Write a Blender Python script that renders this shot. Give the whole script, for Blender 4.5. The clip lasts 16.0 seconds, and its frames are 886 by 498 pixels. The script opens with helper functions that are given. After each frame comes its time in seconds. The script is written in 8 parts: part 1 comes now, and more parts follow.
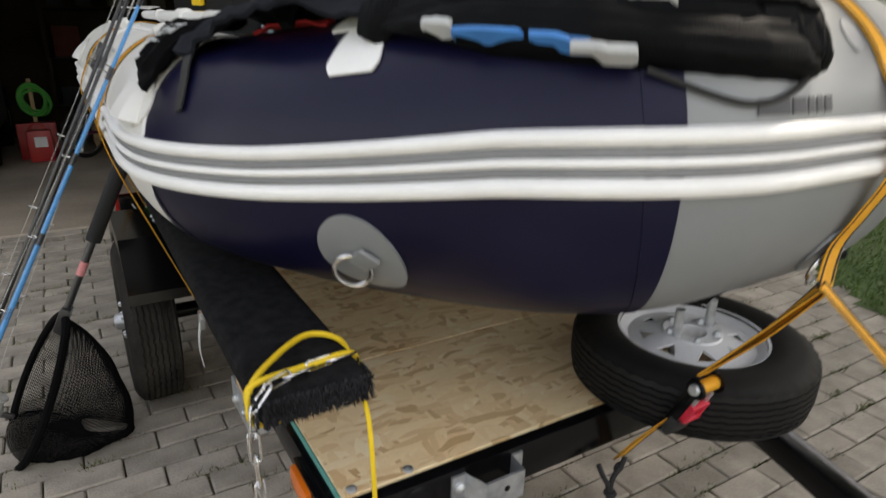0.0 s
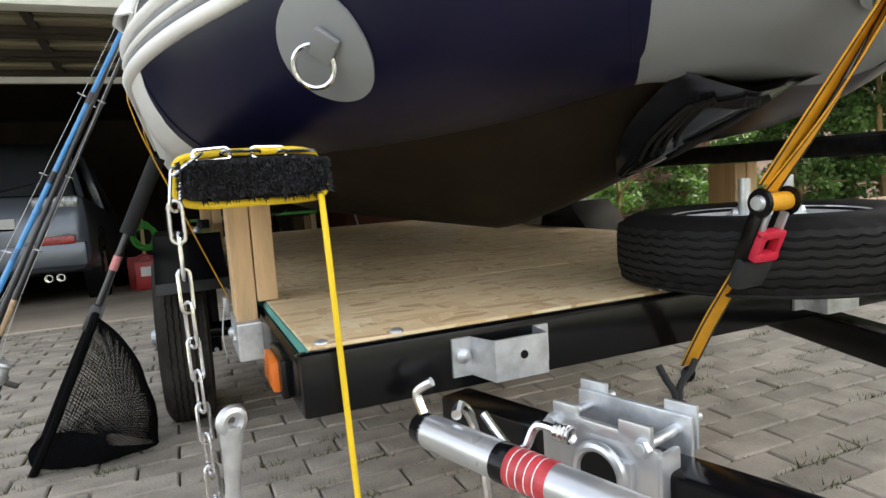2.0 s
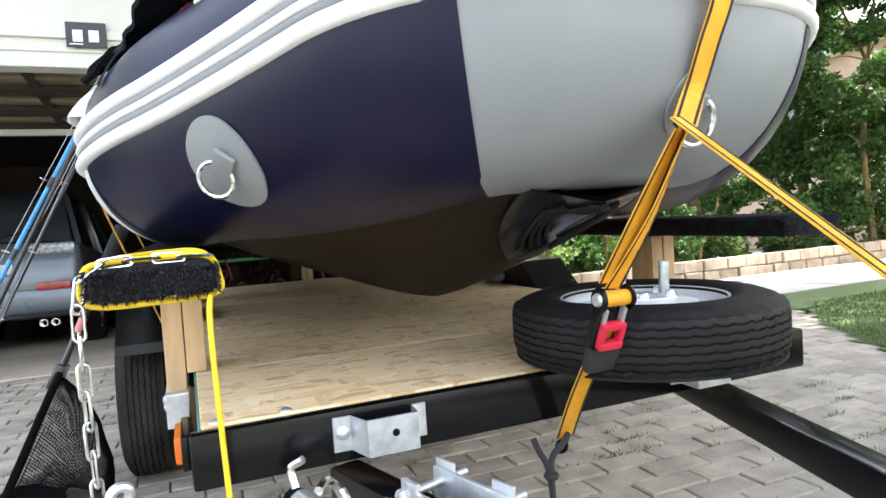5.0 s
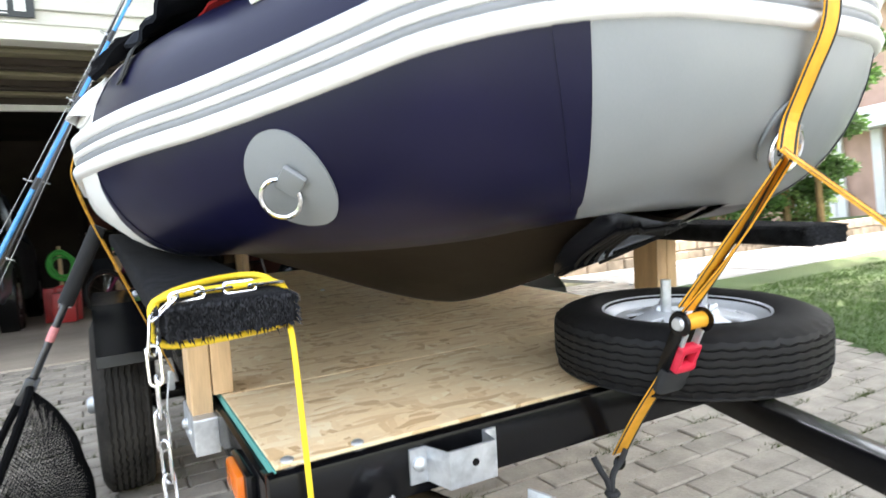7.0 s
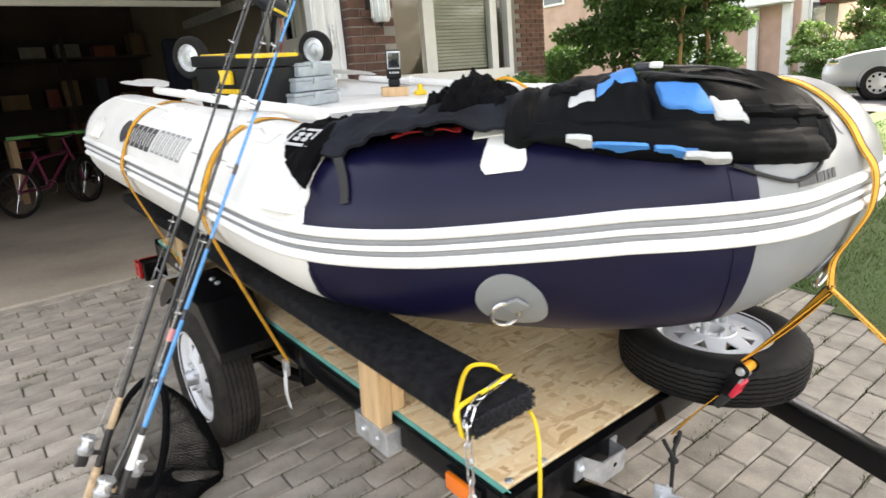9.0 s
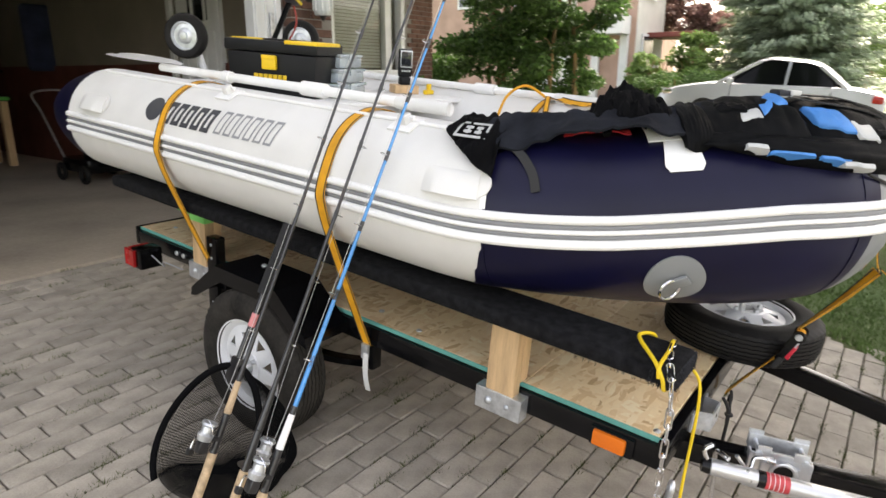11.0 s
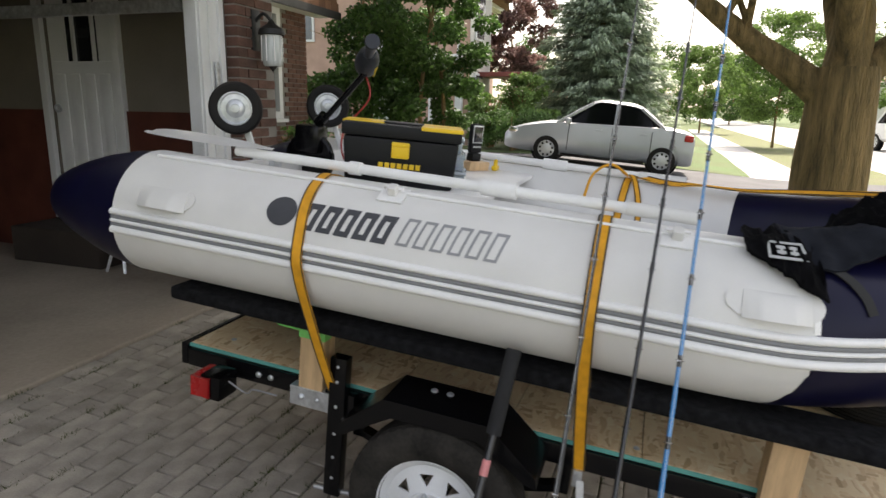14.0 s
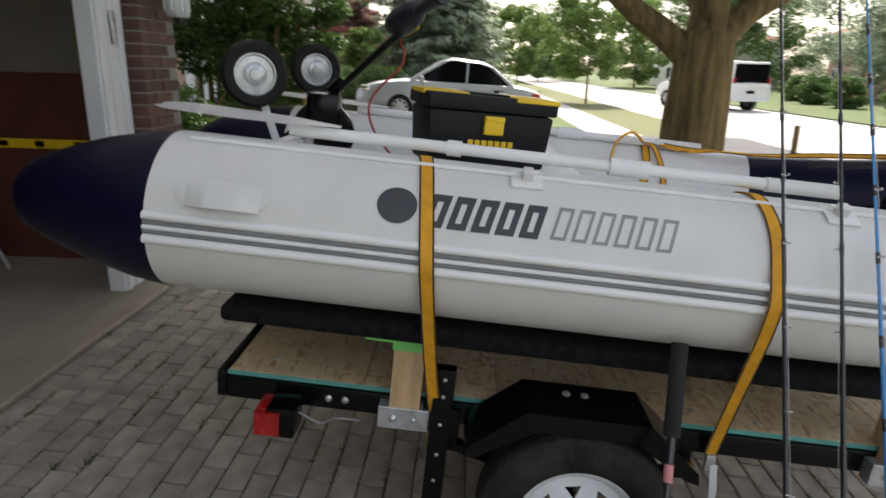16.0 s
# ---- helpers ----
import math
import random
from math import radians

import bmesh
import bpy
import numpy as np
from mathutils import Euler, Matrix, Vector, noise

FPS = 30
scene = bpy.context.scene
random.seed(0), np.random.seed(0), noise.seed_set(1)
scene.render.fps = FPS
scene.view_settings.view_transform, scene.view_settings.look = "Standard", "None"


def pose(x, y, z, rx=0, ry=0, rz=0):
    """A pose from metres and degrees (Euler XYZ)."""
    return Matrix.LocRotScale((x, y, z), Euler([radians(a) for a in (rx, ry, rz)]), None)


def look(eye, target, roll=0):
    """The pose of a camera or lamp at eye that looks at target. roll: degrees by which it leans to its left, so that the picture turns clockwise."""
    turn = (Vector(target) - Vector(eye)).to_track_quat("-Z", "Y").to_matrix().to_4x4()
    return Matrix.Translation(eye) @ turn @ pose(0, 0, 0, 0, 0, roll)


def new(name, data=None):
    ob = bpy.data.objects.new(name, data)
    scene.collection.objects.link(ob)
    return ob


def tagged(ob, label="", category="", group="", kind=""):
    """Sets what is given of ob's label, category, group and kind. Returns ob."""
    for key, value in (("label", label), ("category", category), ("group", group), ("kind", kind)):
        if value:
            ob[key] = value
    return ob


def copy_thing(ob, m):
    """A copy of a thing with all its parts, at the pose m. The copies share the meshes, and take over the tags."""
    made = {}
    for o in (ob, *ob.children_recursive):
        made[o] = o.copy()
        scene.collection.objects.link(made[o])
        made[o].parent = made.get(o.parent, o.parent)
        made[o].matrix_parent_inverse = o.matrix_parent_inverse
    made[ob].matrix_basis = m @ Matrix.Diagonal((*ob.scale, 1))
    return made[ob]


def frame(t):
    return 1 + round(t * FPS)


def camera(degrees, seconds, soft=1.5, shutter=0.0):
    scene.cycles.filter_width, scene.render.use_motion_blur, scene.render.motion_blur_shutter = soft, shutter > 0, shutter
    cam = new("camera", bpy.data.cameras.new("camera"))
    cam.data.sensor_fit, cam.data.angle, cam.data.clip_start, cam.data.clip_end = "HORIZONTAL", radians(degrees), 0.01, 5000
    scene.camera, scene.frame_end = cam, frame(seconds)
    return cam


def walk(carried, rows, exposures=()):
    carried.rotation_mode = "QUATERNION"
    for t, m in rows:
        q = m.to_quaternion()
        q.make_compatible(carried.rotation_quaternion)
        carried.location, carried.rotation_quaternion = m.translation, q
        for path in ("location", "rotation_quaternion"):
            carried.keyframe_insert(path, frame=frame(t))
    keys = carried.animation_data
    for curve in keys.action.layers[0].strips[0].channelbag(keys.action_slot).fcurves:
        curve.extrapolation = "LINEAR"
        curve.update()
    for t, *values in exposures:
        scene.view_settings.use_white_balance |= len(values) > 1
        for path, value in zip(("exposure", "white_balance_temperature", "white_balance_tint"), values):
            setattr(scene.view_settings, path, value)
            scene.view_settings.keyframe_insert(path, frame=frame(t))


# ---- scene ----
cam = camera(70.5, 16.0, shutter=0.4)
METRES, EYE, TILT, LEAN, TURN = 4.0, 1.2, -15.0, 0.0, 0.0
PATH = [
    (0, (-0.289, -0.821, 1.129), (0.685, 0.836, 0.580), -1.1),
    (0.5, (-0.202, -0.787, 0.884), (0.675, 0.959, 0.454), -4.7),
    (1, (-0.175, -0.784, 0.689), (0.608, 1.053, 0.586), -4.3),
    (1.5, (-0.145, -0.798, 0.614), (0.662, 1.031, 0.584), -4.8),
    (2, (-0.132, -0.805, 0.596), (0.633, 1.043, 0.537), -5.6),
    (2.5, (-0.125, -0.816, 0.606), (0.650, 1.028, 0.557), -6.1),
    (3, (-0.120, -0.833, 0.615), (0.685, 0.998, 0.614), -6.1),
    (3.5, (-0.098, -0.867, 0.636), (0.674, 0.978, 0.645), -5.9),
    (4, (-0.072, -0.913, 0.657), (0.628, 0.960, 0.703), -5.3),
    (4.5, (-0.018, -0.975, 0.663), (0.708, 0.888, 0.723), -5.3),
    (4.7, (0.005, -0.997, 0.661), (0.747, 0.860, 0.725), -5.4),
    (6.8, (-0.140, -0.880, 0.713), (0.730, 0.920, 0.713), -5.3),
    (7, (-0.183, -0.863, 0.750), (0.782, 0.889, 0.724), -5.5),
    (7.5, (-0.264, -0.844, 0.859), (0.832, 0.828, 0.830), -3.0),
    (8, (-0.373, -0.828, 1.142), (0.825, 0.760, 0.936), -2.2),
    (8.5, (-0.564, -0.841, 1.255), (0.655, 0.678, 0.799), -2.0),
    (9, (-0.783, -0.836, 1.304), (0.413, 0.682, 0.792), -4.9),
    (9.2, (-0.858, -0.794, 1.308), (0.366, 0.714, 0.829), -3.9),
    (11.3, (-1.548, -0.255, 1.354), (0.096, 0.741, 0.801), 0.4),
    (11.5, (-1.608, -0.160, 1.372), (0.092, 0.741, 0.826), 0.9),
    (12, (-1.652, 0.067, 1.412), (0.075, 0.945, 0.915), 3.1),
    (12.5, (-1.628, 0.249, 1.451), (0.083, 1.164, 0.970), 3.0),
    (13, (-1.711, 0.471, 1.472), (0.052, 1.308, 1.037), 1.8),
    (13.5, (-1.796, 0.644, 1.523), (0.039, 1.307, 1.082), 1.6),
    (14, (-1.781, 0.840, 1.536), (0.067, 1.465, 1.095), 0.9),
    (14.5, (-1.784, 1.036, 1.548), (0.084, 1.569, 1.069), 2.5),
    (15, (-1.845, 1.288, 1.576), (0.074, 1.572, 1.087), 1.2),
    (15.5, (-1.749, 1.532, 1.563), (0.170, 1.829, 1.081), -0.6),
    (16, (-1.677, 1.730, 1.554), (0.242, 1.803, 0.996), 1.3),
]
walk(cam, [(t, look(eye, target, roll)) for t, eye, target, roll in PATH], exposures=[(0.0, 1.70, 7600, 12), (2.0, 2.28, 7200, 10), (4.5, 2.86, 6600, 9), (7.0, 3.1, 6700, 9), (8.0, 2.95, 7100, 10), (9.0, 2.72, 7500, 13), (11.5, 2.22, 7700, 14), (12.5, 1.98, 7500, 13), (14.5, 1.50, 7350, 13), (16.0, 1.32, 7150, 13)])

# ---- world and sun ----
SUN_EL, SUN_AZ = 52.0, 100.0   # degrees; azimuth from +y clockwise
world = bpy.data.worlds.new("sky")
scene.world = world
world.use_nodes = True
nt = world.node_tree
bg = nt.nodes["Background"]
sky = nt.nodes.new("ShaderNodeTexSky")
sky.sky_type, sky.sun_disc = "NISHITA", False
sky.sun_elevation, sky.sun_rotation = radians(SUN_EL), radians(SUN_AZ)
sky.air_density, sky.dust_density, sky.ozone_density = 1.0, 3.0, 1.0
veil = nt.nodes.new("ShaderNodeHueSaturation")   # thin high haze whitens the sky
veil.inputs["Saturation"].default_value = 0.55
nt.links.new(sky.outputs[0], veil.inputs["Color"])
nt.links.new(veil.outputs[0], bg.inputs[0])
bg.inputs[1].default_value = 0.15
sun = new("sun", bpy.data.lights.new("sun", "SUN"))
sun.data.energy, sun.data.angle, sun.data.color = 3.0, radians(0.8), (1.0, 0.97, 0.92)
a, e = radians(SUN_AZ), radians(SUN_EL)
sun.matrix_world = look((0, 0, 0), (-math.sin(a) * math.cos(e), -math.cos(a) * math.cos(e), -math.sin(e)))


# ---- materials ----
def mat(name, col, rough=0.5, metal=0.0, var=0.15, scale=6.0, fine=90.0, bump=0.1, depth=0.002, coat=0.0, col2=None, rnd=0.0, isl=0.0, stretch=None, spec=0.5):
    """Principled surface with broad stains, fine grain and a light relief."""
    m = bpy.data.materials.new(name)
    m.use_nodes = True
    n, l = m.node_tree.nodes, m.node_tree.links
    p = n["Principled BSDF"]
    p.inputs["Metallic"].default_value = metal
    p.inputs["Coat Weight"].default_value = coat
    p.inputs["Specular IOR Level"].default_value = spec
    co = n.new("ShaderNodeTexCoord")
    mp = n.new("ShaderNodeMapping")
    if stretch:
        mp.inputs["Scale"].default_value = stretch
    l.new(co.outputs["Object"], mp.inputs[0])
    a, b = n.new("ShaderNodeTexNoise"), n.new("ShaderNodeTexNoise")
    a.inputs["Scale"].default_value, a.inputs["Detail"].default_value = scale, 5
    b.inputs["Scale"].default_value, b.inputs["Detail"].default_value = fine, 3
    l.new(mp.outputs[0], a.inputs[0])
    l.new(mp.outputs[0], b.inputs[0])
    mix = n.new("ShaderNodeMix")
    mix.data_type = "RGBA"
    c2 = col2 or tuple(max(0, c * (1 - 1.6 * var)) for c in col)
    hi = tuple(min(1, c * (1 + 0.6 * var)) for c in col)
    mix.inputs["A"].default_value, mix.inputs["B"].default_value = (*hi, 1), (*c2, 1)
    add = n.new("ShaderNodeMath")
    add.operation = "MULTIPLY_ADD"
    add.inputs[1].default_value, add.inputs[2].default_value = 0.35, 0.0
    l.new(b.outputs[0], add.inputs[0])
    l.new(a.outputs[0], add.inputs[2])
    rg = n.new("ShaderNodeMapRange")
    rg.inputs[1].default_value, rg.inputs[2].default_value = 0.42, 0.95
    l.new(add.outputs[0], rg.inputs[0])
    l.new(rg.outputs[0], mix.inputs["Factor"])
    last = mix.outputs["Result"]
    for amount, node, sock in ((rnd, "ShaderNodeObjectInfo", "Random"), (isl, "ShaderNodeNewGeometry", "Random Per Island")):
        if amount:
            o = n.new(node)
            r2 = n.new("ShaderNodeMapRange")
            r2.inputs[3].default_value, r2.inputs[4].default_value = 1 - amount, 1 + amount
            l.new(o.outputs[sock], r2.inputs[0])
            mu = n.new("ShaderNodeMix")
            mu.data_type, mu.blend_type = "RGBA", "MULTIPLY"
            mu.inputs["Factor"].default_value = 1.0
            l.new(last, mu.inputs["A"])
            cmb = n.new("ShaderNodeCombineColor")
            for k in range(3):
                l.new(r2.outputs[0], cmb.inputs[k])
            l.new(cmb.outputs[0], mu.inputs["B"])
            last = mu.outputs["Result"]
    l.new(last, p.inputs["Base Color"])
    rr = n.new("ShaderNodeMapRange")
    rr.inputs[3].default_value, rr.inputs[4].default_value = max(0.02, rough - 0.08), min(1, rough + 0.1)
    l.new(a.outputs[0], rr.inputs[0])
    l.new(rr.outputs[0], p.inputs["Roughness"])
    if bump:
        bp = n.new("ShaderNodeBump")
        bp.inputs["Strength"].default_value, bp.inputs["Distance"].default_value = bump, depth
        l.new(b.outputs[0], bp.inputs["Height"])
        l.new(bp.outputs[0], p.inputs["Normal"])
    return m


def osb_mat():
    """Pressed wood strands: stretched cells in three shades."""
    m = mat("osb", (0.78, 0.53, 0.27), 0.5, var=0.42, scale=2.2, bump=0.25)
    n, l = m.node_tree.nodes, m.node_tree.links
    p = n["Principled BSDF"]
    co = n.new("ShaderNodeTexCoord")
    nz = n.new("ShaderNodeTexNoise")
    nz.inputs["Scale"].default_value = 7
    l.new(co.outputs["Object"], nz.inputs[0])
    wob = n.new("ShaderNodeVectorMath")
    wob.operation = "MULTIPLY_ADD"
    wob.inputs[1].default_value = (0.06, 0.06, 0)
    l.new(nz.outputs["Color"], wob.inputs[0])
    l.new(co.outputs["Object"], wob.inputs[2])
    chans = []
    for sc, rot, sh in (((15, 58, 1), 0.45, 0.0), ((60, 17, 1), 0.35, 3.3), ((17, 64, 1), -0.85, 7.1)):
        mp = n.new("ShaderNodeMapping")
        mp.inputs["Scale"].default_value, mp.inputs["Rotation"].default_value, mp.inputs["Location"].default_value = sc, (0, 0, rot), (sh, sh, 0)
        l.new(wob.outputs[0], mp.inputs[0])
        v = n.new("ShaderNodeTexVoronoi")
        v.inputs["Scale"].default_value = 1.0
        l.new(mp.outputs[0], v.inputs[0])
        sp = n.new("ShaderNodeSeparateColor")
        l.new(v.outputs["Color"], sp.inputs[0])
        chans.append(sp)
    last = chans[0].outputs[0]
    for c in chans[1:]:
        gt = n.new("ShaderNodeMath")
        gt.operation = "GREATER_THAN"
        gt.inputs[1].default_value = 0.55
        l.new(c.outputs[1], gt.inputs[0])
        pick = n.new("ShaderNodeMix")
        l.new(gt.outputs[0], pick.inputs[0])
        l.new(last, pick.inputs[2])
        l.new(c.outputs[0], pick.inputs[3])
        last = pick.outputs[0]
    cr = n.new("ShaderNodeValToRGB")
    e = cr.color_ramp.elements
    e[0].color, e[1].color = (0.52, 0.31, 0.14, 1), (0.97, 0.83, 0.57, 1)
    for pos, c in ((0.08, (0.68, 0.45, 0.23, 1)), (0.25, (0.83, 0.60, 0.34, 1)), (0.58, (0.93, 0.74, 0.46, 1)), (0.80, (0.86, 0.64, 0.37, 1))):
        e.new(pos).color = c
    l.new(last, cr.inputs[0])
    mix = n.new("ShaderNodeMix")
    mix.data_type, mix.blend_type = "RGBA", "MIX"
    mix.inputs["Factor"].default_value = 0.78
    src = p.inputs["Base Color"].links[0].from_socket
    l.new(src, mix.inputs["A"])
    l.new(cr.outputs[0], mix.inputs["B"])
    l.new(mix.outputs["Result"], p.inputs["Base Color"])
    return m


def glass(name, col=(1, 1, 1), rough=0.02, alpha=None):
    m = bpy.data.materials.new(name)
    m.use_nodes = True
    p = m.node_tree.nodes["Principled BSDF"]
    p.inputs["Base Color"].default_value = (*col, 1)
    p.inputs["Roughness"].default_value = rough
    p.inputs["Transmission Weight"].default_value = 1.0
    p.inputs["IOR"].default_value = 1.3
    return m


OSB = osb_mat()
BLACK_STEEL = mat("black_paint", (0.0045, 0.0045, 0.0052), 0.18, var=0.3, bump=0.03, spec=0.27)
GALV = mat("galvanised", (0.66, 0.68, 0.70), 0.42, 0.8, var=0.25, scale=25, bump=0.08)
CHROME = mat("bright_steel", (0.75, 0.75, 0.76), 0.18, 1.0, var=0.1, bump=0.02)
RUBBER = mat("tyre_rubber", (0.0065, 0.0065, 0.0072), 0.62, var=0.4, bump=0.25, spec=0.2, col2=(0.017, 0.015, 0.013))
DUSTY = mat("dusty_rubber", (0.040, 0.036, 0.031), 0.85, var=0.45, scale=9, bump=0.3, spec=0.15, col2=(0.013, 0.012, 0.011))
NETTING = mat("black_netting", (0.0035, 0.0035, 0.004), 0.9, var=0.3, bump=0, spec=0.1)
MOSS = mat("moss_and_weeds", (0.085, 0.105, 0.032), 0.9, var=0.3, scale=1.0, isl=0.45, bump=0, spec=0.2)
WHITE_RIM = mat("white_enamel", (0.80, 0.81, 0.82), 0.3, var=0.06, bump=0.02, coat=0.3)
CARPET = mat("black_carpet", (0.013, 0.013, 0.015), 0.95, var=0.6, scale=40, fine=420, bump=1.0, depth=0.006, spec=0.2)
PINE = mat("pine", (0.62, 0.41, 0.22), 0.55, var=0.22, scale=7, fine=60, bump=0.08, stretch=(5, 5, 0.5))
PVC_GREY = mat("pale_grey_pvc", (0.73, 0.72, 0.695), 0.42, var=0.05, bump=0.06, depth=0.001, fine=300)
GUARD = mat("glossy_black_pvc", (0.014, 0.015, 0.02), 0.2, var=0.3, bump=0.08, spec=0.5)
PVC_MID = mat("mid_grey_pvc", (0.225, 0.236, 0.243), 0.36, var=0.06, bump=0.06, depth=0.001, fine=300)
PVC_NAVY = mat("navy_pvc", (0.0050, 0.0048, 0.024), 0.34, var=0.2, spec=0.24, bump=0.06, depth=0.001, fine=300)
# the brown paints the chipboard deck's reflection into the dark hull colour
PVC_DARK = mat("deck_tinted_pvc", (0.032, 0.022, 0.015), 0.4, var=0.3, bump=0.1, spec=0.4)
PVC_WHITE = mat("white_pvc", (0.86, 0.855, 0.84), 0.38, var=0.05, bump=0.04)
STRIPE_GREY = mat("grey_stripe", (0.22, 0.225, 0.235), 0.5, var=0.1)
LOGO_DARK = mat("charcoal_print", (0.05, 0.052, 0.06), 0.5, var=0.1, bump=0)
LOGO_GREY = mat("grey_print", (0.30, 0.305, 0.315), 0.5, var=0.1, bump=0)
STRAP = mat("orange_webbing", (0.78, 0.36, 0.015), 0.65, var=0.15, scale=30, fine=500, bump=0.5, depth=0.001)
STRAP_EDGE = mat("black_webbing", (0.02, 0.02, 0.02), 0.8, var=0.2, bump=0.4, fine=500)
ROPE_Y = mat("yellow_rope", (0.85, 0.58, 0.02), 0.6, var=0.12, fine=300, bump=0.6)
CONCRETE = mat("garage_concrete", (0.44, 0.375, 0.295), 0.75, var=0.28, scale=1.2, fine=40, bump=0.15, col2=(0.29, 0.24, 0.185))
PAVER = mat("paver_stone", (0.405, 0.360, 0.300), 0.85, var=0.24, scale=9, fine=130, bump=0.6, depth=0.005, rnd=0.16)
PAVER_REST = mat("paver_stone_rest", (0.405, 0.360, 0.300), 0.85, var=0.24, scale=9, fine=130, bump=0.6, depth=0.005, isl=0.16)
SAND = mat("joint_sand", (0.085, 0.072, 0.042), 0.95, var=0.4, scale=2.2, fine=150, bump=0.5, depth=0.004, col2=(0.060, 0.075, 0.020))
BRICK = mat("brown_brick", (0.125, 0.060, 0.043), 0.8, var=0.3, scale=12, fine=130, bump=0.5, depth=0.003, rnd=0.25)
MORTAR = mat("mortar", (0.24, 0.22, 0.20), 0.9, var=0.15, fine=160, bump=0.4)
WHITE_PAINT = mat("white_paint", (0.74, 0.745, 0.74), 0.45, var=0.08, scale=3, bump=0.05)
CREAM = mat("cream_siding", (0.66, 0.65, 0.60), 0.6, var=0.08, scale=2, bump=0.05)
# beige darkened so the colour holds part of the indoor dimness
PLASTER = mat("shade_dimmed_plaster", (0.20, 0.175, 0.14), 0.85, var=0.12, scale=2, bump=0.1)
WAINSCOT = mat("red_brown_wainscot", (0.11, 0.028, 0.016), 0.7, var=0.25, scale=4, bump=0.1)
GREEN_EDGE = mat("green_edge_paint", (0.10, 0.36, 0.31), 0.6, var=0.2, bump=0.1)
GRASS_M = mat("grass_blades", (0.105, 0.175, 0.040), 0.7, var=0.25, scale=1.0, isl=0.25, bump=0)
SOIL = mat("lawn_ground", (0.055, 0.108, 0.028), 0.95, var=0.4, scale=0.7, fine=60, bump=0.6, depth=0.02, col2=(0.085, 0.088, 0.032))
# brown lowered to near black, carrying the deep shade inside the garage
DARK_BOARD = mat("shade_dark_board", (0.042, 0.031, 0.024), 0.85, var=0.3, scale=2, bump=0.1)
DOOR_BACK = mat("khaki_door_back", (0.24, 0.215, 0.145), 0.7, var=0.15, scale=2, bump=0.05)
ASPHALT = mat("asphalt", (0.085, 0.085, 0.09), 0.9, var=0.2, scale=1.0, fine=200, bump=0.4)
SIDEWALK = mat("pale_concrete", (0.46, 0.45, 0.43), 0.85, var=0.12, scale=1.0, fine=120, bump=0.2)


# ---- building helpers ----
def thing(name, label, category, m=None, group="", kind=""):
    ob = new(name)
    ob.empty_display_size = 0.05
    ob.matrix_world = m or Matrix()
    return tagged(ob, label, category, group, kind)


def part(name, bm, material, parent, label="", smooth=True, at=None):
    """One bmesh as one mesh object under a thing or part."""
    me = bpy.data.meshes.new(name)
    bmesh.ops.recalc_face_normals(bm, faces=bm.faces)
    bm.to_mesh(me)
    bm.free()
    for p in me.polygons:
        p.use_smooth = smooth
    if smooth:
        me.set_sharp_from_angle(angle=radians(38))
    me.materials.append(material)
    ob = new(name, me)
    if parent:
        ob.parent = parent
    if at is not None:
        ob.matrix_basis = at
    if label:
        ob["label"] = label
    return ob


def same(name, me, parent, m):
    """Another part on an existing mesh."""
    ob = new(name, me)
    ob.parent = parent
    ob.matrix_basis = m
    return ob


def solid(name, bm, material, label, category, m=None, group="", kind="", smooth=True):
    ob = part(name, bm, material, None, "", smooth)
    if m is not None:
        ob.matrix_world = m
    return tagged(ob, label, category, group, kind)


def box(lo, hi, bev=0.0, bm=None, m=None, seg=2):
    """A box from corner to corner, with rounded edges."""
    b = bm or bmesh.new()
    r = bmesh.ops.create_cube(b, size=1)
    vs = r["verts"]
    lo, hi = Vector(lo), Vector(hi)
    for v in vs:
        v.co = Vector([lo[k] + (v.co[k] + 0.5) * (hi[k] - lo[k]) for k in range(3)])
    if bev:
        es = list({e for v in vs for e in v.link_edges})
        g = bmesh.ops.bevel(b, geom=es, offset=min(bev, 0.49 * min(abs(hi[k] - lo[k]) for k in range(3))), segments=seg, affect="EDGES", profile=0.6)
        vs = list({v for f in g["faces"] for v in f.verts} | {v for v in vs if v.is_valid})
    if m is not None:
        bmesh.ops.transform(b, matrix=m, verts=vs)
    return b


def basis(p, q):
    """A pose with its z axis from p towards q, at p."""
    d = (Vector(q) - Vector(p)).normalized()
    return Matrix.Translation(p) @ d.to_track_quat("Z", "Y").to_matrix().to_4x4()


def rod(p, q, r, r2=None, n=12, bm=None, cap=True):
    b = bm or bmesh.new()
    L = (Vector(q) - Vector(p)).length
    g = bmesh.ops.create_cone(b, cap_ends=cap, segments=n, radius1=r, radius2=r if r2 is None else r2, depth=L)
    bmesh.ops.transform(b, matrix=basis(p, q) @ Matrix.Translation((0, 0, L / 2)), verts=g["verts"])
    return b


def lathe(prof, n=32, bm=None, m=None, close=False):
    """Turned about z: prof is a list of (radius, height)."""
    b = bm or bmesh.new()
    rings = []
    for k in range(n):
        a = 2 * math.pi * k / n
        rings.append([b.verts.new((r * math.cos(a), r * math.sin(a), h)) for r, h in prof])
    m_ = len(prof)
    for k in range(n):
        for j in range(m_ if close else m_ - 1):
            q = [rings[k][j], rings[(k + 1) % n][j], rings[(k + 1) % n][(j + 1) % m_], rings[k][(j + 1) % m_]]
            b.faces.new(q)
    if m is not None:
        bmesh.ops.transform(b, matrix=m, verts=[v for r in rings for v in r])
    bmesh.ops.remove_doubles(b, verts=b.verts, dist=1e-6)
    return b


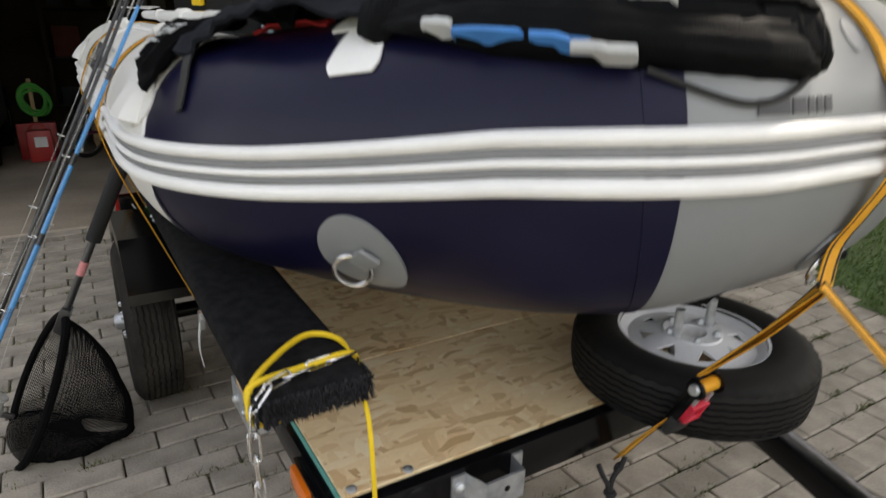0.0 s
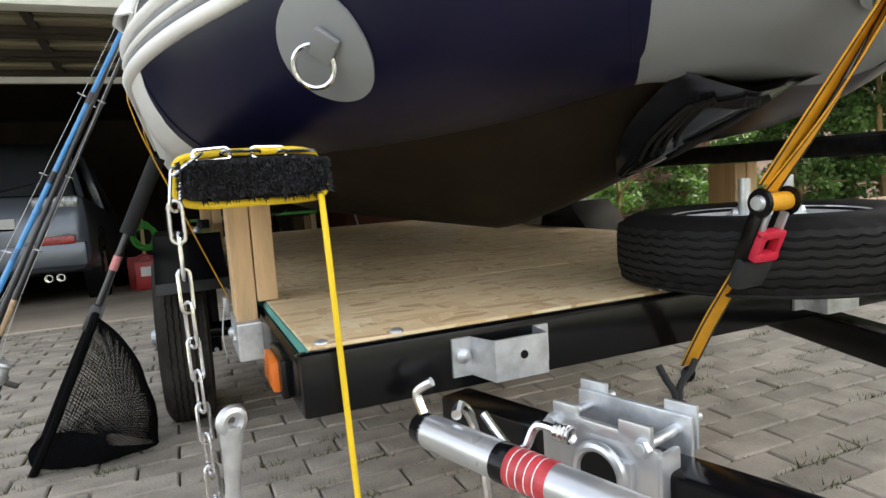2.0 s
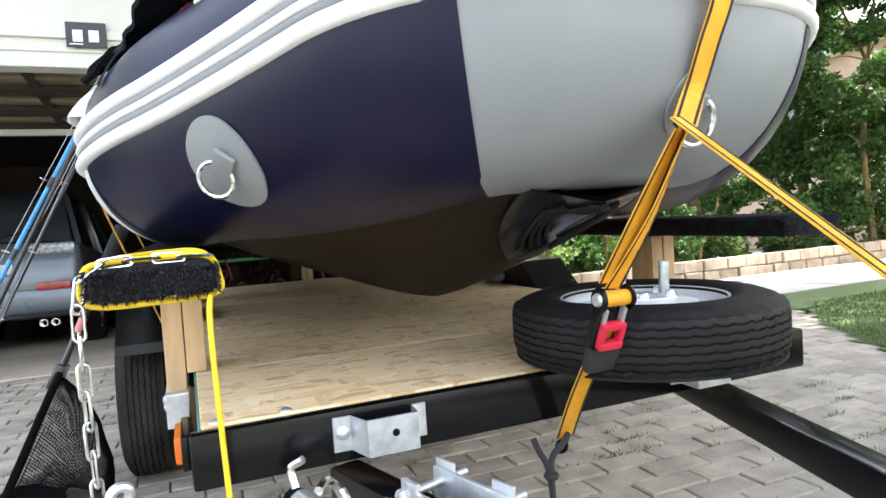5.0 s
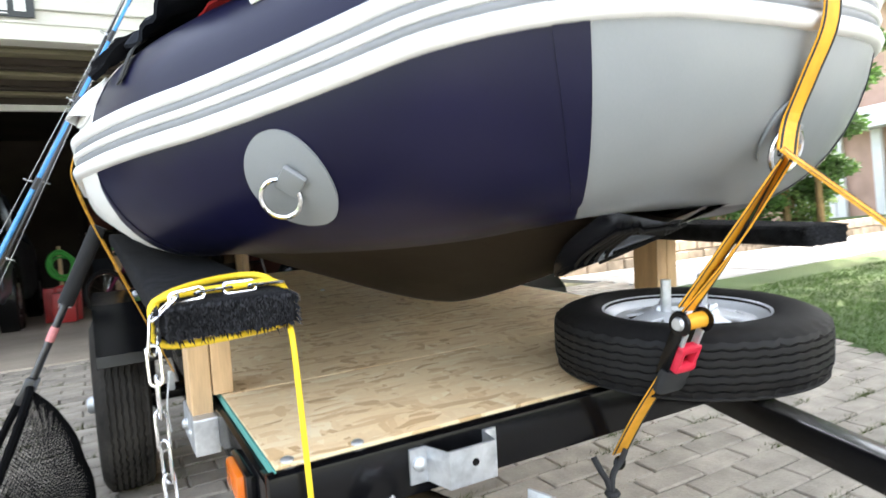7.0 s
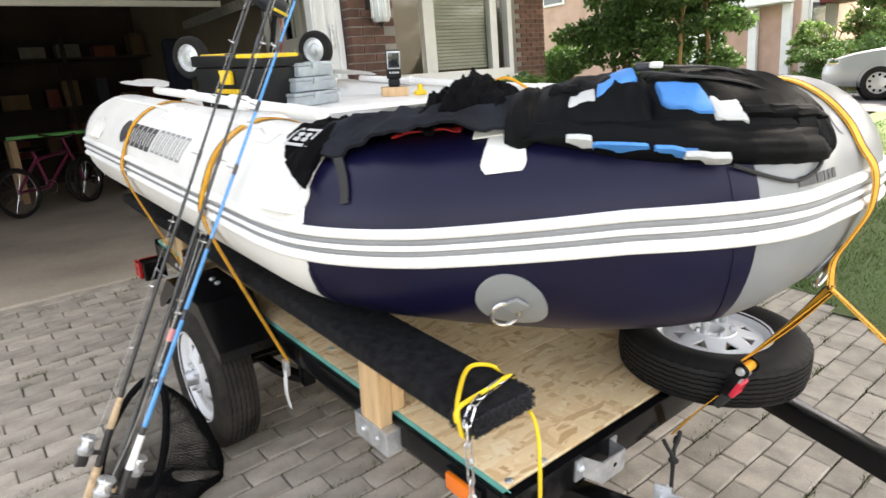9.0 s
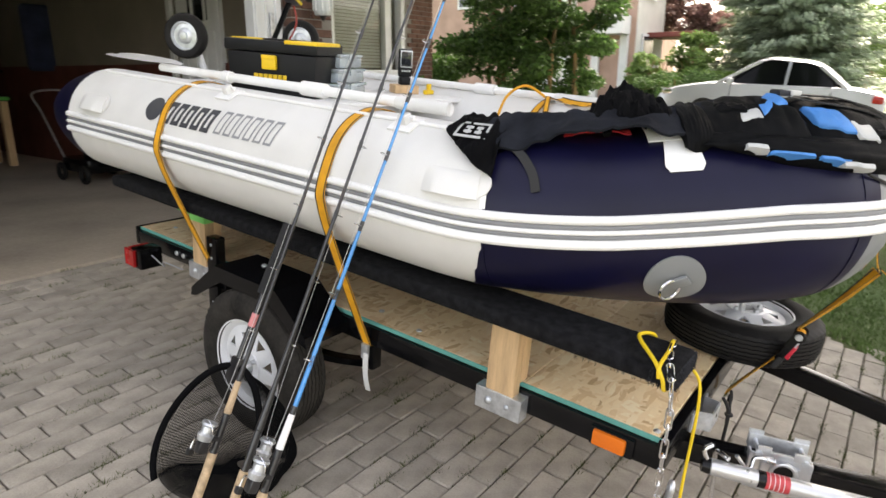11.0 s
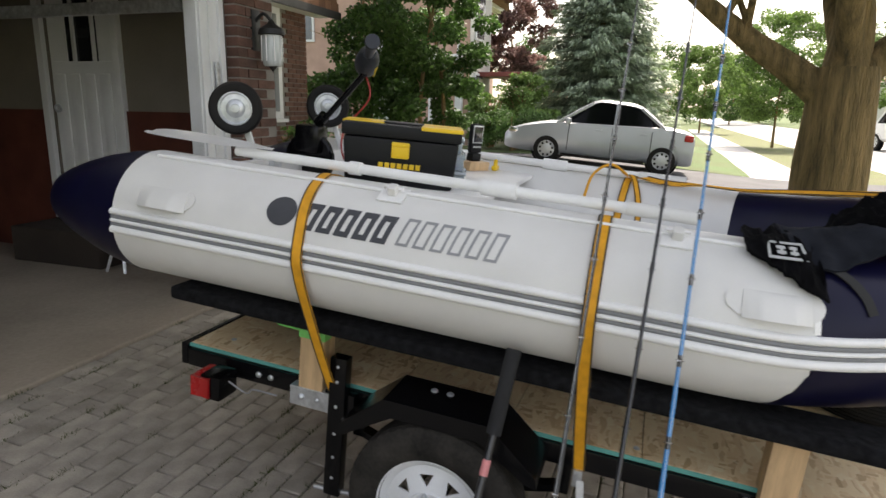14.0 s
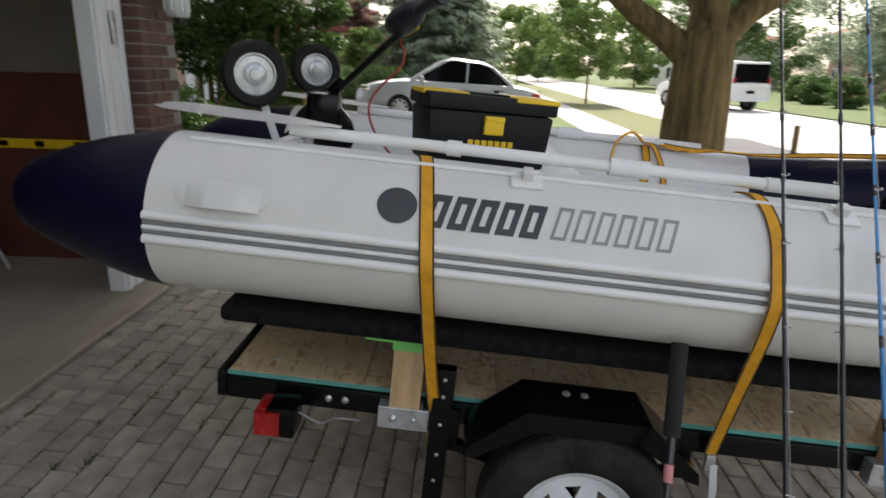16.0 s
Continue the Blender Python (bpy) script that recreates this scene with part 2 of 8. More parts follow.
def frames_of(pts, closed=False):
    out = []
    n = len(pts)
    for i, p in enumerate(pts):
        a = pts[i - 1] if (i or closed) else p
        c = pts[(i + 1) % n] if (i < n - 1 or closed) else p
        t = (Vector(c) - Vector(a)).normalized()
        s = t.cross(Vector((0, 0, 1)))
        s = s.normalized() if s.length > 1e-4 else Vector((1, 0, 0))
        out.append((Vector(p), s, s.cross(t).normalized()))
    return out


def sweep(pts, prof, bm=None, scales=None, cap=True, closed=False, loop=True, fr=None):
    """Carries the section prof, pairs (outward, up), along pts."""
    b = bm or bmesh.new()
    fr = fr or frames_of(pts, closed)
    rings = []
    for i, (p, s, u) in enumerate(fr):
        k = scales[i] if scales else 1.0
        rings.append([b.verts.new(p + s * (x * k) + u * (y * k)) for x, y in prof])
    m = len(prof)
    last = len(rings) if closed else len(rings) - 1
    for i in range(last):
        for j in range(m if loop else m - 1):
            b.faces.new([rings[i][j], rings[(i + 1) % len(rings)][j], rings[(i + 1) % len(rings)][(j + 1) % m], rings[i][(j + 1) % m]])
    if cap and not closed and loop:
        b.faces.new(rings[0])
        b.faces.new(rings[-1][::-1])
    return b


def ring_prof(r, n=10):
    return [(r * math.cos(2 * math.pi * k / n), r * math.sin(2 * math.pi * k / n)) for k in range(n)]


def cable(pts, r, n=8, bm=None, closed=False):
    """A round cord through pts, smoothed."""
    b = bm or bmesh.new()
    line = smooth_line(pts, 6, closed)
    m, rings, u = len(line), [], None
    for i, p in enumerate(line):
        t = (line[min(i + 1, m - 1)] - line[max(i - 1, 0)]).normalized()
        if u is None:
            u = t.orthogonal().normalized()
        u = (u - t * u.dot(t)).normalized()
        w = t.cross(u)
        rings.append([b.verts.new(p + (u * math.cos(2 * math.pi * k / n) + w * math.sin(2 * math.pi * k / n)) * r) for k in range(n)])
    for i in range(m if closed else m - 1):
        for k in range(n):
            b.faces.new([rings[i][k], rings[(i + 1) % m][k], rings[(i + 1) % m][(k + 1) % n], rings[i][(k + 1) % n]])
    if not closed:
        b.faces.new(rings[0][::-1])
        b.faces.new(rings[-1])
    return b


def smooth_line(pts, k=6, closed=False):
    pts = [Vector(p) for p in pts]
    if len(pts) < 3:
        return pts
    n, out = len(pts), []
    for i in range(n if closed else n - 1):
        p0 = pts[i - 1] if (i or closed) else pts[i]
        p1, p2 = pts[i], pts[(i + 1) % n]
        p3 = pts[(i + 2) % n] if (i + 2 < n or closed) else p2
        for j in range(k):
            t = j / k
            out.append(0.5 * ((2 * p1) + (p2 - p0) * t + (2 * p0 - 5 * p1 + 4 * p2 - p3) * t * t + (3 * p1 - p0 - 3 * p2 + p3) * t ** 3))
    if not closed:
        out.append(pts[-1])
    return out


def torus(R, r, m=None, n=24, k=8, bm=None, arc=1.0, sx=1.0):
    """A ring, or an open arc of one, in the xy plane."""
    pts = [Vector((R * sx * math.cos(2 * math.pi * arc * i / n), R * math.sin(2 * math.pi * arc * i / n), 0)) for i in range(n + (arc < 1))]
    b = bm or bmesh.new()
    old = set(b.verts)
    sweep(pts, ring_prof(r, k), b, closed=arc >= 1)
    if m is not None:
        bmesh.ops.transform(b, matrix=m, verts=[v for v in b.verts if v not in old])
    return b


# ---- ground ----
FALL = 0.0765                      # the plots fall from the houses to the street
KERB_Y, LIP_Y = -1.95, 3.52        # foot and head of the slope


def grade(y):
    """Height of the sloping drive at y; level beyond its foot and head."""
    return FALL * min(LIP_Y, max(KERB_Y, y)) - 0.027


GF, ST = grade(9), grade(-9)       # garage floor and street level


def level(x, y):
    """Height of the ground anywhere."""
    return rise(x, y) if y > -3.2 and x < 60 else ST


def sloped(b):
    """Lay a flat mesh on the slope."""
    for v in b.verts:
        v.co.z += grade(v.co.y)
    return b


def rise(x, y):
    """Height of the lawn and the neighbour's drive."""
    k = min(1, max(0, (x - 5) / 8))
    return grade(y) + 0.07 * k * k * (3 - 2 * k)


def sheet(x0, x1, y0, y1, step, zf, inside=None):
    b = bmesh.new()
    nx, ny = max(1, round((x1 - x0) / step)), max(1, round((y1 - y0) / step))
    g = {}
    for i in range(nx + 1):
        for j in range(ny + 1):
            x, y = x0 + (x1 - x0) * i / nx, y0 + (y1 - y0) * j / ny
            g[i, j] = b.verts.new((x, y, zf(x, y)))
    for i in range(nx):
        for j in range(ny):
            cx, cy = x0 + (x1 - x0) * (i + 0.5) / nx, y0 + (y1 - y0) * (j + 0.5) / ny
            if inside is None or inside(cx, cy):
                b.faces.new([g[i, j], g[i + 1, j], g[i + 1, j + 1], g[i, j + 1]])
    bmesh.ops.delete(b, geom=[v for v in b.verts if not v.link_faces], context="VERTS")
    return b


def lawn_edge(y):
    """x of the lawn's near border at y."""
    return 2.48 + 0.6 * max(-1.0, y) + (0.5 * max(0, y - 1.4) ** 2 if y > 1.4 else 0)


solid("ground", sheet(-2000, 2000, -2000, 2000, 200, lambda x, y: ST - 0.20), SOIL, "flat green and brown ground reaching the horizon", "ground", kind="structure")
solid("driveway_bed", sloped(box((-7.0, KERB_Y, -0.14), (3.9, LIP_Y, -0.045))), SAND, "dark sandy bed with moss between the pavers", "ground", kind="structure", smooth=False)


def lawn_in(x, y):
    return x > lawn_edge(y) and y < 2.2 + 0.02 * x


LAWN = sheet(1.8, 11.4, -4.0, 2.6, 0.1, lambda x, y: rise(x, y) + 0.005 + 0.012 * noise.noise((x * 2, y * 2, 0)), lawn_in)
solid("lawn", LAWN, SOIL, "mown green lawn beside the paved drive", "lawn", kind="structure")


def grass(n):
    """Short blades, thick near the drive."""
    rng = random.Random(3)
    vs, fs = [], []
    while len(fs) < n:
        x = 1.9 + 9.4 * rng.random() ** 1.7
        y = rng.uniform(-3.9, 2.4)
        if not lawn_in(x - 0.03, y):
            continue
        h, a, w = rng.uniform(0.015, 0.038), rng.uniform(0, 6.28), rng.uniform(0.003, 0.006)
        dx, dy = math.cos(a) * w, math.sin(a) * w
        lx, ly = rng.uniform(-0.02, 0.02), rng.uniform(-0.02, 0.02)
        z = rise(x, y)
        k = len(vs)
        vs += [(x - dx, y - dy, z), (x + dx, y + dy, z), (x + lx, y + ly, z + h)]
        fs.append((k, k + 1, k + 2))
    me = bpy.data.meshes.new("grass")
    me.from_pydata(vs, [], fs)
    me.materials.append(GRASS_M)
    return tagged(new("grass", me), "short green grass blades on the lawn", "grass", kind="stuff")


grass(150000)

# ---- garage ----
JX, PX, GX = 1.72, 1.985, 2.33      # opening's edge, brick pier's start, garage's inner side wall
FY = 3.72                          # garage's front
solid("garage_floor", box((-5.2, FY, GF - 0.14), (GX, 10.9, GF)), CONCRETE, "stained bare concrete floor of the garage", "floor", kind="structure", smooth=False)
solid("garage_sill", box((-5.2, LIP_Y, GF - 0.16), (PX + 0.45, FY - 0.002, GF + 0.006), 0.01), CONCRETE, "worn concrete lip at the garage door", "floor", kind="structure", smooth=False)
solid("wall_back", box((-5.4, 10.9, 0), (GX + 0.09, 11.1, 3.05)), DARK_BOARD, "boarded wall at the back of the garage, coloured dark for shade", "wall", kind="structure", smooth=False)
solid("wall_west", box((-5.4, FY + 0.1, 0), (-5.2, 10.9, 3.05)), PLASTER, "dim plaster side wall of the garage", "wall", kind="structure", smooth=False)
solid("garage_ceiling", box((-5.4, FY + 0.1, 2.95), (GX + 0.09, 11.1, 3.05)), DARK_BOARD, "boarded ceiling of the garage, coloured dark for shade", "ceiling", kind="structure", smooth=False)
# side wall with the door's opening cut through
DY0, DY1, DH = 5.02, 5.75, 2.52
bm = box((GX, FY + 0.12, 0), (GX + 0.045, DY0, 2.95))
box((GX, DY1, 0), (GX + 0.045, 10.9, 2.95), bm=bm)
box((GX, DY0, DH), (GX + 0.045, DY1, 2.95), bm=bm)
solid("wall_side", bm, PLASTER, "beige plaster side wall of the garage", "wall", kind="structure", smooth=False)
bm = box((GX - 0.02, FY + 0.14, 0), (GX - 0.003, DY0 - 0.07, 1.465))
box((GX - 0.02, DY1 + 0.07, 0), (GX - 0.003, 10.9, 1.465), bm=bm)
solid("wainscot", bm, WAINSCOT, "red-brown painted boards along the lower garage wall", "wainscot", kind="structure", smooth=False)


def panel_door():
    d = thing("door_1", "white panelled side door with a small window", "door", kind="structure")
    bm = box((GX - 0.01, DY0 - 0.07, 0.0), (GX + 0.0, DY0, DH + 0.07))
    box((GX - 0.05, DY0 - 0.07, 0.54), (GX - 0.004, DY0 - 0.002, DH + 0.07), 0.006, bm)
    box((GX - 0.05, DY1 + 0.002, 0.54), (GX - 0.004, DY1 + 0.07, DH + 0.07), 0.006, bm)
    box((GX - 0.05, DY0, DH), (GX - 0.004, DY1, DH + 0.07), 0.006, bm)
    part("door_frame", bm, WHITE_PAINT, d, smooth=False)
    leaf = box((GX + 0.012, DY0 + 0.01, 0.55), (GX + 0.040, DY1 - 0.01, 1.86), 0.004)
    box((GX + 0.012, DY0 + 0.01, 1.86), (GX + 0.040, DY0 + 0.2, DH - 0.01), 0.004, leaf)
    box((GX + 0.012, DY1 - 0.2, 1.86), (GX + 0.040, DY1 - 0.01, DH - 0.01), 0.004, leaf)
    box((GX + 0.012, DY0 + 0.2, 2.36), (GX + 0.040, DY1 - 0.2, DH - 0.01), 0.004, leaf)
    leaf = part("leaf", leaf, WHITE_PAINT, d, smooth=False)
    for k in range(4):
        y = DY0 + 0.09 + k * 0.16
        part("raised_panel", box((GX - 0.004, y, 0.68), (GX + 0.012, y + 0.10, 1.76), 0.008), WHITE_PAINT, leaf)
    part("pane", box((GX + 0.020, DY0 + 0.2, 1.86), (GX + 0.028, DY1 - 0.2, 2.36)), GLASS_DARK, leaf)
    for k in (0.22, 0.43):
        part("glazing_bar", box((GX + 0.0, DY0 + k, 1.86), (GX + 0.019, DY0 + k + 0.03, 2.36), 0.003), WHITE_PAINT, leaf)
    part("handle", torus(0.028, 0.011, Matrix.Translation((GX - 0.02, DY1 - 0.07, 1.48)) @ Matrix.Rotation(1.57, 4, "Y")), GALV, leaf, "steel knob")
    return d


GLASS_DARK = mat("dark_glass", (0.02, 0.022, 0.025), 0.04, var=0.1, bump=0, spec=0.8)
panel_door()
solid("door_step", box((GX - 0.45, DY0 - 0.1, GF), (GX - 0.022, DY1 + 0.1, 0.53), 0.01), DARK_BOARD, "low step below the side door, coloured dark for shade", "step", smooth=False)

# front of the garage: jamb, header, brick pier
bm = box((JX, FY, 0.0), (PX, FY + 0.10, 2.60), 0.006)
for x, w, d in ((JX + 0.012, 0.03, 0.018), (JX + 0.105, 0.02, 0.012), (JX + 0.2, 0.05, 0.022)):
    box((x, FY - d, 0.0), (x + w, FY, 2.58), 0.004, bm)
solid("door_jamb", bm, WHITE_PAINT, "white moulded timber jamb of the garage opening", "door jamb", kind="structure", smooth=False)
bm = box((-5.4, FY, 2.22), (JX, FY + 0.1, 3.4))
for z, h, d in ((2.22, 0.05, 0.03), (2.33, 0.02, 0.015), (2.42, 0.06, 0.03)):
    solid("trim", box((-5.4, FY - d, z), (JX + 0.05, FY - 0.001, z + h), 0.005), CREAM, "cream moulding along the garage header", "trim", kind="structure", smooth=False)
solid("wall_header", bm, CREAM, "cream board header over the garage opening", "wall", kind="structure", smooth=False)
solid("latch_plate", box((1.855, FY - 0.03, 1.63), (1.887, FY - 0.013, 1.81), 0.004), GALV, "small grey metal latch plate on the jamb", "latch plate")
rolled = thing("garage_door", "white sectional garage door rolled up under the ceiling", "garage door", kind="structure")
for k in range(3):
    y0, z0 = FY + 0.14 + k * 0.52, 2.30 - 0.012 * k
    sec = part("door_section", box((-3.1, y0, z0), (JX - 0.02, y0 + 0.51, z0 + 0.04), 0.008), DOOR_BACK, rolled, "khaki inner face of a door section", smooth=False)
    for dy, h in ((0.0, 0.055), (0.25, 0.03), (0.46, 0.05)):
        part("stiffener", box((-3.08, y0 + dy, z0 - h), (JX - 0.04, y0 + dy + 0.045, z0 - 0.002), 0.004), DARK_BOARD if dy != 0.25 else DOOR_BACK, sec, smooth=False)
    for x in (-2.2, -0.95, 0.4):
        part("hinge_strip", box((x, y0 + 0.05, z0 - 0.035), (x + 0.06, y0 + 0.44, z0 - 0.002), 0.003), DARK_BOARD, sec, smooth=False)
part("bottom_rail", box((-3.1, FY + 0.14 + 3 * 0.52, 2.18), (JX - 0.02, FY + 0.19 + 3 * 0.52, 2.29), 0.006), WHITE_PAINT, rolled, "white bottom rail", smooth=False)
for x in (-3.12, JX + 0.02):
    part("door_track", box((x, FY + 0.14, 2.12), (x + 0.05, FY + 3.0, 2.2), 0.004), GALV, rolled, smooth=False)

PIER0, PIER1 = PX + 0.003, 2.43
wall_n = solid("wall_pier", box((PIER0 + 0.008, FY - 0.10, 0.0), (PIER1 - 0.008, FY + 0.1, 3.4)), MORTAR, "brown brick pier beside the garage opening", "wall", kind="structure", smooth=False)
HY = 6.09
WX0, WX1, WZ0, WZ1 = 4.02, 6.30, 1.34, 2.86
wall_h = solid("wall_house", box((PIER1 - 0.02, HY + 0.01, 0.0), (WX0 - 0.012, HY + 0.2, 3.4)), MORTAR, "brown brick front wall of the house", "wall", kind="structure", smooth=False)

# ---- trailer ----
PITCH = 4.92
L = Matrix.Translation((0, 0, 0.46)) @ Matrix.Rotation(radians(PITCH), 4, "X")
W, LEN = 1.22, 2.44
trailer = thing("flatbed_trailer", "black steel flatbed trailer with a chipboard deck, nose down", "trailer", L)
for k in range(6):
    y0, y1 = k * 0.4064 + (0.016 if k == 0 else 0.0012), (k + 1) * 0.4064 - 0.0012
    part("osb_panel", box((0.004, y0, -0.016), (W - 0.004, y1, 0.0), 0.0015, seg=1), OSB, trailer, smooth=False)
# black strips added below the panel gaps so the seams read as shaded
for k in range(1, 6):
    part("gap_dark_strip", box((0.02, k * 0.4064 - 0.03, -0.055), (W - 0.02, k * 0.4064 + 0.03, -0.0175)), BLACK_STEEL, trailer, smooth=False)
for x in (0.0, W - 0.003):
    part("green_edge", box((x, 0.0, -0.015), (x + 0.003, LEN, -0.001)), GREEN_EDGE, trailer, "teal painted deck edge", smooth=False)


part("front_rail", box((-0.012, -0.014, -0.086), (W + 0.012, 0.014, -0.002), 0.007), BLACK_STEEL, trailer)
part("front_flange", box((-0.008, 0.010, -0.022), (W + 0.008, 0.06, -0.017), 0.002), BLACK_STEEL, trailer)
part("rear_rail", box((-0.012, LEN, -0.086), (W + 0.012, LEN + 0.03, -0.002), 0.008), BLACK_STEEL, trailer)
for x in (-0.012, W - 0.02):
    part("side_rail", box((x, 0.001, -0.086), (x + 0.032, LEN - 0.001, -0.018), 0.006), BLACK_STEEL, trailer)
for y in (0.6, 1.2, 1.8):
    part("cross_member", box((0.03, y, -0.10), (W - 0.03, y + 0.05, -0.02), 0.005), BLACK_STEEL, trailer)


def bolt(parent, p, axis="Z", r=0.011, h=0.008, material=GALV, name="bolt"):
    m = Matrix.Translation(p)
    if axis == "X":
        m = m @ Matrix.Rotation(-math.pi / 2, 4, "Y")
    if axis == "Y":
        m = m @ Matrix.Rotation(math.pi / 2, 4, "X")
    return part(name, lathe([(0.0001, h), (r * 0.55, h * 0.92), (r, h * 0.45), (r * 1.05, 0)], 10, m=m), material, parent)


for x, y in ((0.025, 0.028), (0.130, 0.026), (0.602, 0.026), (1.09, 0.03), (0.08, 1.02), (0.10, 2.32), (0.6, 1.6), (0.05, 0.83)):
    bolt(trailer, (x, y, 0.0), r=0.0095, h=0.006, name="carriage_bolt")


def hat_bracket(x, s=1):
    """Galvanised bracket that holds a tongue beam to the front rail; s mirrors it."""
    t, y0, d = 0.005, -0.015, 0.07
    z0, z1 = -0.066, -0.012
    b = bmesh.new()
    line = [(x - s * 0.028, y0), (x, y0), (x + s * 0.016, y0 - d * 0.6), (x + s * 0.098, y0 - d * 0.6), (x + s * 0.102, y0), (x + s * 0.125, y0)]
    lo, hi = [], []
    for i, (px, py) in enumerate(line):
        zz = z0 - (0.003 if 1 < i < 4 else 0)
        lo.append((b.verts.new((px, py, zz)), b.verts.new((px, py - t, zz))))
        hi.append((b.verts.new((px, py, z1)), b.verts.new((px, py - t, z1))))
    for i in range(len(line) - 1):
        for q in ((lo[i][0], lo[i + 1][0], hi[i + 1][0], hi[i][0]), (lo[i][1], lo[i + 1][1], hi[i + 1][1], hi[i][1]), (hi[i][0], hi[i + 1][0], hi[i + 1][1], hi[i][1]), (lo[i][0], lo[i + 1][0], lo[i + 1][1], lo[i][1])):
            b.faces.new(q)
    for e in (0, -1):
        b.faces.new([lo[e][0], lo[e][1], hi[e][1], hi[e][0]])
    br = part("tongue_bracket", b, GALV, trailer, "galvanised steel bracket", smooth=False)
    bolt(br, (x - s * 0.013, y0 - t, -0.036), "Y", 0.011, 0.010)
    hole = lathe([(0.0001, 0.0), (0.006, 0.0), (0.006, -0.003)], 12, m=Matrix.Translation((x + s * 0.060, y0 - d * 0.6 - t - 0.001, -0.037)) @ Matrix.Rotation(math.pi / 2, 4, "X"))
    part("bolt_hole", hole, BLACK_STEEL, br)


hat_bracket(0.221)
hat_bracket(W - 0.238, -1)


def beam(p, q, w, h, bev=0.006):
    """A square tube from p to q."""
    m = basis(p, q)
    n = (Vector(q) - Vector(p)).length
    x = m.to_3x3().inverted() @ Vector((0, 0, 1))
    b = box((-w / 2, -h / 2, 0), (w / 2, h / 2, n), bev)
    ang = math.atan2(x.y, x.x) - math.pi / 2
    bmesh.ops.transform(b, matrix=m @ Matrix.Rotation(ang, 4, "Z"), verts=b.verts)
    return b


part("tongue_beam", beam((0.218, 0.040, -0.137), (0.600, -1.18, -0.137), 0.055, 0.062), BLACK_STEEL, trailer)
part("tongue_beam", beam((1.085, 0.20, -0.137), (0.670, -1.18, -0.137), 0.055, 0.062), BLACK_STEEL, trailer)
part("coupler", box((0.57, -1.34, -0.15), (0.70, -1.16, -0.10), 0.02), GALV, trailer, "galvanised ball coupler")


WR, WX, WY, WZ = 0.278, -0.155, 1.388, -0.236


def wheel(parent, name, m, deep=True, rimmat=WHITE_RIM, tyremat=RUBBER):
    """Bias trailer tyre on a white spoked steel rim; its outer face looks along +z."""
    w = new(name)
    w.parent = parent
    w.matrix_basis = m
    prof = [(0.165, 0.055), (0.18, 0.066), (0.205, 0.073), (0.235, 0.071), (0.258, 0.061), (0.270, 0.054)]
    for k in range(7):
        z = 0.050 - k * 0.0166
        prof += [(0.277, z), (0.277, z - 0.011), (0.271, z - 0.0125), (0.271, z - 0.0155)]
    prof += [(0.270, -0.066), (0.258, -0.071), (0.235, -0.075), (0.205, -0.073), (0.18, -0.066), (0.165, -0.055)]
    tb_ = lathe(prof, 144, close=True)
    for v in tb_.verts:
        r_ = math.hypot(v.co.x, v.co.y)
        if r_ > 0.2695 and abs(v.co.z) < 0.062:
            k = math.atan2(v.co.y, v.co.x) / (2 * math.pi) * 48
            v.co.z += 0.0045 * (abs((k % 1.0) * 2 - 1) - 0.5)
            if abs(v.co.z) > 0.040 and (k % 1.0) < 0.34:
                v.co.x, v.co.y = v.co.x * 0.984, v.co.y * 0.984
            q = 1 - 0.032 * min(1.0, abs(v.co.z) / 0.062) ** 4
            v.co.x, v.co.y = v.co.x * q, v.co.y * q
    part("tyre", tb_, tyremat, w, "ribbed trailer tyre")
    rim = lathe([(0.166, 0.060), (0.172, 0.062), (0.172, 0.056), (0.160, 0.052), (0.152, 0.044), (0.147, 0.038), (0.143, 0.034)], 48)
    lathe([(0.146, 0.012), (0.146, -0.055), (0.172, -0.060)], 48, bm=rim)
    rim = part("rim", rim, rimmat, w)
    disc = bmesh.new()
    n = 8
    def at_(r, a):
        return disc.verts.new((r * math.cos(a), r * math.sin(a), 0.034 - 0.020 * (r - 0.068) / 0.077))

    h = math.pi / n
    for k in range(n):
        a0 = 2 * math.pi * k / n + 0.2
        disc.faces.new([at_(0.068, a0 - h), at_(0.068, a0), at_(0.082, a0), at_(0.121, a0 - 0.20), at_(0.145, a0 - h)])
        disc.faces.new([at_(0.068, a0), at_(0.068, a0 + h), at_(0.145, a0 + h), at_(0.121, a0 + 0.20), at_(0.082, a0)])
        disc.faces.new([at_(0.145, a0 - h), at_(0.121, a0 - 0.20), at_(0.121, a0 + 0.20), at_(0.145, a0 + h), at_(0.145, a0 + h / 2), at_(0.145, a0), at_(0.145, a0 - h / 2)])
    bmesh.ops.remove_doubles(disc, verts=disc.verts, dist=0.0002)
    g = bmesh.ops.extrude_face_region(disc, geom=disc.faces[:])
    bmesh.ops.translate(disc, vec=(0, 0, -0.006), verts=[v for v in g["geom"] if isinstance(v, bmesh.types.BMVert)])
    lathe([(0.145, 0.0138), (0.139, 0.012), (0.139, 0.009), (0.146, 0.008)], 48, bm=disc)
    lathe([(0.070, 0.033), (0.066, 0.038), (0.055, 0.036), (0.034, 0.036), (0.034, 0.0)], 40, bm=disc)
    for v in disc.verts:
        v.co.z += 0.024
    part("spoke_disc", disc, rimmat, rim)
    for k in range(5):
        a = 2 * math.pi * k / 5 + 0.3
        part("lug_nut", lathe([(0.0001, 0.076), (0.007, 0.074), (0.010, 0.068), (0.0105, 0.058)], 6, m=Matrix.Translation((0.057 * math.cos(a), 0.057 * math.sin(a), 0))), GALV, w)
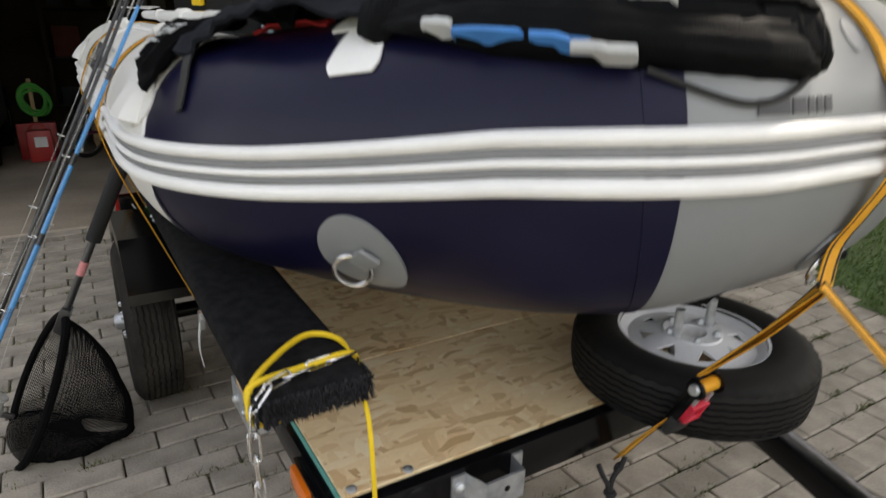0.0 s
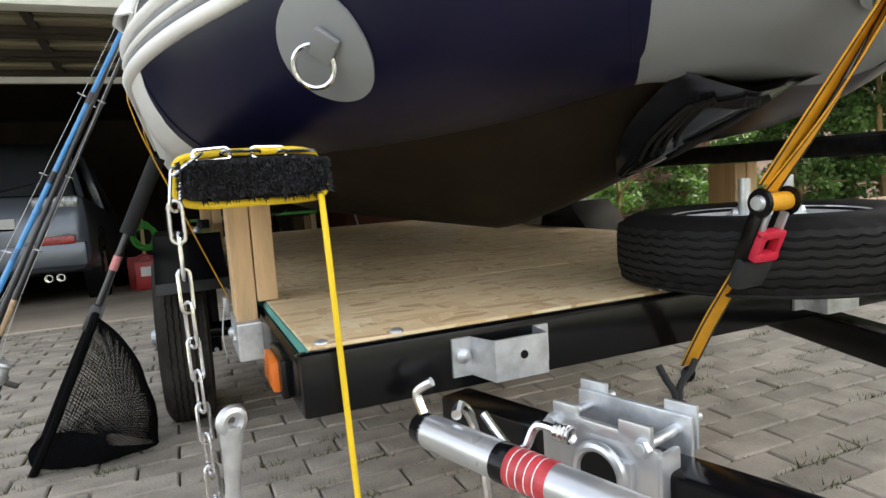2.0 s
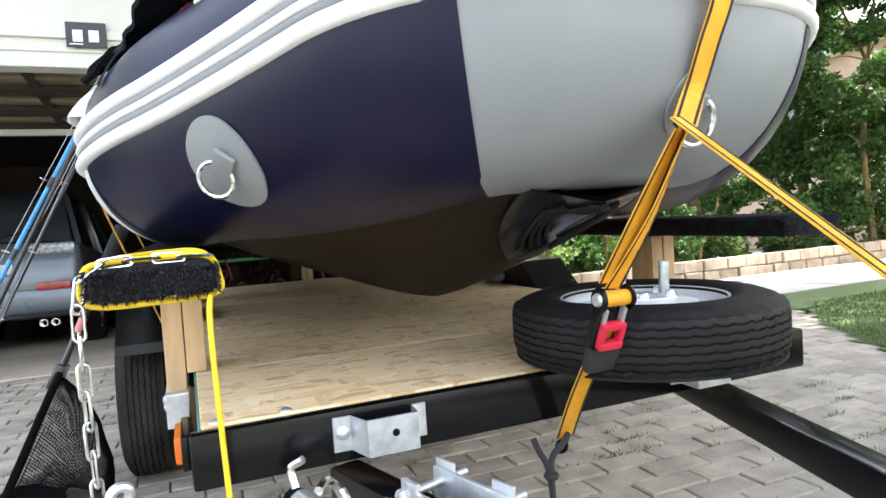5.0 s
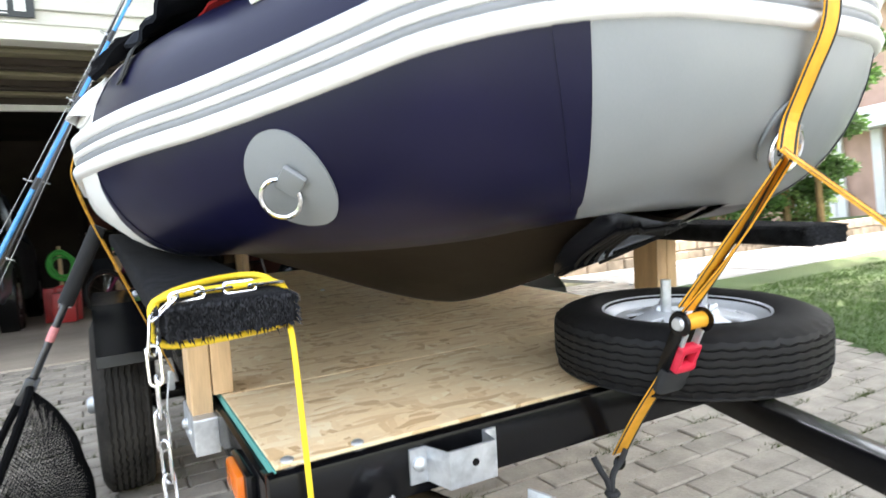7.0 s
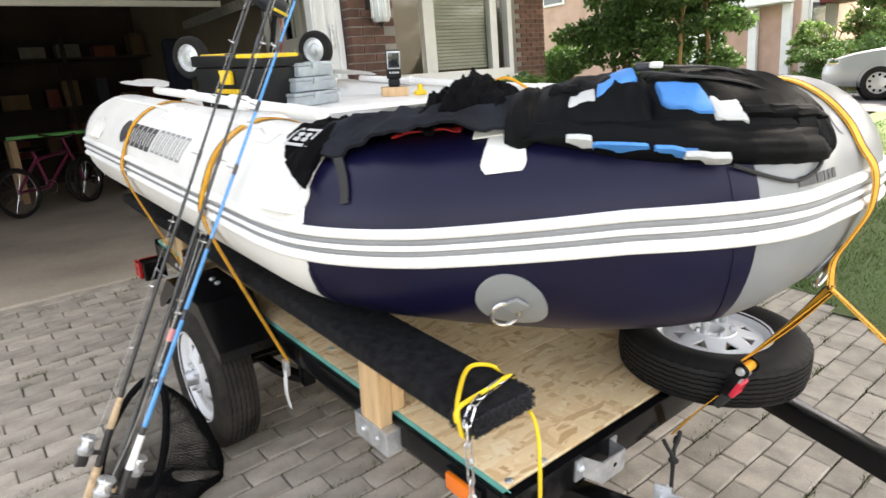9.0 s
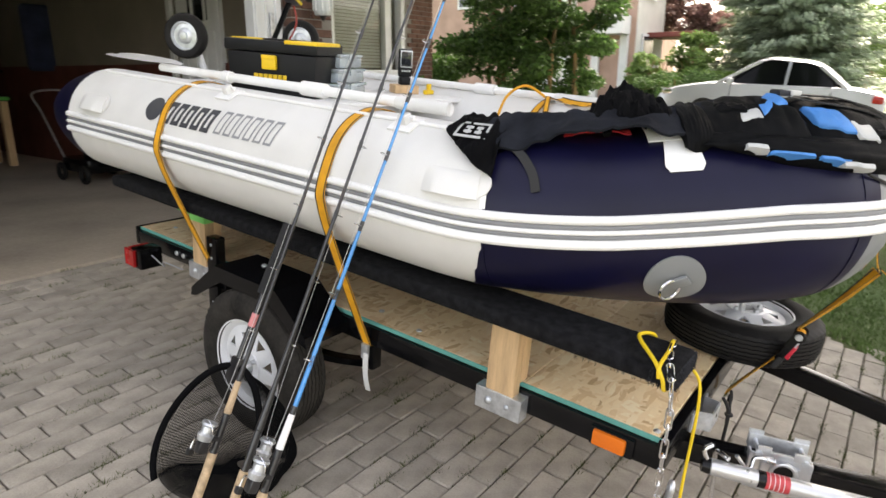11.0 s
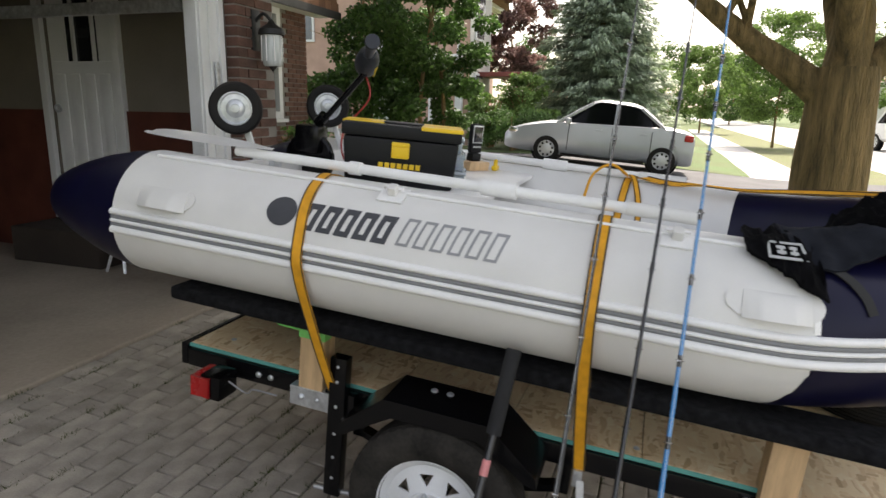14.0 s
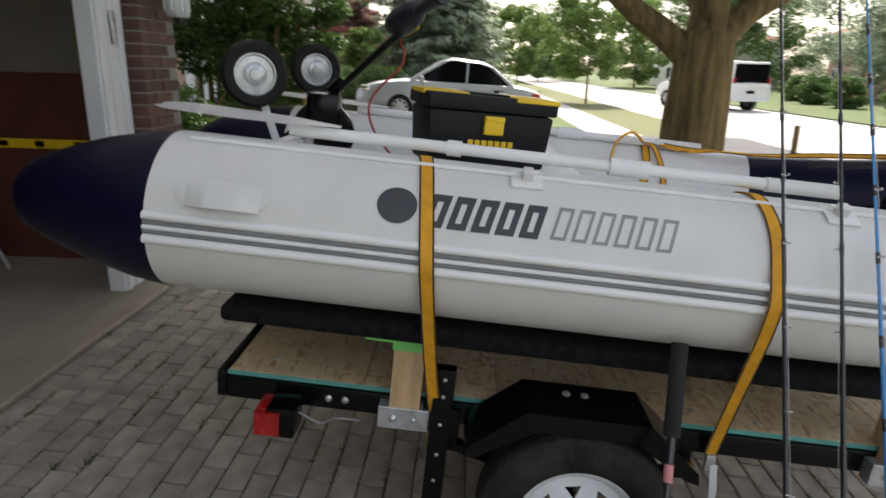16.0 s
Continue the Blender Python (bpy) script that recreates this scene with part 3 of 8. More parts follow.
    if deep:
        part("hub_cap", lathe([(0.0001, 0.096), (0.020, 0.095), (0.027, 0.087), (0.030, 0.03)], 20), GALV, w, "steel bearing cap")
    return w


wheel(trailer, "wheel", Matrix.Translation((WX, WY, WZ)) @ Matrix.Rotation(-math.pi / 2, 4, "Y"), tyremat=DUSTY)
wheel(trailer, "wheel", Matrix.Translation((W - WX, WY, WZ)) @ Matrix.Rotation(math.pi / 2, 4, "Y"), tyremat=DUSTY)
part("axle", rod((WX + 0.05, WY, WZ), (W - WX - 0.05, WY, WZ), 0.026), BLACK_STEEL, trailer)
for x in (0.03, W - 0.07):
    lf = bmesh.new()
    pts = [Vector((x + 0.02, WY + dy, -0.19 - 0.07 * math.cos(dy / 0.36 * math.pi / 2))) for dy in np.linspace(-0.36, 0.36, 12)]
    sweep(pts, [(-0.022, -0.012), (0.022, -0.012), (0.022, 0.012), (-0.022, 0.012)], lf)
    part("leaf_spring", lf, BLACK_STEEL, trailer, smooth=False)
    for dy in (-0.36, 0.36):
        part("spring_hanger", box((x, WY + dy - 0.02, -0.21), (x + 0.045, WY + dy + 0.02, -0.10), 0.005), BLACK_STEEL, trailer)


def fender(side):
    """Folded sheet steel mudguard with sloping ends."""
    s = -1 if side == 0 else 1
    x0 = -0.02 if side == 0 else W + 0.02
    x1 = x0 + s * 0.190
    yc, zt = WY + 0.014, 0.093
    line = [(yc - 0.318, -0.060), (yc - 0.312, -0.030), (yc - 0.165, zt), (yc + 0.165, zt), (yc + 0.312, -0.030), (yc + 0.318, -0.060)]
    b = bmesh.new()
    up = [[b.verts.new((x, y, z)) for x in (x0, x1)] for y, z in line]
    for i in range(len(line) - 1):
        b.faces.new([up[i][0], up[i + 1][0], up[i + 1][1], up[i][1]])
    low = [-0.064, -0.055, 0.038, 0.038, -0.055, -0.064]
    for k, col in ((1, x1), (0, x0)):
        foot = [b.verts.new((col, y + (0.03 if 0 < n < 3 else -0.03 if 2 < n < 5 else 0), z)) for n, ((y, _), z) in enumerate(zip(line, low))]
        for i in range(len(line) - 1):
            b.faces.new([up[i][k], up[i + 1][k], foot[i + 1], foot[i]])
    bmesh.ops.recalc_face_normals(b, faces=b.faces)
    bmesh.ops.solidify(b, geom=b.faces[:], thickness=0.004)
    f = part("mudguard", b, BLACK_STEEL, trailer, "black steel mudguard", smooth=False)
    for dy in (0.008, 0.060):
        bolt(f, (x0 + s * 0.062, WY + dy, zt))
    for y, z in ((yc + 0.175, 0.060), (yc + 0.160, 0.030)):
        bolt(f, (x1, y, z), "X", 0.007, s * 0.006)
    return f


fender(0)
fender(1)


def post(x, y, h, tape=False):
    """Timber post pair in a galvanised shoe, carrying the bunk."""
    p = new("bunk_post")
    p.parent = trailer
    s = -1 if x < 0.6 else 1
    x0 = -0.033 if x < 0.6 else W + 0.033
    part("timber", box((x0 - 0.019, y - 0.045, -0.085), (x0 + 0.019, y + 0.045, h), 0.003), PINE, p, smooth=False)
    part("timber", box((x0 - s * 0.021 - 0.019 - s * 0.019, y - 0.045, 0.002), (x0 - s * 0.021 + 0.019 - s * 0.019, y + 0.045, h), 0.003), PINE, p, smooth=False)
    shoe = box((x0 - 0.023, y - 0.075, -0.10), (x0 + 0.023, y + 0.075, -0.03), 0.003)
    part("post_shoe", shoe, GALV, p, "galvanised post shoe", smooth=False)
    bolt(p, (x0 + s * 0.023, y + 0.03, -0.065), "X" if s < 0 else "X", 0.012, 0.010 * 1)
    bolt(p, (x0 + s * 0.023, y - 0.03, -0.065), "X", 0.008, 0.006)
    if tape:
        part("green_tape", box((x0 - 0.024, y - 0.05, h - 0.055), (x0 + 0.024, y + 0.05, h - 0.004), 0.004), TAPE, p, "bright green tape", smooth=False)
        part("tape_tail", box((x0 - 0.03, y + 0.045, h - 0.030), (x0 + 0.0, y + 0.13, h - 0.004), 0.006), TAPE, p, "loose end of green tape", smooth=False)
    return p


TAPE = mat("green_tape", (0.22, 0.72, 0.18), 0.55, var=0.15, bump=0.2)
for xx in (0.0, W):
    post(xx, 0.455, 0.200)
    post(xx, 1.90, 0.207, True)


TUFT = mat("carpet_fibre", (0.030, 0.030, 0.033), 0.95, var=0.4, isl=0.6, bump=0, spec=0.2)


def bunk(x0, x1):
    b = bmesh.new()
    y0, y1 = -0.022, 2.42
    box((x0, y0, 0), (x1, y1, 0.047), 0.018, b, seg=3)
    bmesh.ops.bisect_plane(b, geom=b.verts[:] + b.edges[:] + b.faces[:], plane_co=(0, 0.3, 0), plane_no=(0, 1, 0))
    for v in b.verts:
        v.co.z += 0.200 + 0.012 * (v.co.y - y0) / 2.5 + 0.002 * noise.noise(v.co * 30)
        v.co.x += 0.003 * noise.noise(v.co * 22)
    board = part("bunk_board", b, CARPET, trailer, "bunk board wrapped in black carpet")
    rg = random.Random(int(x0 * 100) + 50)
    vs, fs = [], []
    for _ in range(2600):
        f = rg.random()
        x = rg.uniform(x0 + 0.006, x1 - 0.006)
        if f < 0.62:
            p, d = Vector((x, y0 + 0.002, 0.200 + rg.uniform(0.003, 0.044))), Vector((rg.uniform(-0.6, 0.6), -1, rg.uniform(-0.8, 0.5)))
        elif f < 0.8:
            p, d = Vector((x, y0 + rg.uniform(0, 0.25), 0.200)), Vector((rg.uniform(-0.6, 0.6), rg.uniform(-0.6, 0.3), -1))
        else:
            p, d = Vector((x0 if rg.random() < 0.5 else x1, y0 + rg.uniform(0.0, 0.06), 0.200 + rg.uniform(0.004, 0.044))), Vector((0, rg.uniform(-0.6, 0.6), rg.uniform(-0.8, 0.3)))
            d.x = -1 if p.x == x0 else 1
        d = d.normalized() * rg.uniform(0.003, 0.009)
        w = d.orthogonal().normalized() * rg.uniform(0.0012, 0.0026)
        k = len(vs)
        vs += [tuple(p - w), tuple(p + w), tuple(p + d + Vector((0, 0, -0.002)))]
        fs.append((k, k + 1, k + 2))
    me = bpy.data.meshes.new("carpet_pile")
    me.from_pydata(vs, [], fs)
    me.materials.append(TUFT)
    o = new("carpet_pile", me)
    o.parent = board
    o["kind"] = "stuff"
    return board


bunk(-0.125, 0.042)
bunk(W - 0.042, W + 0.125)

# lights and jack stands
def side_lamp(x):
    l = new("marker_lamp")
    l.parent = trailer
    part("lens", box((-0.036, 0.085, -0.075), (-0.014, 0.175, -0.030), 0.006), AMBER, l, "orange marker lens")
    part("lamp_base", box((-0.026, 0.065, -0.080), (-0.012, 0.185, -0.025), 0.004), BLACK_STEEL, l)


AMBER = mat("amber_plastic", (0.75, 0.16, 0.01), 0.25, var=0.1, coat=0.3)
REDL = mat("red_plastic", (0.42, 0.012, 0.012), 0.25, var=0.1, coat=0.3)
side_lamp(0)


def tail_lamp(x, s):
    l = new("tail_lamp")
    l.parent = trailer
    part("lamp_box", box((x - 0.05, 2.20, -0.12), (x + 0.05, 2.28, -0.03), 0.008), BLACK_STEEL, l)
    part("lens", box((x - 0.045, 2.281, -0.115), (x + 0.045, 2.312, -0.035), 0.008), REDL, l, "red lamp lens")
    part("side_lens", box((x + s * 0.051, 2.24, -0.11), (x + s * 0.058, 2.31, -0.04), 0.003), REDL, l, "red lamp lens")
    for k in (0.03, 0.08):
        bolt(l, (-0.013 if s < 0 else W + 0.013, 2.05 + k, -0.05), "X")
    part("wire", cable([(x, 2.2, -0.06), (x + 0.02, 2.14, -0.10), (x - 0.01, 2.09, -0.06), (x + 0.04, 2.03, -0.09)], 0.003), WIRE, l, "bare looped wires")


WIRE = mat("grey_wire", (0.35, 0.35, 0.36), 0.5, var=0.2)
tail_lamp(-0.09, -1)
tail_lamp(W + 0.09, 1)


def drop_leg(x, s):
    """Perforated stabiliser leg by the wheel."""
    g = new("stabiliser_leg")
    g.parent = trailer
    part("leg", box((x - 0.022, 1.760, -0.40), (x + 0.022, 1.820, 0.115), 0.004), BLACK_STEEL, g)
    for z in (-0.33, -0.25, -0.16, -0.06, 0.03, 0.085):
        bolt(g, (x + s * 0.022, 1.790, z), "X", 0.006, 0.004)
    part("foot_pin", rod((x, 1.865, -0.40), (x, 1.715, -0.385), 0.008), GALV, g)
    part("mount", box((x - s * 0.02 - 0.02, 1.735, -0.10), (x - s * 0.02 + 0.02, 1.845, -0.02), 0.004), BLACK_STEEL, g)


drop_leg(-0.048, -1)
drop_leg(W + 0.048, 1)

# spare wheel lying on the front of the deck
spare = thing("spare_wheel", "spare trailer wheel lying flat, white rim, black tyre", "wheel", L)
wheel(spare, "spare", Matrix.Translation((0.816, 0.004, 0.0625)) @ Matrix.Diagonal((0.915, 0.915, 0.82, 1)), False)

# ---- boat ----
boat = thing("inflatable_boat", "grey and navy inflatable boat strapped on the trailer", "boat", L)
TR, TX = 0.218, 0.018
CX = 0.612


def centre_line():
    """Half of the tube's axis, from the stern ring to the nose: straight side, bend, bow quarter, nose."""
    A, B = Vector((TX, 0.50, 0)), Vector((0.345, -0.022, 0))
    E_, F_, N = Vector((0.404, -0.117, 0)), Vector((0.475, -0.120, 0)), Vector((CX, -0.124, 0))
    pts = [Vector((TX, y, 0)) for y in np.linspace(2.585, 0.72, 22)]
    d1, d2 = Vector((0, -1, 0)), (B - A).normalized()
    r = 0.22
    P, Q = A - d1 * r, A + d2 * r
    for k in range(1, 24):
        t = k / 24
        pts.append(P * (1 - t) ** 2 + A * 2 * t * (1 - t) + Q * t * t)
    for t in np.linspace(0, 1, 12):
        pts.append(Q.lerp(B, t))
    for k in range(1, 10):
        t = k / 9
        pts.append(B * (1 - t) ** 2 + E_ * 2 * t * (1 - t) + F_ * t * t)
    for k in range(1, 4):
        pts.append(F_.lerp(N, k / 3))
    out, run = [], 0.0
    for i, p in enumerate(pts):
        q = p.copy()
        q.z = 0.476 + (0.0 if q.y > 0.6 else 0.135 * min(1.3, (0.6 - q.y) / 0.8) ** 1.5)
        out.append(q)
    return out


HALF = centre_line()
FULL = HALF + [Vector((2 * CX - p.x, p.y, p.z)) for p in HALF[-2::-1]]
NH = len(HALF)
FR = frames_of(FULL)
I_BEND, I_NOSE = 31, 61
segs = [("side_tube", 0, I_BEND, PVC_GREY, "pale grey side tube"), ("bow_tube", I_BEND, I_NOSE, PVC_NAVY, "navy bow quarter"),
        ("nose_tube", I_NOSE, 2 * NH - 2 - I_NOSE, PVC_MID, "mid grey nose"), ("bow_tube", 2 * NH - 2 - I_NOSE, 2 * NH - 2 - I_BEND, PVC_NAVY, "navy bow quarter"),
        ("side_tube", 2 * NH - 2 - I_BEND, 2 * NH - 2, PVC_GREY, "pale grey side tube")]



def sag(y):
    """How much deeper than round the tube hangs below its axis, from none at the bend to most at the nose."""
    k = min(1.0, max(0.0, (0.55 - y) / 0.65))
    return 0.26 * k * k * (3 - 2 * k)


def deepen(b):
    """Let the lower half of the bow tube hang."""
    for v in b.verts:
        c = min(FULL, key=lambda p: (p.x - v.co.x) ** 2 + (p.y - v.co.y) ** 2 + 0.2 * (p.z - v.co.z) ** 2)
        if v.co.z < c.z:
            v.co.z = c.z + (v.co.z - c.z) * (1 + sag(c.y))
    return b


for name, i0, i1, m_, lab in segs:
    part(name, deepen(sweep(FULL[i0:i1 + 1], ring_prof(TR, 40), cap=False, fr=FR[i0:i1 + 1])), m_, boat, lab)
for xs in (TX, 2 * CX - TX):
    cone = bmesh.new()
    pts = [Vector((xs, y, z)) for y, z in ((2.583, 0.474), (2.68, 0.474), (2.78, 0.474), (2.88, 0.472), (2.95, 0.47), (2.995, 0.47), (3.01, 0.47), (3.012, 0.47))]
    sweep(pts, ring_prof(TR, 40), cone, scales=[1.0, 0.94, 0.83, 0.68, 0.55, 0.45, 0.38, 0.3])
    part("stern_cone", cone, PVC_NAVY, boat, "navy stern cone")


def on_tube(ang, dr=0.0):
    return ((TR + dr) * math.cos(ang), (TR + dr) * math.sin(ang))


def strip(name, a0, a1, h, material, lab=""):
    """A raised band on the outside of the tube between two angles."""
    n = 6
    prof = [on_tube(a0, -0.004)] + [on_tube(a0 + (a1 - a0) * k / n, h * math.sin(math.pi * k / n) ** 0.5 if 0 < k < n else 0.0005) for k in range(n + 1)] + [on_tube(a1, -0.004)]
    return part(name, sweep(FULL, prof), material, boat, lab)


D = math.pi / 180
strip("rub_strake", -11.3 * D, -4.2 * D, 0.013, PVC_WHITE, "white rubbing strake")
strip("rub_strake", 5.2 * D, 11.3 * D, 0.012, PVC_WHITE, "white rubbing strake")
strip("rub_strake", -1.3 * D, 2.1 * D, 0.008, PVC_WHITE, "thin white strake line")
strip("strake_stripe", -4.4 * D, -1.1 * D, 0.004, STRIPE_GREY, "grey stripe between the strakes")
strip("strake_stripe", 1.9 * D, 5.4 * D, 0.004, STRIPE_GREY, "grey stripe between the strakes")

# hull bottom: V belly between the tubes
def belly(u, y, off=0.0):
    """A point of the V bottom, u from -1 to 1 across and y along."""
    f = min(1.0, max(0.0, (0.62 - y) / 0.82))
    yc = max(-0.117, min(0.5, y))
    half = CX - (0.018 + 0.386 * (0.5 - yc) / 0.617) - 0.02
    keel = 0.075 + 0.25 * f ** 1.35
    edge = max(keel + 0.003, 0.476 + 0.135 * (max(0.0, 0.6 - yc) / 0.8) ** 1.5 - TR * (1 + sag(y)) + 0.035)
    return Vector((CX + half * u, y, keel + (edge - keel) * abs(u) ** 1.25 - off))


def belly_sheet(ya, yb, n, off, amp=0.0, taper=0.0):
    """A skin over the V bottom between two y."""
    b = bmesh.new()
    rows = []
    for i in range(n + 1):
        y = ya + (yb - ya) * i / n
        k = (1 - taper * (1 - i / n) ** 0.8) * (1 - 0.24 * (i / n) ** 2 * (taper > 0))
        rows.append([b.verts.new(belly(u * k, y, off + amp * noise.noise((u * 3.2 + y * 9, y * 13, 3.0)))) for u in np.linspace(-1, 1, 33)])
    for i in range(n):
        for j in range(32):
            b.faces.new([rows[i][j], rows[i][j + 1], rows[i + 1][j + 1], rows[i + 1][j]])
    return b


b = belly_sheet(2.50, -0.150, 44, 0.0)
bmesh.ops.solidify(b, geom=b.faces[:], thickness=0.01)
part("hull_bottom", b, PVC_DARK, boat, "dark V-shaped hull bottom, tinted brown as if reflecting the deck")
part("floor", box((0.2, 0.15, 0.40), (1.04, 2.4, 0.43), 0.01), PVC_GREY, boat, "grey floor boards")
part("transom", box((0.2, 2.36, 0.30), (1.04, 2.40, 0.665), 0.012), PVC_GREY, boat, "pale grey transom board")

# ---- boat fittings ----
ARC = [0.0]
for i in range(1, len(FULL)):
    ARC.append(ARC[-1] + (FULL[i] - FULL[i - 1]).length)


def along(s):
    """Centre, outward and upward directions of the tube at arc length s from the starboard stern ring."""
    s = max(0.0, min(ARC[-1] - 1e-5, s))
    i = next(k for k in range(1, len(ARC)) if ARC[k] >= s)
    f = (s - ARC[i - 1]) / (ARC[i] - ARC[i - 1])
    p = FULL[i - 1].lerp(FULL[i], f)
    a, b = FULL[max(0, i - 2)], FULL[min(len(FULL) - 1, i + 1)]
    t = (b - a).normalized()
    o = t.cross(Vector((0, 0, 1))).normalized()
    return p, o, o.cross(t)


def skin(s, ang, off=0.0):
    """A point off the tube's skin at arc length s and angle ang (degrees up from the outer side)."""
    p, o, u = along(s)
    q = p + (o * math.cos(ang * D) + u * math.sin(ang * D)) * (TR + off)
    if q.z < p.z:
        q.z = p.z + (q.z - p.z) * (1 + sag(p.y))
    return q


def arc_at(x, y):
    """Arc length of the axis point nearest to x, y."""
    k = min(range(len(FULL)), key=lambda i: (FULL[i].x - x) ** 2 + (FULL[i].y - y) ** 2)
    return ARC[k]


def patch(s0, s1, a0, a1, off, thick, nu=24, nv=12, shape=None, bm=None):
    """A sheet that lies on the tube, with thickness; off may be a function of (u, v)."""
    b = bm or bmesh.new()
    top, low = {}, {}
    for i in range(nu + 1):
        for j in range(nv + 1):
            u, v = i / nu, j / nv
            if shape:
                u, v = shape(u, v)
            o = off(u, v) if callable(off) else off
            s, a = s0 + (s1 - s0) * u, a0 + (a1 - a0) * v
            top[i, j] = b.verts.new(skin(s, a, o + thick))
            low[i, j] = b.verts.new(skin(s, a, o))
    for i in range(nu):
        for j in range(nv):
            b.faces.new([top[i, j], top[i + 1, j], top[i + 1, j + 1], top[i, j + 1]])
            b.faces.new([low[i, j], low[i, j + 1], low[i + 1, j + 1], low[i + 1, j]])
    rim = [(i, 0) for i in range(nu)] + [(nu, j) for j in range(nv)] + [(i, nv) for i in range(nu, 0, -1)] + [(0, j) for j in range(nv, 0, -1)]
    for k in range(len(rim)):
        p, q = rim[k], rim[(k + 1) % len(rim)]
        b.faces.new([top[p], low[p], low[q], top[q]])
    return b


def disc_shape(u, v):
    """Square to disc."""
    a, c = 2 * u - 1, 2 * v - 1
    return 0.5 + 0.5 * a * math.sqrt(max(0, 1 - c * c / 2)), 0.5 + 0.5 * c * math.sqrt(max(0, 1 - a * a / 2))


def arc_of(y):
    """Arc length on the straight starboard side at y."""
    return 2.585 - y


RADC = 180 / math.pi


def d_ring(s, ang, tilt, parent_mat, ringw=0.034, size=0.085):
    """Round patch with a folded tab and a steel D ring."""
    pt = part("ring_patch", patch(s - size, s + size, ang - size * RADC / TR, ang + size * RADC / TR, 0.0005, 0.004, 16, 16, disc_shape), parent_mat, boat, "round grey patch")
    c, n = skin(s, ang, 0.004), (skin(s, ang, 1) - skin(s, ang, 0)).normalized()
    t = (skin(s + 0.01, ang) - skin(s - 0.01, ang)).normalized()
    w = n.cross(t)
    m = Matrix((( t.x, w.x, n.x, c.x), (t.y, w.y, n.y, c.y), (t.z, w.z, n.z, c.z), (0, 0, 0, 1))) @ Matrix.Rotation(radians(tilt), 4, "Z")
    k = size / 0.085
    part("tab", box((-0.022 * k, -0.012 * k, 0), (0.022 * k, 0.042 * k, 0.010), 0.005, m=m), parent_mat, pt)
    part("steel_ring", torus(ringw, 0.0042, m @ Matrix.Translation((0, -0.016, 0.016)) @ Matrix.Rotation(radians(-28), 4, "X"), 28, 8, sx=1.05), CHROME, pt, "bright steel ring")


S_PATCH = 2.450
d_ring(S_PATCH, -33.5, -55, PVC_MID, 0.028, size=0.073)
d_ring(ARC[-1] - S_PATCH, -33.5, 55, PVC_MID, 0.028, size=0.073)
d_ring(ARC[-1] / 2 + 0.055, -38, 0, PVC_MID, 0.032, 0.043)


def grip(s0, s1):
    """Moulded carrying handle: an oval base with a bridge over it."""
    g = part("carry_handle", patch(s0 - 0.02, s1 + 0.02, 14, 42, 0.001, 0.004, 16, 12, disc_shape), PVC_GREY, boat, "moulded grey carrying handle")
    L_ = s1 - s0

    def hump(u, v):
        e = min(1, 3.6 * min(u, 1 - u))
        return 0.002 + 0.021 * e * max(0.0, 1 - v) ** 0.8
    part("bridge", patch(s0 + 0.008, s1 - 0.008, 17, 35, hump, 0.006, 24, 12), PVC_GREY, g)


for y0, y1 in ((2.29, 2.49), (0.545, 0.69)):
    grip(arc_of(y1), arc_of(y0))


def rowlock(s, ang):
    g = part("rowlock_pad", patch(s - 0.04, s + 0.04, ang - 10, ang + 10, 0.001, 0.006, 8, 6), PVC_WHITE, boat, "white rowlock pad")
    c = skin(s, ang, 0.004)
    part("clip", box((-0.016, -0.014, 0), (0.016, 0.014, 0.030), 0.006, m=Matrix.Translation(c) @ Matrix.Rotation(radians(-25), 4, "Y")), PVC_GREY, g)
    part("pin", rod(c + Vector((0, -0.03, 0.02)), c + Vector((0, 0.03, 0.02)), 0.005), PVC_WHITE, g)


rowlock(arc_of(1.643), 68)
rowlock(arc_of(0.837), 68)

# raised seam where the grey side meets the floor, and the rope rail along the top
part("top_piping", sweep([skin(s, 72, 0.004) for s in np.linspace(0.06, 1.95, 40)], ring_prof(0.006, 8)), PVC_WHITE, boat, "white piping along the tube")
part("seam_tape", patch(ARC[I_BEND] - 0.004, ARC[I_BEND] + 0.006, 12, 175, 0.0004, 0.001, 2, 40), PVC_WHITE, boat)
S_TAB = arc_at(0.09 + 0.06, 0.08 + 0.06)
part("top_tab", patch(S_TAB - 0.045, S_TAB + 0.055, 62, 96, lambda u, v: 0.002 + 0.006 * v, 0.004, 8, 8), PVC_WHITE, boat, "white seat tab on the bow tube")


# plain bars in place of the maker's lettering on the side
def printed(name, y0, y1, z0, z1, lean, material, parent=boat, lab=""):
    """A slanted flat bar printed on the starboard tube, between heights z0 and z1."""
    a0, a1 = [math.asin(max(-1, min(1, (z - 0.476) / TR))) / D for z in (z0, z1)]
    b = bmesh.new()
    n = 6
    g = []
    for j in range(n + 1):
        v = j / n
        z = z0 + (z1 - z0) * v
        g.append([b.verts.new(skin(arc_of(y) + lean * v, a0 + (a1 - a0) * v, 0.0012)) for y in (y0, (y0 + y1) / 2, y1)])
    for j in range(n):
        for k in range(2):
            b.faces.new([g[j][k], g[j][k + 1], g[j + 1][k + 1], g[j + 1][k]])
    return part(name, b, material, parent, lab, smooth=False)


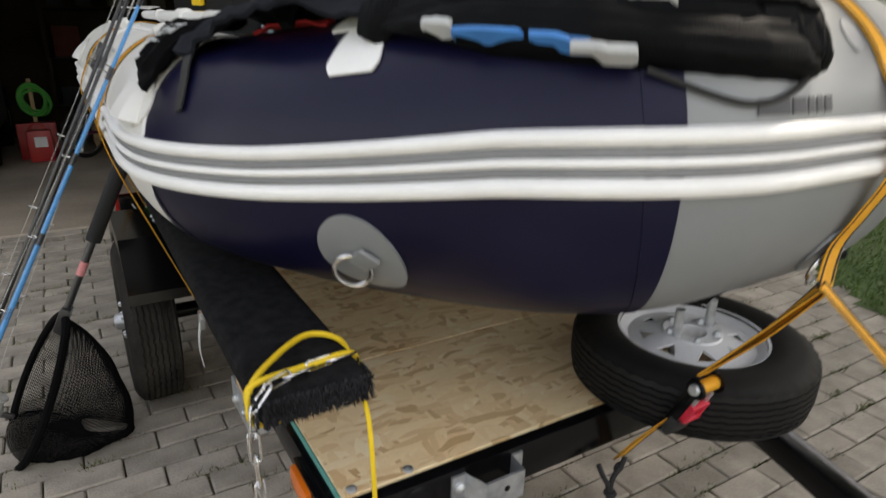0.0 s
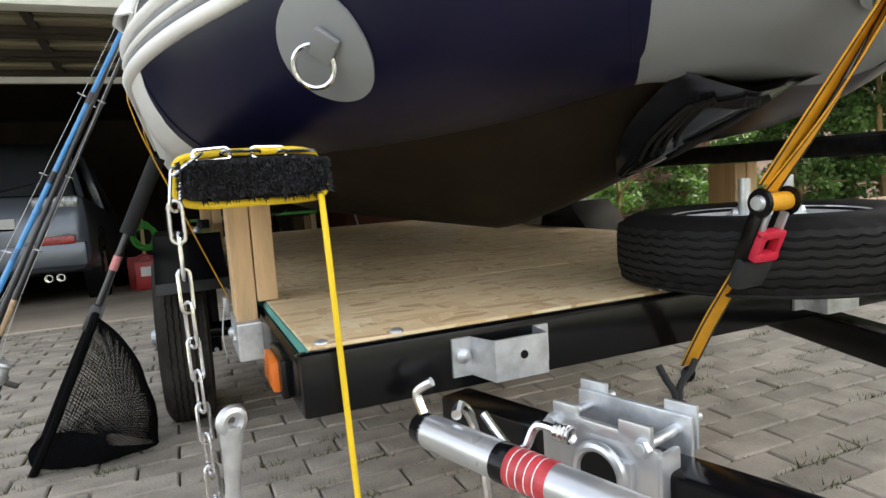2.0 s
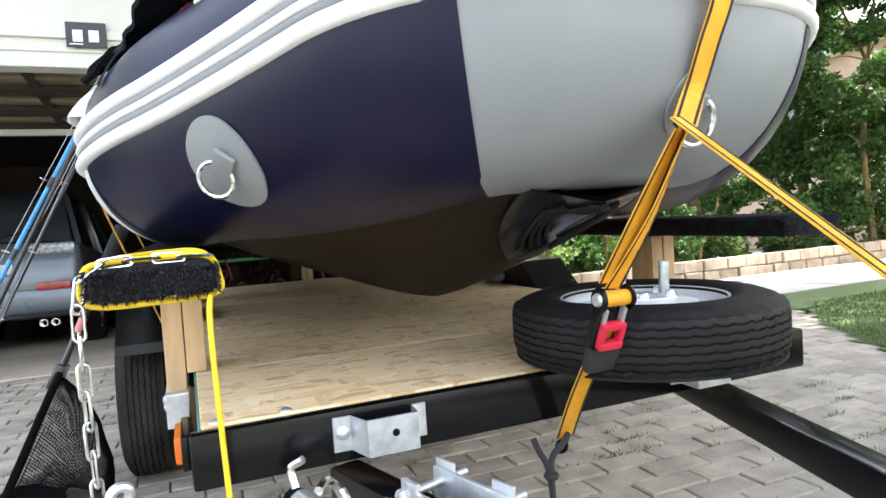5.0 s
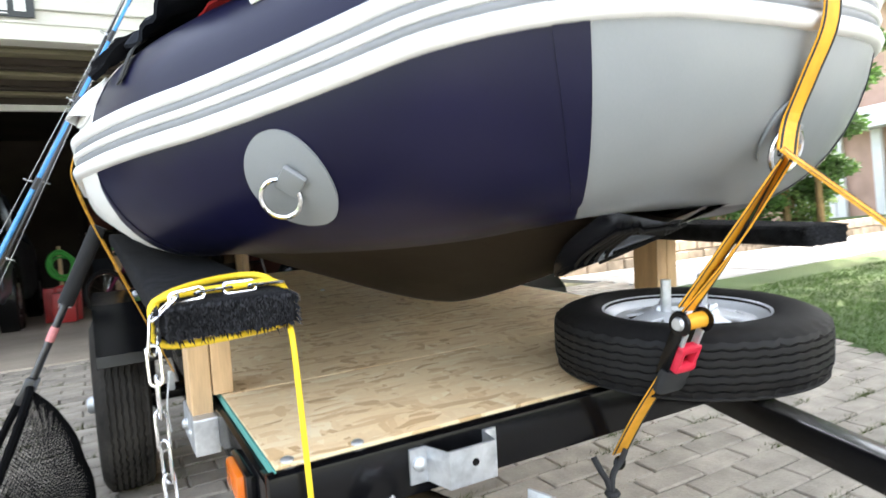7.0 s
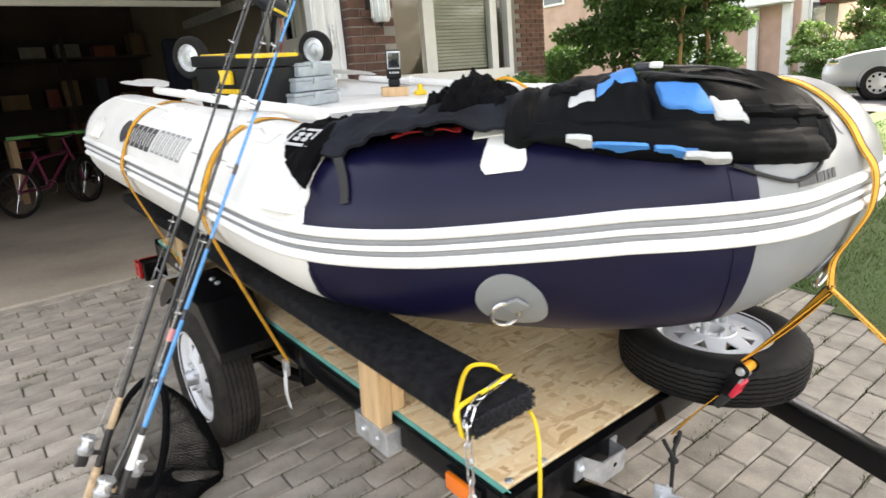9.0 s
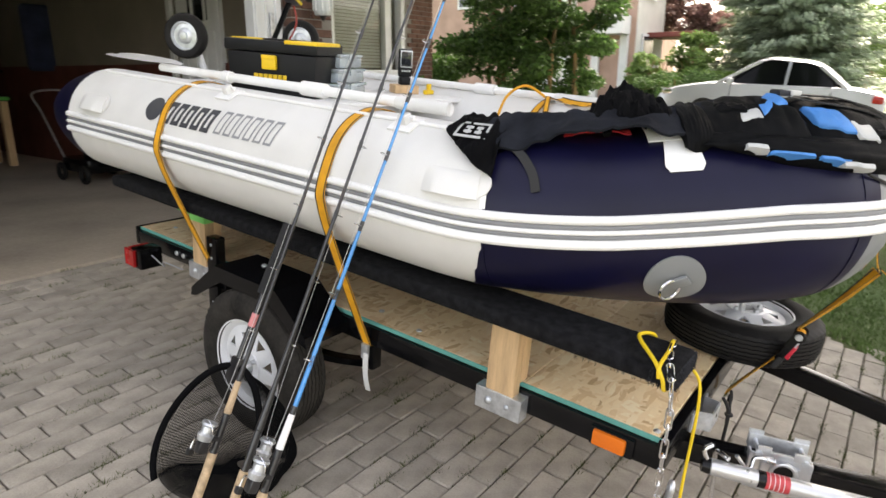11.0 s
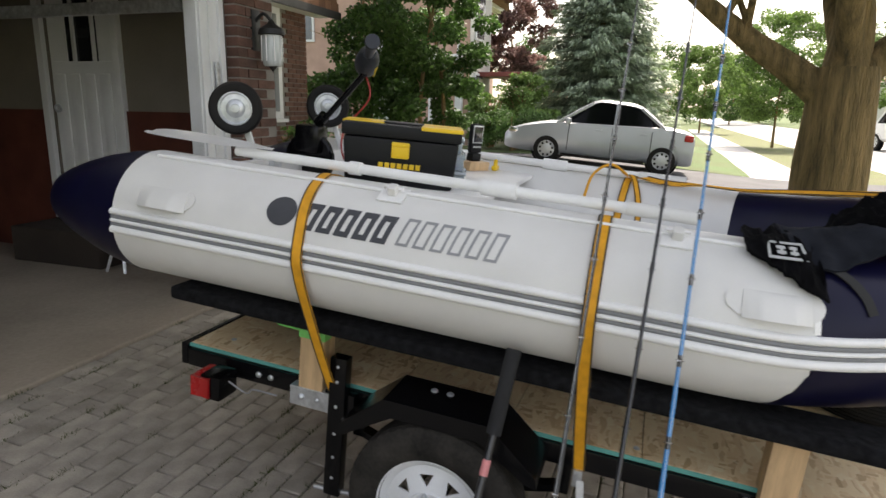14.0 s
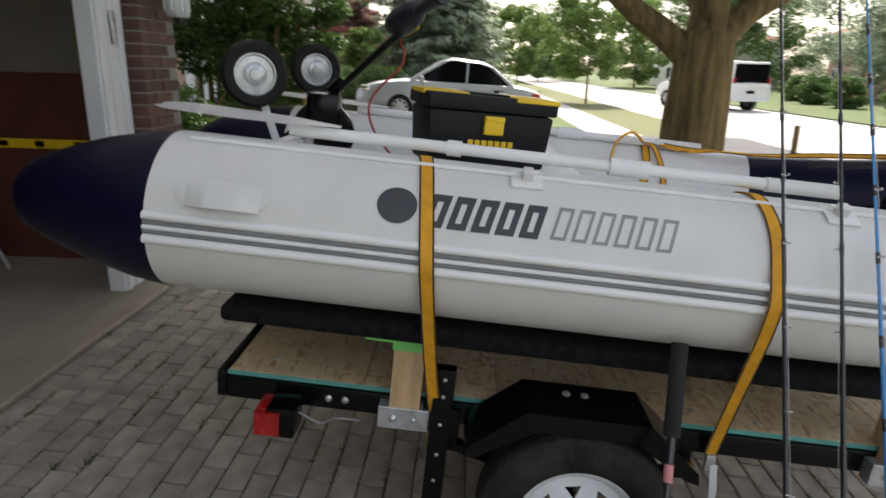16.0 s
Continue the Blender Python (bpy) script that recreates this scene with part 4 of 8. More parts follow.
b = patch(arc_of(2.012), arc_of(1.912), 21.5, 46.5, 0.0012, 0.0006, 14, 14, disc_shape)
mark = part("round_mark", b, LOGO_DARK, boat, "dark round printed mark")
printed("mark_slash", 1.995, 1.975, 0.570, 0.622, 0.055, PVC_GREY, mark)
def frames_row(name, ya, yb, n, gap, w, zlo, zhi, material):
    """A row of slanted hollow rectangles in place of letters."""
    ys = np.linspace(ya, yb, n + 1)
    for k in range(n):
        y0, y1, ln = ys[k], ys[k + 1] + gap, 0.022
        printed(name, y0, y1, zlo, zlo + w, ln * w / (zhi - zlo), material)
        printed(name, y0 - ln + ln * w / (zhi - zlo), y1 - ln + ln * w / (zhi - zlo), zhi - w, zhi, ln * w / (zhi - zlo), material)
        printed(name, y0, y0 - w * 1.1, zlo, zhi, ln, material)
        printed(name, y1 + w * 1.1, y1, zlo, zhi, ln, material)


frames_row("dark_bar", 1.895, 1.598, 5, 0.012, 0.015, 0.556, 0.630, LOGO_DARK)
frames_row("grey_bar", 1.580, 1.268, 6, 0.014, 0.007, 0.560, 0.632, LOGO_GREY)
# keel guard: a glossy creased skin laid over the front of the V belly
b = belly_sheet(0.13, -0.160, 36, 0.0125, 0.0045, 0.96)
guard = part("keel_guard", b, GUARD, boat, "shiny black creased keel guard with ridges")
for sd in (-1, 1):
    for k in range(4):
        d_ = 0.020 * k
        line = [(-0.10 + d_, 0.05 - d_), (-0.22 + d_, -0.01 - d_ * 0.7), (-0.35 + d_, -0.095 - d_ * 0.5), (-0.31 + d_ * 1.6, -0.105 - d_ * 0.3), (-0.18 + d_ * 2.4, -0.128), (-0.04 + d_ * 2, -0.152)]
        pts = smooth_line([belly(-sd * u, y, 0.017) for u, y in line], 4)
        part("ridge", sweep(pts, ring_prof(0.0032, 6)), RUBBER, guard)

# benches
part("bench", box((0.12, 1.44, 0.640), (1.10, 1.88, 0.660), 0.006), PVC_WHITE, boat, "white cross bench")


# the seam runs aft below the strake
part("bow_wedge", patch(ARC[I_BEND] - 0.05, ARC[I_BEND] + 0.004, -105, -12, 0.0004, 0.0012, 10, 30, lambda u, v: (1 - (1 - u) * (0.02 + min(1.0, 1.5 * (1 - v))), v)), PVC_NAVY, boat, "navy lower bow quarter")

# above the strake the navy reaches a little further round the nose
part("bow_edge", patch(ARC[I_NOSE] - 0.006, ARC[I_NOSE] + 0.017, -70, 175, 0.0004, 0.0010, 6, 40, lambda u, v: (u * min(1.0, 0.25 + 2.2 * v), v)), PVC_NAVY, boat, "navy upper bow quarter")
part("bow_edge", patch(ARC[-1] - ARC[I_NOSE] + 0.006, ARC[-1] - ARC[I_NOSE] - 0.017, -70, 175, 0.0004, 0.0010, 6, 40, lambda u, v: (u * min(1.0, 0.25 + 2.2 * v), v)), PVC_NAVY, boat, "navy upper bow quarter")

# plain mark and bars printed on the nose
SM = ARC[-1] / 2
part("printed_mark", patch(SM - 0.018, SM + 0.012, 33, 46, 0.0006, 0.0008, 14, 14, disc_shape), LOGO_GREY, boat, "dark oval mark")
for k in range(5):
    part("printed_bar", patch(2.846 + 0.0165 * k, 2.857 + 0.0165 * k, 13.5, 18.5, 0.0006, 0.0008, 3, 5), LOGO_DARK, boat)

# ---- straps ----
def ribbon(pts, wide, w, t=0.0025, bm=None, k=5):
    """Flat webbing through pts; wide is its width direction, one vector or one for each point."""
    b = bm or bmesh.new()
    ws = wide if isinstance(wide, list) else [wide] * len(pts)
    P = smooth_line(pts, k) if k else [Vector(p) for p in pts]
    m = len(P)
    rings = []
    for i, p in enumerate(P):
        f = i / max(1, m - 1) * (len(ws) - 1)
        j = min(len(ws) - 2, int(f)) if len(ws) > 1 else 0
        wd = (Vector(ws[j]).lerp(Vector(ws[min(j + 1, len(ws) - 1)]), f - j)).normalized()
        tg = (P[min(i + 1, m - 1)] - P[max(i - 1, 0)]).normalized()
        wd = (wd - tg * wd.dot(tg)).normalized()
        n = tg.cross(wd)
        rings.append([b.verts.new(p + wd * (sx * w / 2) + n * (sy * t / 2)) for sx, sy in ((-1, -1), (1, -1), (1, 1), (-1, 1))])
    for i in range(m - 1):
        for q in range(4):
            b.faces.new([rings[i][q], rings[i][(q + 1) % 4], rings[i + 1][(q + 1) % 4], rings[i + 1][q]])
    b.faces.new(rings[0][::-1])
    b.faces.new(rings[-1])
    return b


def webbing(parent, pts, wide, w=0.038, k=5):
    """Orange webbing with a black stripe along each edge."""
    s = part("webbing", ribbon(pts, wide, w, 0.0024, k=k), STRAP, parent, smooth=False)
    ws = wide if isinstance(wide, list) else [wide] * len(pts)
    for sgn in (-1, 1):
        sh = [Vector(p) + Vector(x).normalized() * (sgn * (w / 2 - 0.0022)) for p, x in zip(pts, ws)]
        part("black_edge", ribbon(sh, wide, 0.0042, 0.0034, k=k), STRAP_EDGE, s, smooth=False)
    return s


def tube_strap(yfoot, ytube, ytop, name_lab):
    """Ratchet strap from the side rail over the starboard tube and into the boat."""
    st = thing("tie_down_strap", name_lab, "strap", L, group="tie-down straps on the boat")
    Y = Vector((0, 1, 0))
    pts = [Vector((-0.03, yfoot, -0.075)), Vector((-0.105, yfoot + (ytube - yfoot) * 0.45, 0.12)), Vector((-0.188, yfoot + (ytube - yfoot) * 0.85, 0.34))]
    for a in (-12, 0, 20, 40, 60, 80, 95):
        f = (a + 12) / 107
        y = ytube + (ytop - ytube) * max(0, f)
        pts.append(skin(arc_of(y), a, 0.019 if a < 15 else 0.004))
    pts += [skin(arc_of(ytop), a, 0.004) for a in (115, 140, 165)]
    webbing(st, pts, Y)
    part("strap_hook", box((-0.045, yfoot - 0.014, -0.125), (-0.030, yfoot + 0.014, -0.070), 0.004), GALV, st, "steel hook")
    tail = [(-0.045, yfoot - 0.01, -0.10), (-0.055, yfoot - 0.02, -0.17), (-0.05, yfoot - 0.03, -0.23)]
    part("loose_tail", ribbon(tail, (0, 1, 0), 0.022, 0.002), WEB_GREY, st, "pale loose strap end", smooth=False)
    return st


WEB_GREY = mat("pale_webbing", (0.62, 0.62, 0.60), 0.8, var=0.1, fine=400, bump=0.4)
tube_strap(1.804, 1.868, 1.915, "orange tie-down strap with black edges over the tube")
tube_strap(0.985, 1.016, 1.03, "orange tie-down strap with black edges over the tube")

# port ends of the straps, knotted on the far tube
knot = thing("knotted_strap", "orange strap looped and knotted over the far tube", "strap", L)
XL = 2 * CX - TX
webbing(knot, [(XL - 0.19, 1.05, 0.36), (XL - 0.216, 1.04, 0.50), (XL - 0.17, 1.03, 0.63), (XL - 0.06, 1.02, 0.695), (XL + 0.05, 1.0, 0.70)], (0, 1, 0), 0.034)
webbing(knot, [(XL - 0.21, 0.95, 0.44), (XL - 0.20, 0.955, 0.58), (XL - 0.12, 0.99, 0.69), (XL - 0.05, 1.02, 0.715)], (0, 1, 0), 0.026)
part("loop", cable([(XL - 0.06, 1.02, 0.70), (XL - 0.12, 1.10, 0.75), (XL - 0.16, 1.17, 0.70), (XL - 0.20, 1.19, 0.60)], 0.006), STRAP, knot)
webbing(knot, [(XL - 0.06, 1.01, 0.715), (XL - 0.10, 0.86, 0.70), (XL - 0.12, 0.72, 0.71), (XL - 0.14, 0.55, 0.715), (XL - 0.16, 0.30, 0.745), (XL - 0.33, 0.05, 0.79)], [(0.8, 0, 0.6), (0.3, 0, 1), (1, 0, 0.2), (1, 0, 0.4), (0.6, 0, 0.8), (0.6, 0.6, 0.4)], 0.024)

# bow strap with its ratchet
bow = thing("bow_strap", "orange ratchet strap from the nose ring to the trailer", "strap", L)
pts = [skin(SM + d, a, 0.004) for d, a in ((0.01, 130), (0.022, 105), (0.032, 80), (0.038, 60), (0.043, 40), (0.047, 24))]
pts += [skin(SM + d, a, o) for d, a, o in ((0.049, 10, 0.020), (0.049, -6, 0.022), (0.045, -20, 0.012), (0.040, -32, 0.012))] + [Vector((0.620, -0.330, 0.388))]
webbing(bow, pts, (1, 0, 0), 0.036)
webbing(bow, [(0.616, -0.328, 0.386), (0.604, -0.262, 0.282), (0.595, -0.186, 0.172)], [(0.8, 0.5, 0), (0.95, 0.2, 0), (1, 0, 0)], 0.036)
webbing(bow, [(0.626, -0.328, 0.384), (0.622, -0.260, 0.272), (0.607, -0.180, 0.162)], [(0.5, 0.8, 0), (0.8, 0.5, 0), (1, 0, 0)], 0.030)
webbing(bow, [(0.600, -0.170, 0.098), (0.600, -0.085, -0.025), (0.602, -0.030, -0.115)], (1, 0, 0), 0.036)
rt = new("ratchet")
rt.parent = bow
rt.matrix_basis = pose(0.600, -0.191, 0.148, 24, 0, 0)
part("spool", rod((-0.024, 0, 0), (0.024, 0, 0), 0.0125), STRAP, rt)
for sx in (-1, 1):
    part("ratchet_cheek", lathe([(0.0001, 0.004), (0.018, 0.004), (0.020, 0.0), (0.0001, 0)], 20, m=Matrix.Translation((sx * 0.025, 0, 0)) @ Matrix.Rotation(sx * math.pi / 2, 4, "Y")), BLACK_STEEL, rt)
    part("spindle_end", lathe([(0.0001, 0.005), (0.009, 0.005), (0.011, 0.0), (0.0001, 0)], 14, m=Matrix.Translation((sx * 0.029, 0, 0)) @ Matrix.Rotation(sx * math.pi / 2, 4, "Y")), GALV, rt)
    part("ratchet_arm", box((sx * 0.023 - 0.002, -0.009, -0.10), (sx * 0.023 + 0.002, 0.012, 0.0), 0.002), BLACK_STEEL, rt)
    part("pawl", box((sx * 0.017 - 0.003, -0.014, -0.040), (sx * 0.017 + 0.003, -0.002, -0.012), 0.002), GALV, rt)
lv = box((-0.022, -0.020, -0.078), (-0.012, -0.004, -0.038), 0.004)
box((0.012, -0.020, -0.078), (0.022, -0.004, -0.038), 0.004, lv)
box((-0.022, -0.020, -0.048), (0.022, -0.004, -0.036), 0.004, lv)
box((-0.022, -0.022, -0.082), (0.022, -0.006, -0.068), 0.005, lv)
part("release_lever", lv, mat("red_plastic_lever", (0.62, 0.02, 0.05), 0.4, var=0.1), rt, "red plastic release lever")
hd_ = box((-0.030, -0.014, -0.130), (0.030, 0.006, -0.084), 0.009)
part("handle", hd_, STRAP_EDGE, rt, "black handle")
part("hook_ring", torus(0.010, 0.004, Matrix.Translation((0.585, -0.045, -0.125)) @ Matrix.Rotation(math.pi / 2, 4, "X"), 16, 6), BLACK_STEEL, bow)
part("hook_cord", cable([(0.600, -0.045, -0.105), (0.582, -0.052, -0.118), (0.560, -0.055, -0.135), (0.552, -0.06, -0.165), (0.556, -0.06, -0.27)], 0.0055), STRAP_EDGE, bow, "black rubber cord")
part("hook_cord", cable([(0.535, -0.035, -0.105), (0.538, -0.048, -0.125), (0.548, -0.056, -0.15), (0.553, -0.06, -0.20)], 0.0055), STRAP_EDGE, bow, "black rubber cord")
part("cord_knot", torus(0.008, 0.006, Matrix.Translation((0.552, -0.06, -0.165)), 14, 6), STRAP_EDGE, bow)
guy = thing("guy_strap", "thin yellow strap from the nose down to the tongue", "strap")
webbing(guy, [(0.598, -0.372, 0.825), (0.68, -0.62, 0.56), (0.705, -0.86, 0.33)], [(0.8, 0.4, 0.2), (0.5, 0.5, 0.5), (0.8, 0.2, 0.3)], 0.028)

# ---- chain and rope on the bunk's end ----
chain = thing("safety_chain", "bright steel chain hanging from the bunk board", "chain", L)


def link(p, q, turn, wide=0.0074, r=0.0022):
    """One long chain link between p and q."""
    p, q = Vector(p), Vector(q)
    n = (q - p).length
    half = n / 2 + 0.006
    pts = []
    for k in range(20):
        a = 2 * math.pi * k / 20
        x, y = math.cos(a), math.sin(a)
        pts.append(Vector((wide * x, (half - wide) * (1 if y > 0 else -1) + wide * y, 0)))
    b = sweep(pts, ring_prof(r, 6), closed=True)
    m = basis((p + q) / 2, q) @ Matrix.Rotation(turn, 4, "Z") @ Matrix.Rotation(math.pi / 2, 4, "X")
    bmesh.ops.transform(b, matrix=m, verts=b.verts)
    return b


line = smooth_line([(0.035, 0.035, 0.252), (-0.05, 0.02, 0.254), (-0.108, 0.0, 0.250), (-0.132, -0.015, 0.225), (-0.134, -0.025, 0.15), (-0.130, -0.03, 0.0), (-0.126, -0.035, -0.15), (-0.124, -0.04, -0.30)], 12)
run, pts = 0.0, [line[0]]
for p in line[1:]:
    if (p - pts[-1]).length >= 0.033:
        pts.append(p)
for k in range(len(pts) - 1):
    part("chain_link", link(pts[k], pts[k + 1], (k % 2) * math.pi / 2 + 0.25), CHROME, chain)

lever = thing("steel_lever", "grey steel lever with an eye hanging on the chain", "lever", L @ pose(-0.100, -0.055, -0.052, 4, 3, 20))
b = sweep([Vector((0, 0, -z)) for z in (0.006, 0.020, 0.040, 0.075, 0.15, 0.30)], ring_prof(0.0115, 14), scales=[1.15, 1.25, 1.0, 0.82, 0.86, 0.92])
for v in b.verts:
    v.co.y *= 0.62
part("bar", b, GALV, lever)
part("eye", torus(0.012, 0.0072, Matrix.Rotation(math.pi / 2, 4, "X"), 20, 8), GALV, lever)

rope = thing("yellow_rope", "yellow cord lashed round the carpeted bunk end", "rope", L)
cor = []
b0, b1 = 0.005, 0.085
w = 0.006
part("cord", cable([(-0.131, b0 + 0.01, 0.225), (-0.120, b0 + 0.015, 0.250), (-0.04, b0 + 0.02, 0.255), (0.03, b0 + 0.03, 0.253), (0.048, b0 + 0.035, 0.225), (0.042, b0 + 0.03, 0.196), (-0.04, b0, 0.193), (-0.12, b0 - 0.005, 0.196), (-0.132, b0, 0.225), (-0.11, b0 + 0.03, 0.253), (-0.02, b1 + 0.02, 0.260), (0.030, b1, 0.255), (0.048, b1 - 0.01, 0.22), (0.040, b1 - 0.03, 0.195)], 0.0048), ROPE_Y, rope)
part("hanging_end", cable([(0.040, b1 - 0.06, 0.196), (0.030, -0.03, 0.190), (0.028, -0.052, 0.12), (0.035, -0.055, -0.10), (0.042, -0.06, -0.30), (0.05, -0.06, -0.45)], 0.0040), ROPE_Y, rope)

# ---- tongue jack ----
jack = thing("tongue_jack", "silver swivel trailer jack folded along the tongue", "trailer jack", L)
A0, A1 = Vector((0.125, -0.095, -0.100)), Vector((0.292, -0.56, -0.115))
SILV = mat("silver_paint", (0.58, 0.59, 0.60), 0.3, 0.7, var=0.08, bump=0.05)
part("outer_tube", rod(A0, A1, 0.0215, n=28), SILV, jack)
dv = (A1 - A0).normalized()
part("end_cap", rod(A0 - dv * 0.02, A0 + dv * 0.002, 0.018, 0.0218, 24), BLACK_STEEL, jack)
sd = dv.cross(Vector((0, 0, 1))).normalized()
part("warning_label", lathe([(0.0217, 0.0), (0.0220, 0.001), (0.0220, 0.055), (0.0217, 0.056)], 40, m=basis(A0 + dv * 0.135, A1)), mat("red_label", (0.55, 0.05, 0.06), 0.4, var=0.25, scale=60), jack, "red and white warning label")
part("label_stripe", lathe([(0.0221, 0.0), (0.0223, 0.001), (0.0223, 0.018), (0.0221, 0.019)], 40, m=basis(A0 + dv * 0.116, A1)), BLACK_STEEL, jack)
for k in range(4):
    part("label_line", lathe([(0.0221, 0.0), (0.0222, 0.0003), (0.0222, 0.0012), (0.0221, 0.0015)], 40, m=basis(A0 + dv * (0.143 + 0.011 * k), A1)), WHITE_PAINT, jack)
part("inner_tube", rod(A1, A1 + dv * 0.12, 0.0175, n=24), GALV, jack)
part("gear_head", box((-0.036, -0.036, 0), (0.036, 0.036, 0.10), 0.012, m=basis(A1 - dv * 0.005, A1 + dv)), SILV, jack)
crank = cable([A0 + dv * 0.03 + Vector((0.01, -0.01, 0.03)), A0 + dv * 0.02 + sd * -0.035 + Vector((0, 0, 0.028)), A0 + dv * 0.02 + sd * -0.055, A0 + dv * 0.03 + sd * -0.06 + Vector((0, 0, -0.06)), A0 + dv * 0.04 + sd * -0.06 + Vector((0, 0, -0.22))], 0.0065)
part("crank_handle", crank, CHROME, jack, "bent steel crank handle")
part("crank_pin", cable([A0 - dv * 0.01 + Vector((0, 0, 0.02)), A0 - dv * 0.02 + Vector((0, 0, 0.045)), A0 - dv * 0.005 + Vector((0.01, 0, 0.06))], 0.006), CHROME, jack)
# clamp plate on the beam
bdir = (Vector((0.600, -1.18, 0)) - Vector((0.218, 0.040, 0))).normalized()
bm_ = Vector((0.218, 0.040, 0)) + bdir * 0.285
mm = Matrix.Translation((bm_.x - 0.030, bm_.y - 0.008, -0.128)) @ Matrix.Rotation(math.atan2(bdir.y, bdir.x), 4, "Z") @ Matrix.Scale(0.88, 4)
cp = box((-0.085, -0.012, -0.07), (0.085, -0.003, 0.055), 0.004, m=mm)
box((-0.070, -0.012, 0.050), (-0.030, -0.003, 0.082), 0.004, cp, m=mm)
box((-0.032, -0.012, 0.050), (0.032, -0.003, 0.068), 0.004, cp, m=mm)
box((0.030, -0.012, 0.050), (0.075, -0.003, 0.082), 0.004, cp, m=mm)
box((-0.089, -0.012, -0.07), (-0.080, 0.030, 0.050), 0.004, cp, m=mm)
box((0.080, -0.012, -0.07), (0.089, 0.030, 0.050), 0.004, cp, m=mm)
pl = part("clamp_plate", cp, SILV, jack)
part("pressed_rib", box((-0.055, -0.022, -0.045), (0.055, -0.010, 0.035), 0.010, m=mm), SILV, pl)
part("pivot_ring", torus(0.034, 0.007, mm @ Matrix.Translation((0.01, -0.024, 0.010)) @ Matrix.Rotation(math.pi / 2, 4, "X")), SILV, pl)
part("pivot_hole", lathe([(0.0001, 0), (0.031, 0), (0.031, -0.002)], 24, m=mm @ Matrix.Translation((0.01, -0.0245, 0.010)) @ Matrix.Rotation(math.pi / 2, 4, "X")), BLACK_STEEL, pl)
part("back_plate", box((-0.085, 0.062, -0.07), (0.085, 0.070, 0.075), 0.006, m=mm), GALV, jack)
for dx in (-0.065, 0.065):
    part("clamp_bolt", rod(mm @ Vector((dx, -0.022, 0.055)), mm @ Vector((dx, 0.115, 0.055)), 0.006), GALV, pl)
    part("bolt_head", lathe([(0.0001, 0.008), (0.011, 0.008), (0.012, 0)], 6, m=mm @ Matrix.Translation((dx, -0.012, 0.055)) @ Matrix.Rotation(math.pi / 2, 4, "X")), GALV, pl)
    part("clamp_ear", box((dx - 0.022, 0.071, 0.03), (dx + 0.022, 0.077, 0.086), 0.002, m=mm), GALV, pl)
sp = [mm @ Vector((-0.045 + 0.011 * math.cos(a) * 0 + 0.0035 * a / 6.28, -0.034 + 0.010 * math.cos(a), 0.052 + 0.010 * math.sin(a))) for a in np.linspace(0, 6.28 * 7, 90)]
part("spring", cable(sp[::2], 0.0018, 5), CHROME, pl, "small coil spring")
part("spring_pin", cable([mm @ Vector(v) for v in ((-0.03, -0.034, 0.052), (-0.075, -0.036, 0.052), (-0.085, -0.052, 0.024), (-0.10, -0.066, 0.026), (-0.135, -0.076, 0.066))], 0.0055), CHROME, pl, "bent steel pull pin")

# spare wheel carrier studs
for dx in (-0.05, 0.055):
    part("carrier_stud", rod((0.816 + dx, 0.004, 0.05), (0.816 + dx, 0.004, 0.175), 0.010), GALV, spare)
    part("carrier_plate", box((0.816 + dx - 0.02, -0.016, 0.10), (0.816 + dx + 0.02, 0.024, 0.108), 0.002), GALV, spare)

# ---- oars ----
oar = thing("oar", "white oar lying along the tube with its flat blade aft", "oar", L)
part("shaft", rod((0.075, 2.30, 0.722), (0.065, 0.78, 0.722), 0.0165, n=16), PVC_WHITE, oar)
part("grip_end", rod((0.065, 0.98, 0.722), (0.065, 0.78, 0.722), 0.020, n=16), PVC_GREY, oar)
part("collar", rod((0.069, 1.41, 0.722), (0.068, 1.30, 0.722), 0.025, n=16), PVC_WHITE, oar)
part("collar", rod((0.072, 1.86, 0.722), (0.071, 1.82, 0.722), 0.022, n=16), PVC_WHITE, oar)
b = bmesh.new()
rows = []
for i, (y, w) in enumerate(((2.16, 0.018), (2.22, 0.035), (2.30, 0.065), (2.42, 0.078), (2.54, 0.080), (2.62, 0.072), (2.655, 0.05), (2.665, 0.02))):
    rows.append([b.verts.new((0.072 + w * u, y, 0.742 + w * u * 0.06 + 0.004 * abs(u) + 0.02 * (y - 2.2))) for u in (-1, -0.5, 0, 0.5, 1)])
for i in range(len(rows) - 1):
    for j in range(4):
        b.faces.new([rows[i][j], rows[i][j + 1], rows[i + 1][j + 1], rows[i + 1][j]])
bmesh.ops.solidify(b, geom=b.faces[:], thickness=0.007)
part("blade", b, PVC_WHITE, oar)
oar2 = copy_thing(oar, L @ Matrix.Translation((2 * CX, 0, -0.012)) @ Matrix.Rotation(0.0, 4, "Z") @ pose(-0.14, 0.0, 0))

# ---- stern wheels and motor ----
ZINC = mat("bright_zinc", (0.62, 0.64, 0.66), 0.32, 0.55, var=0.2, scale=30, bump=0.05)


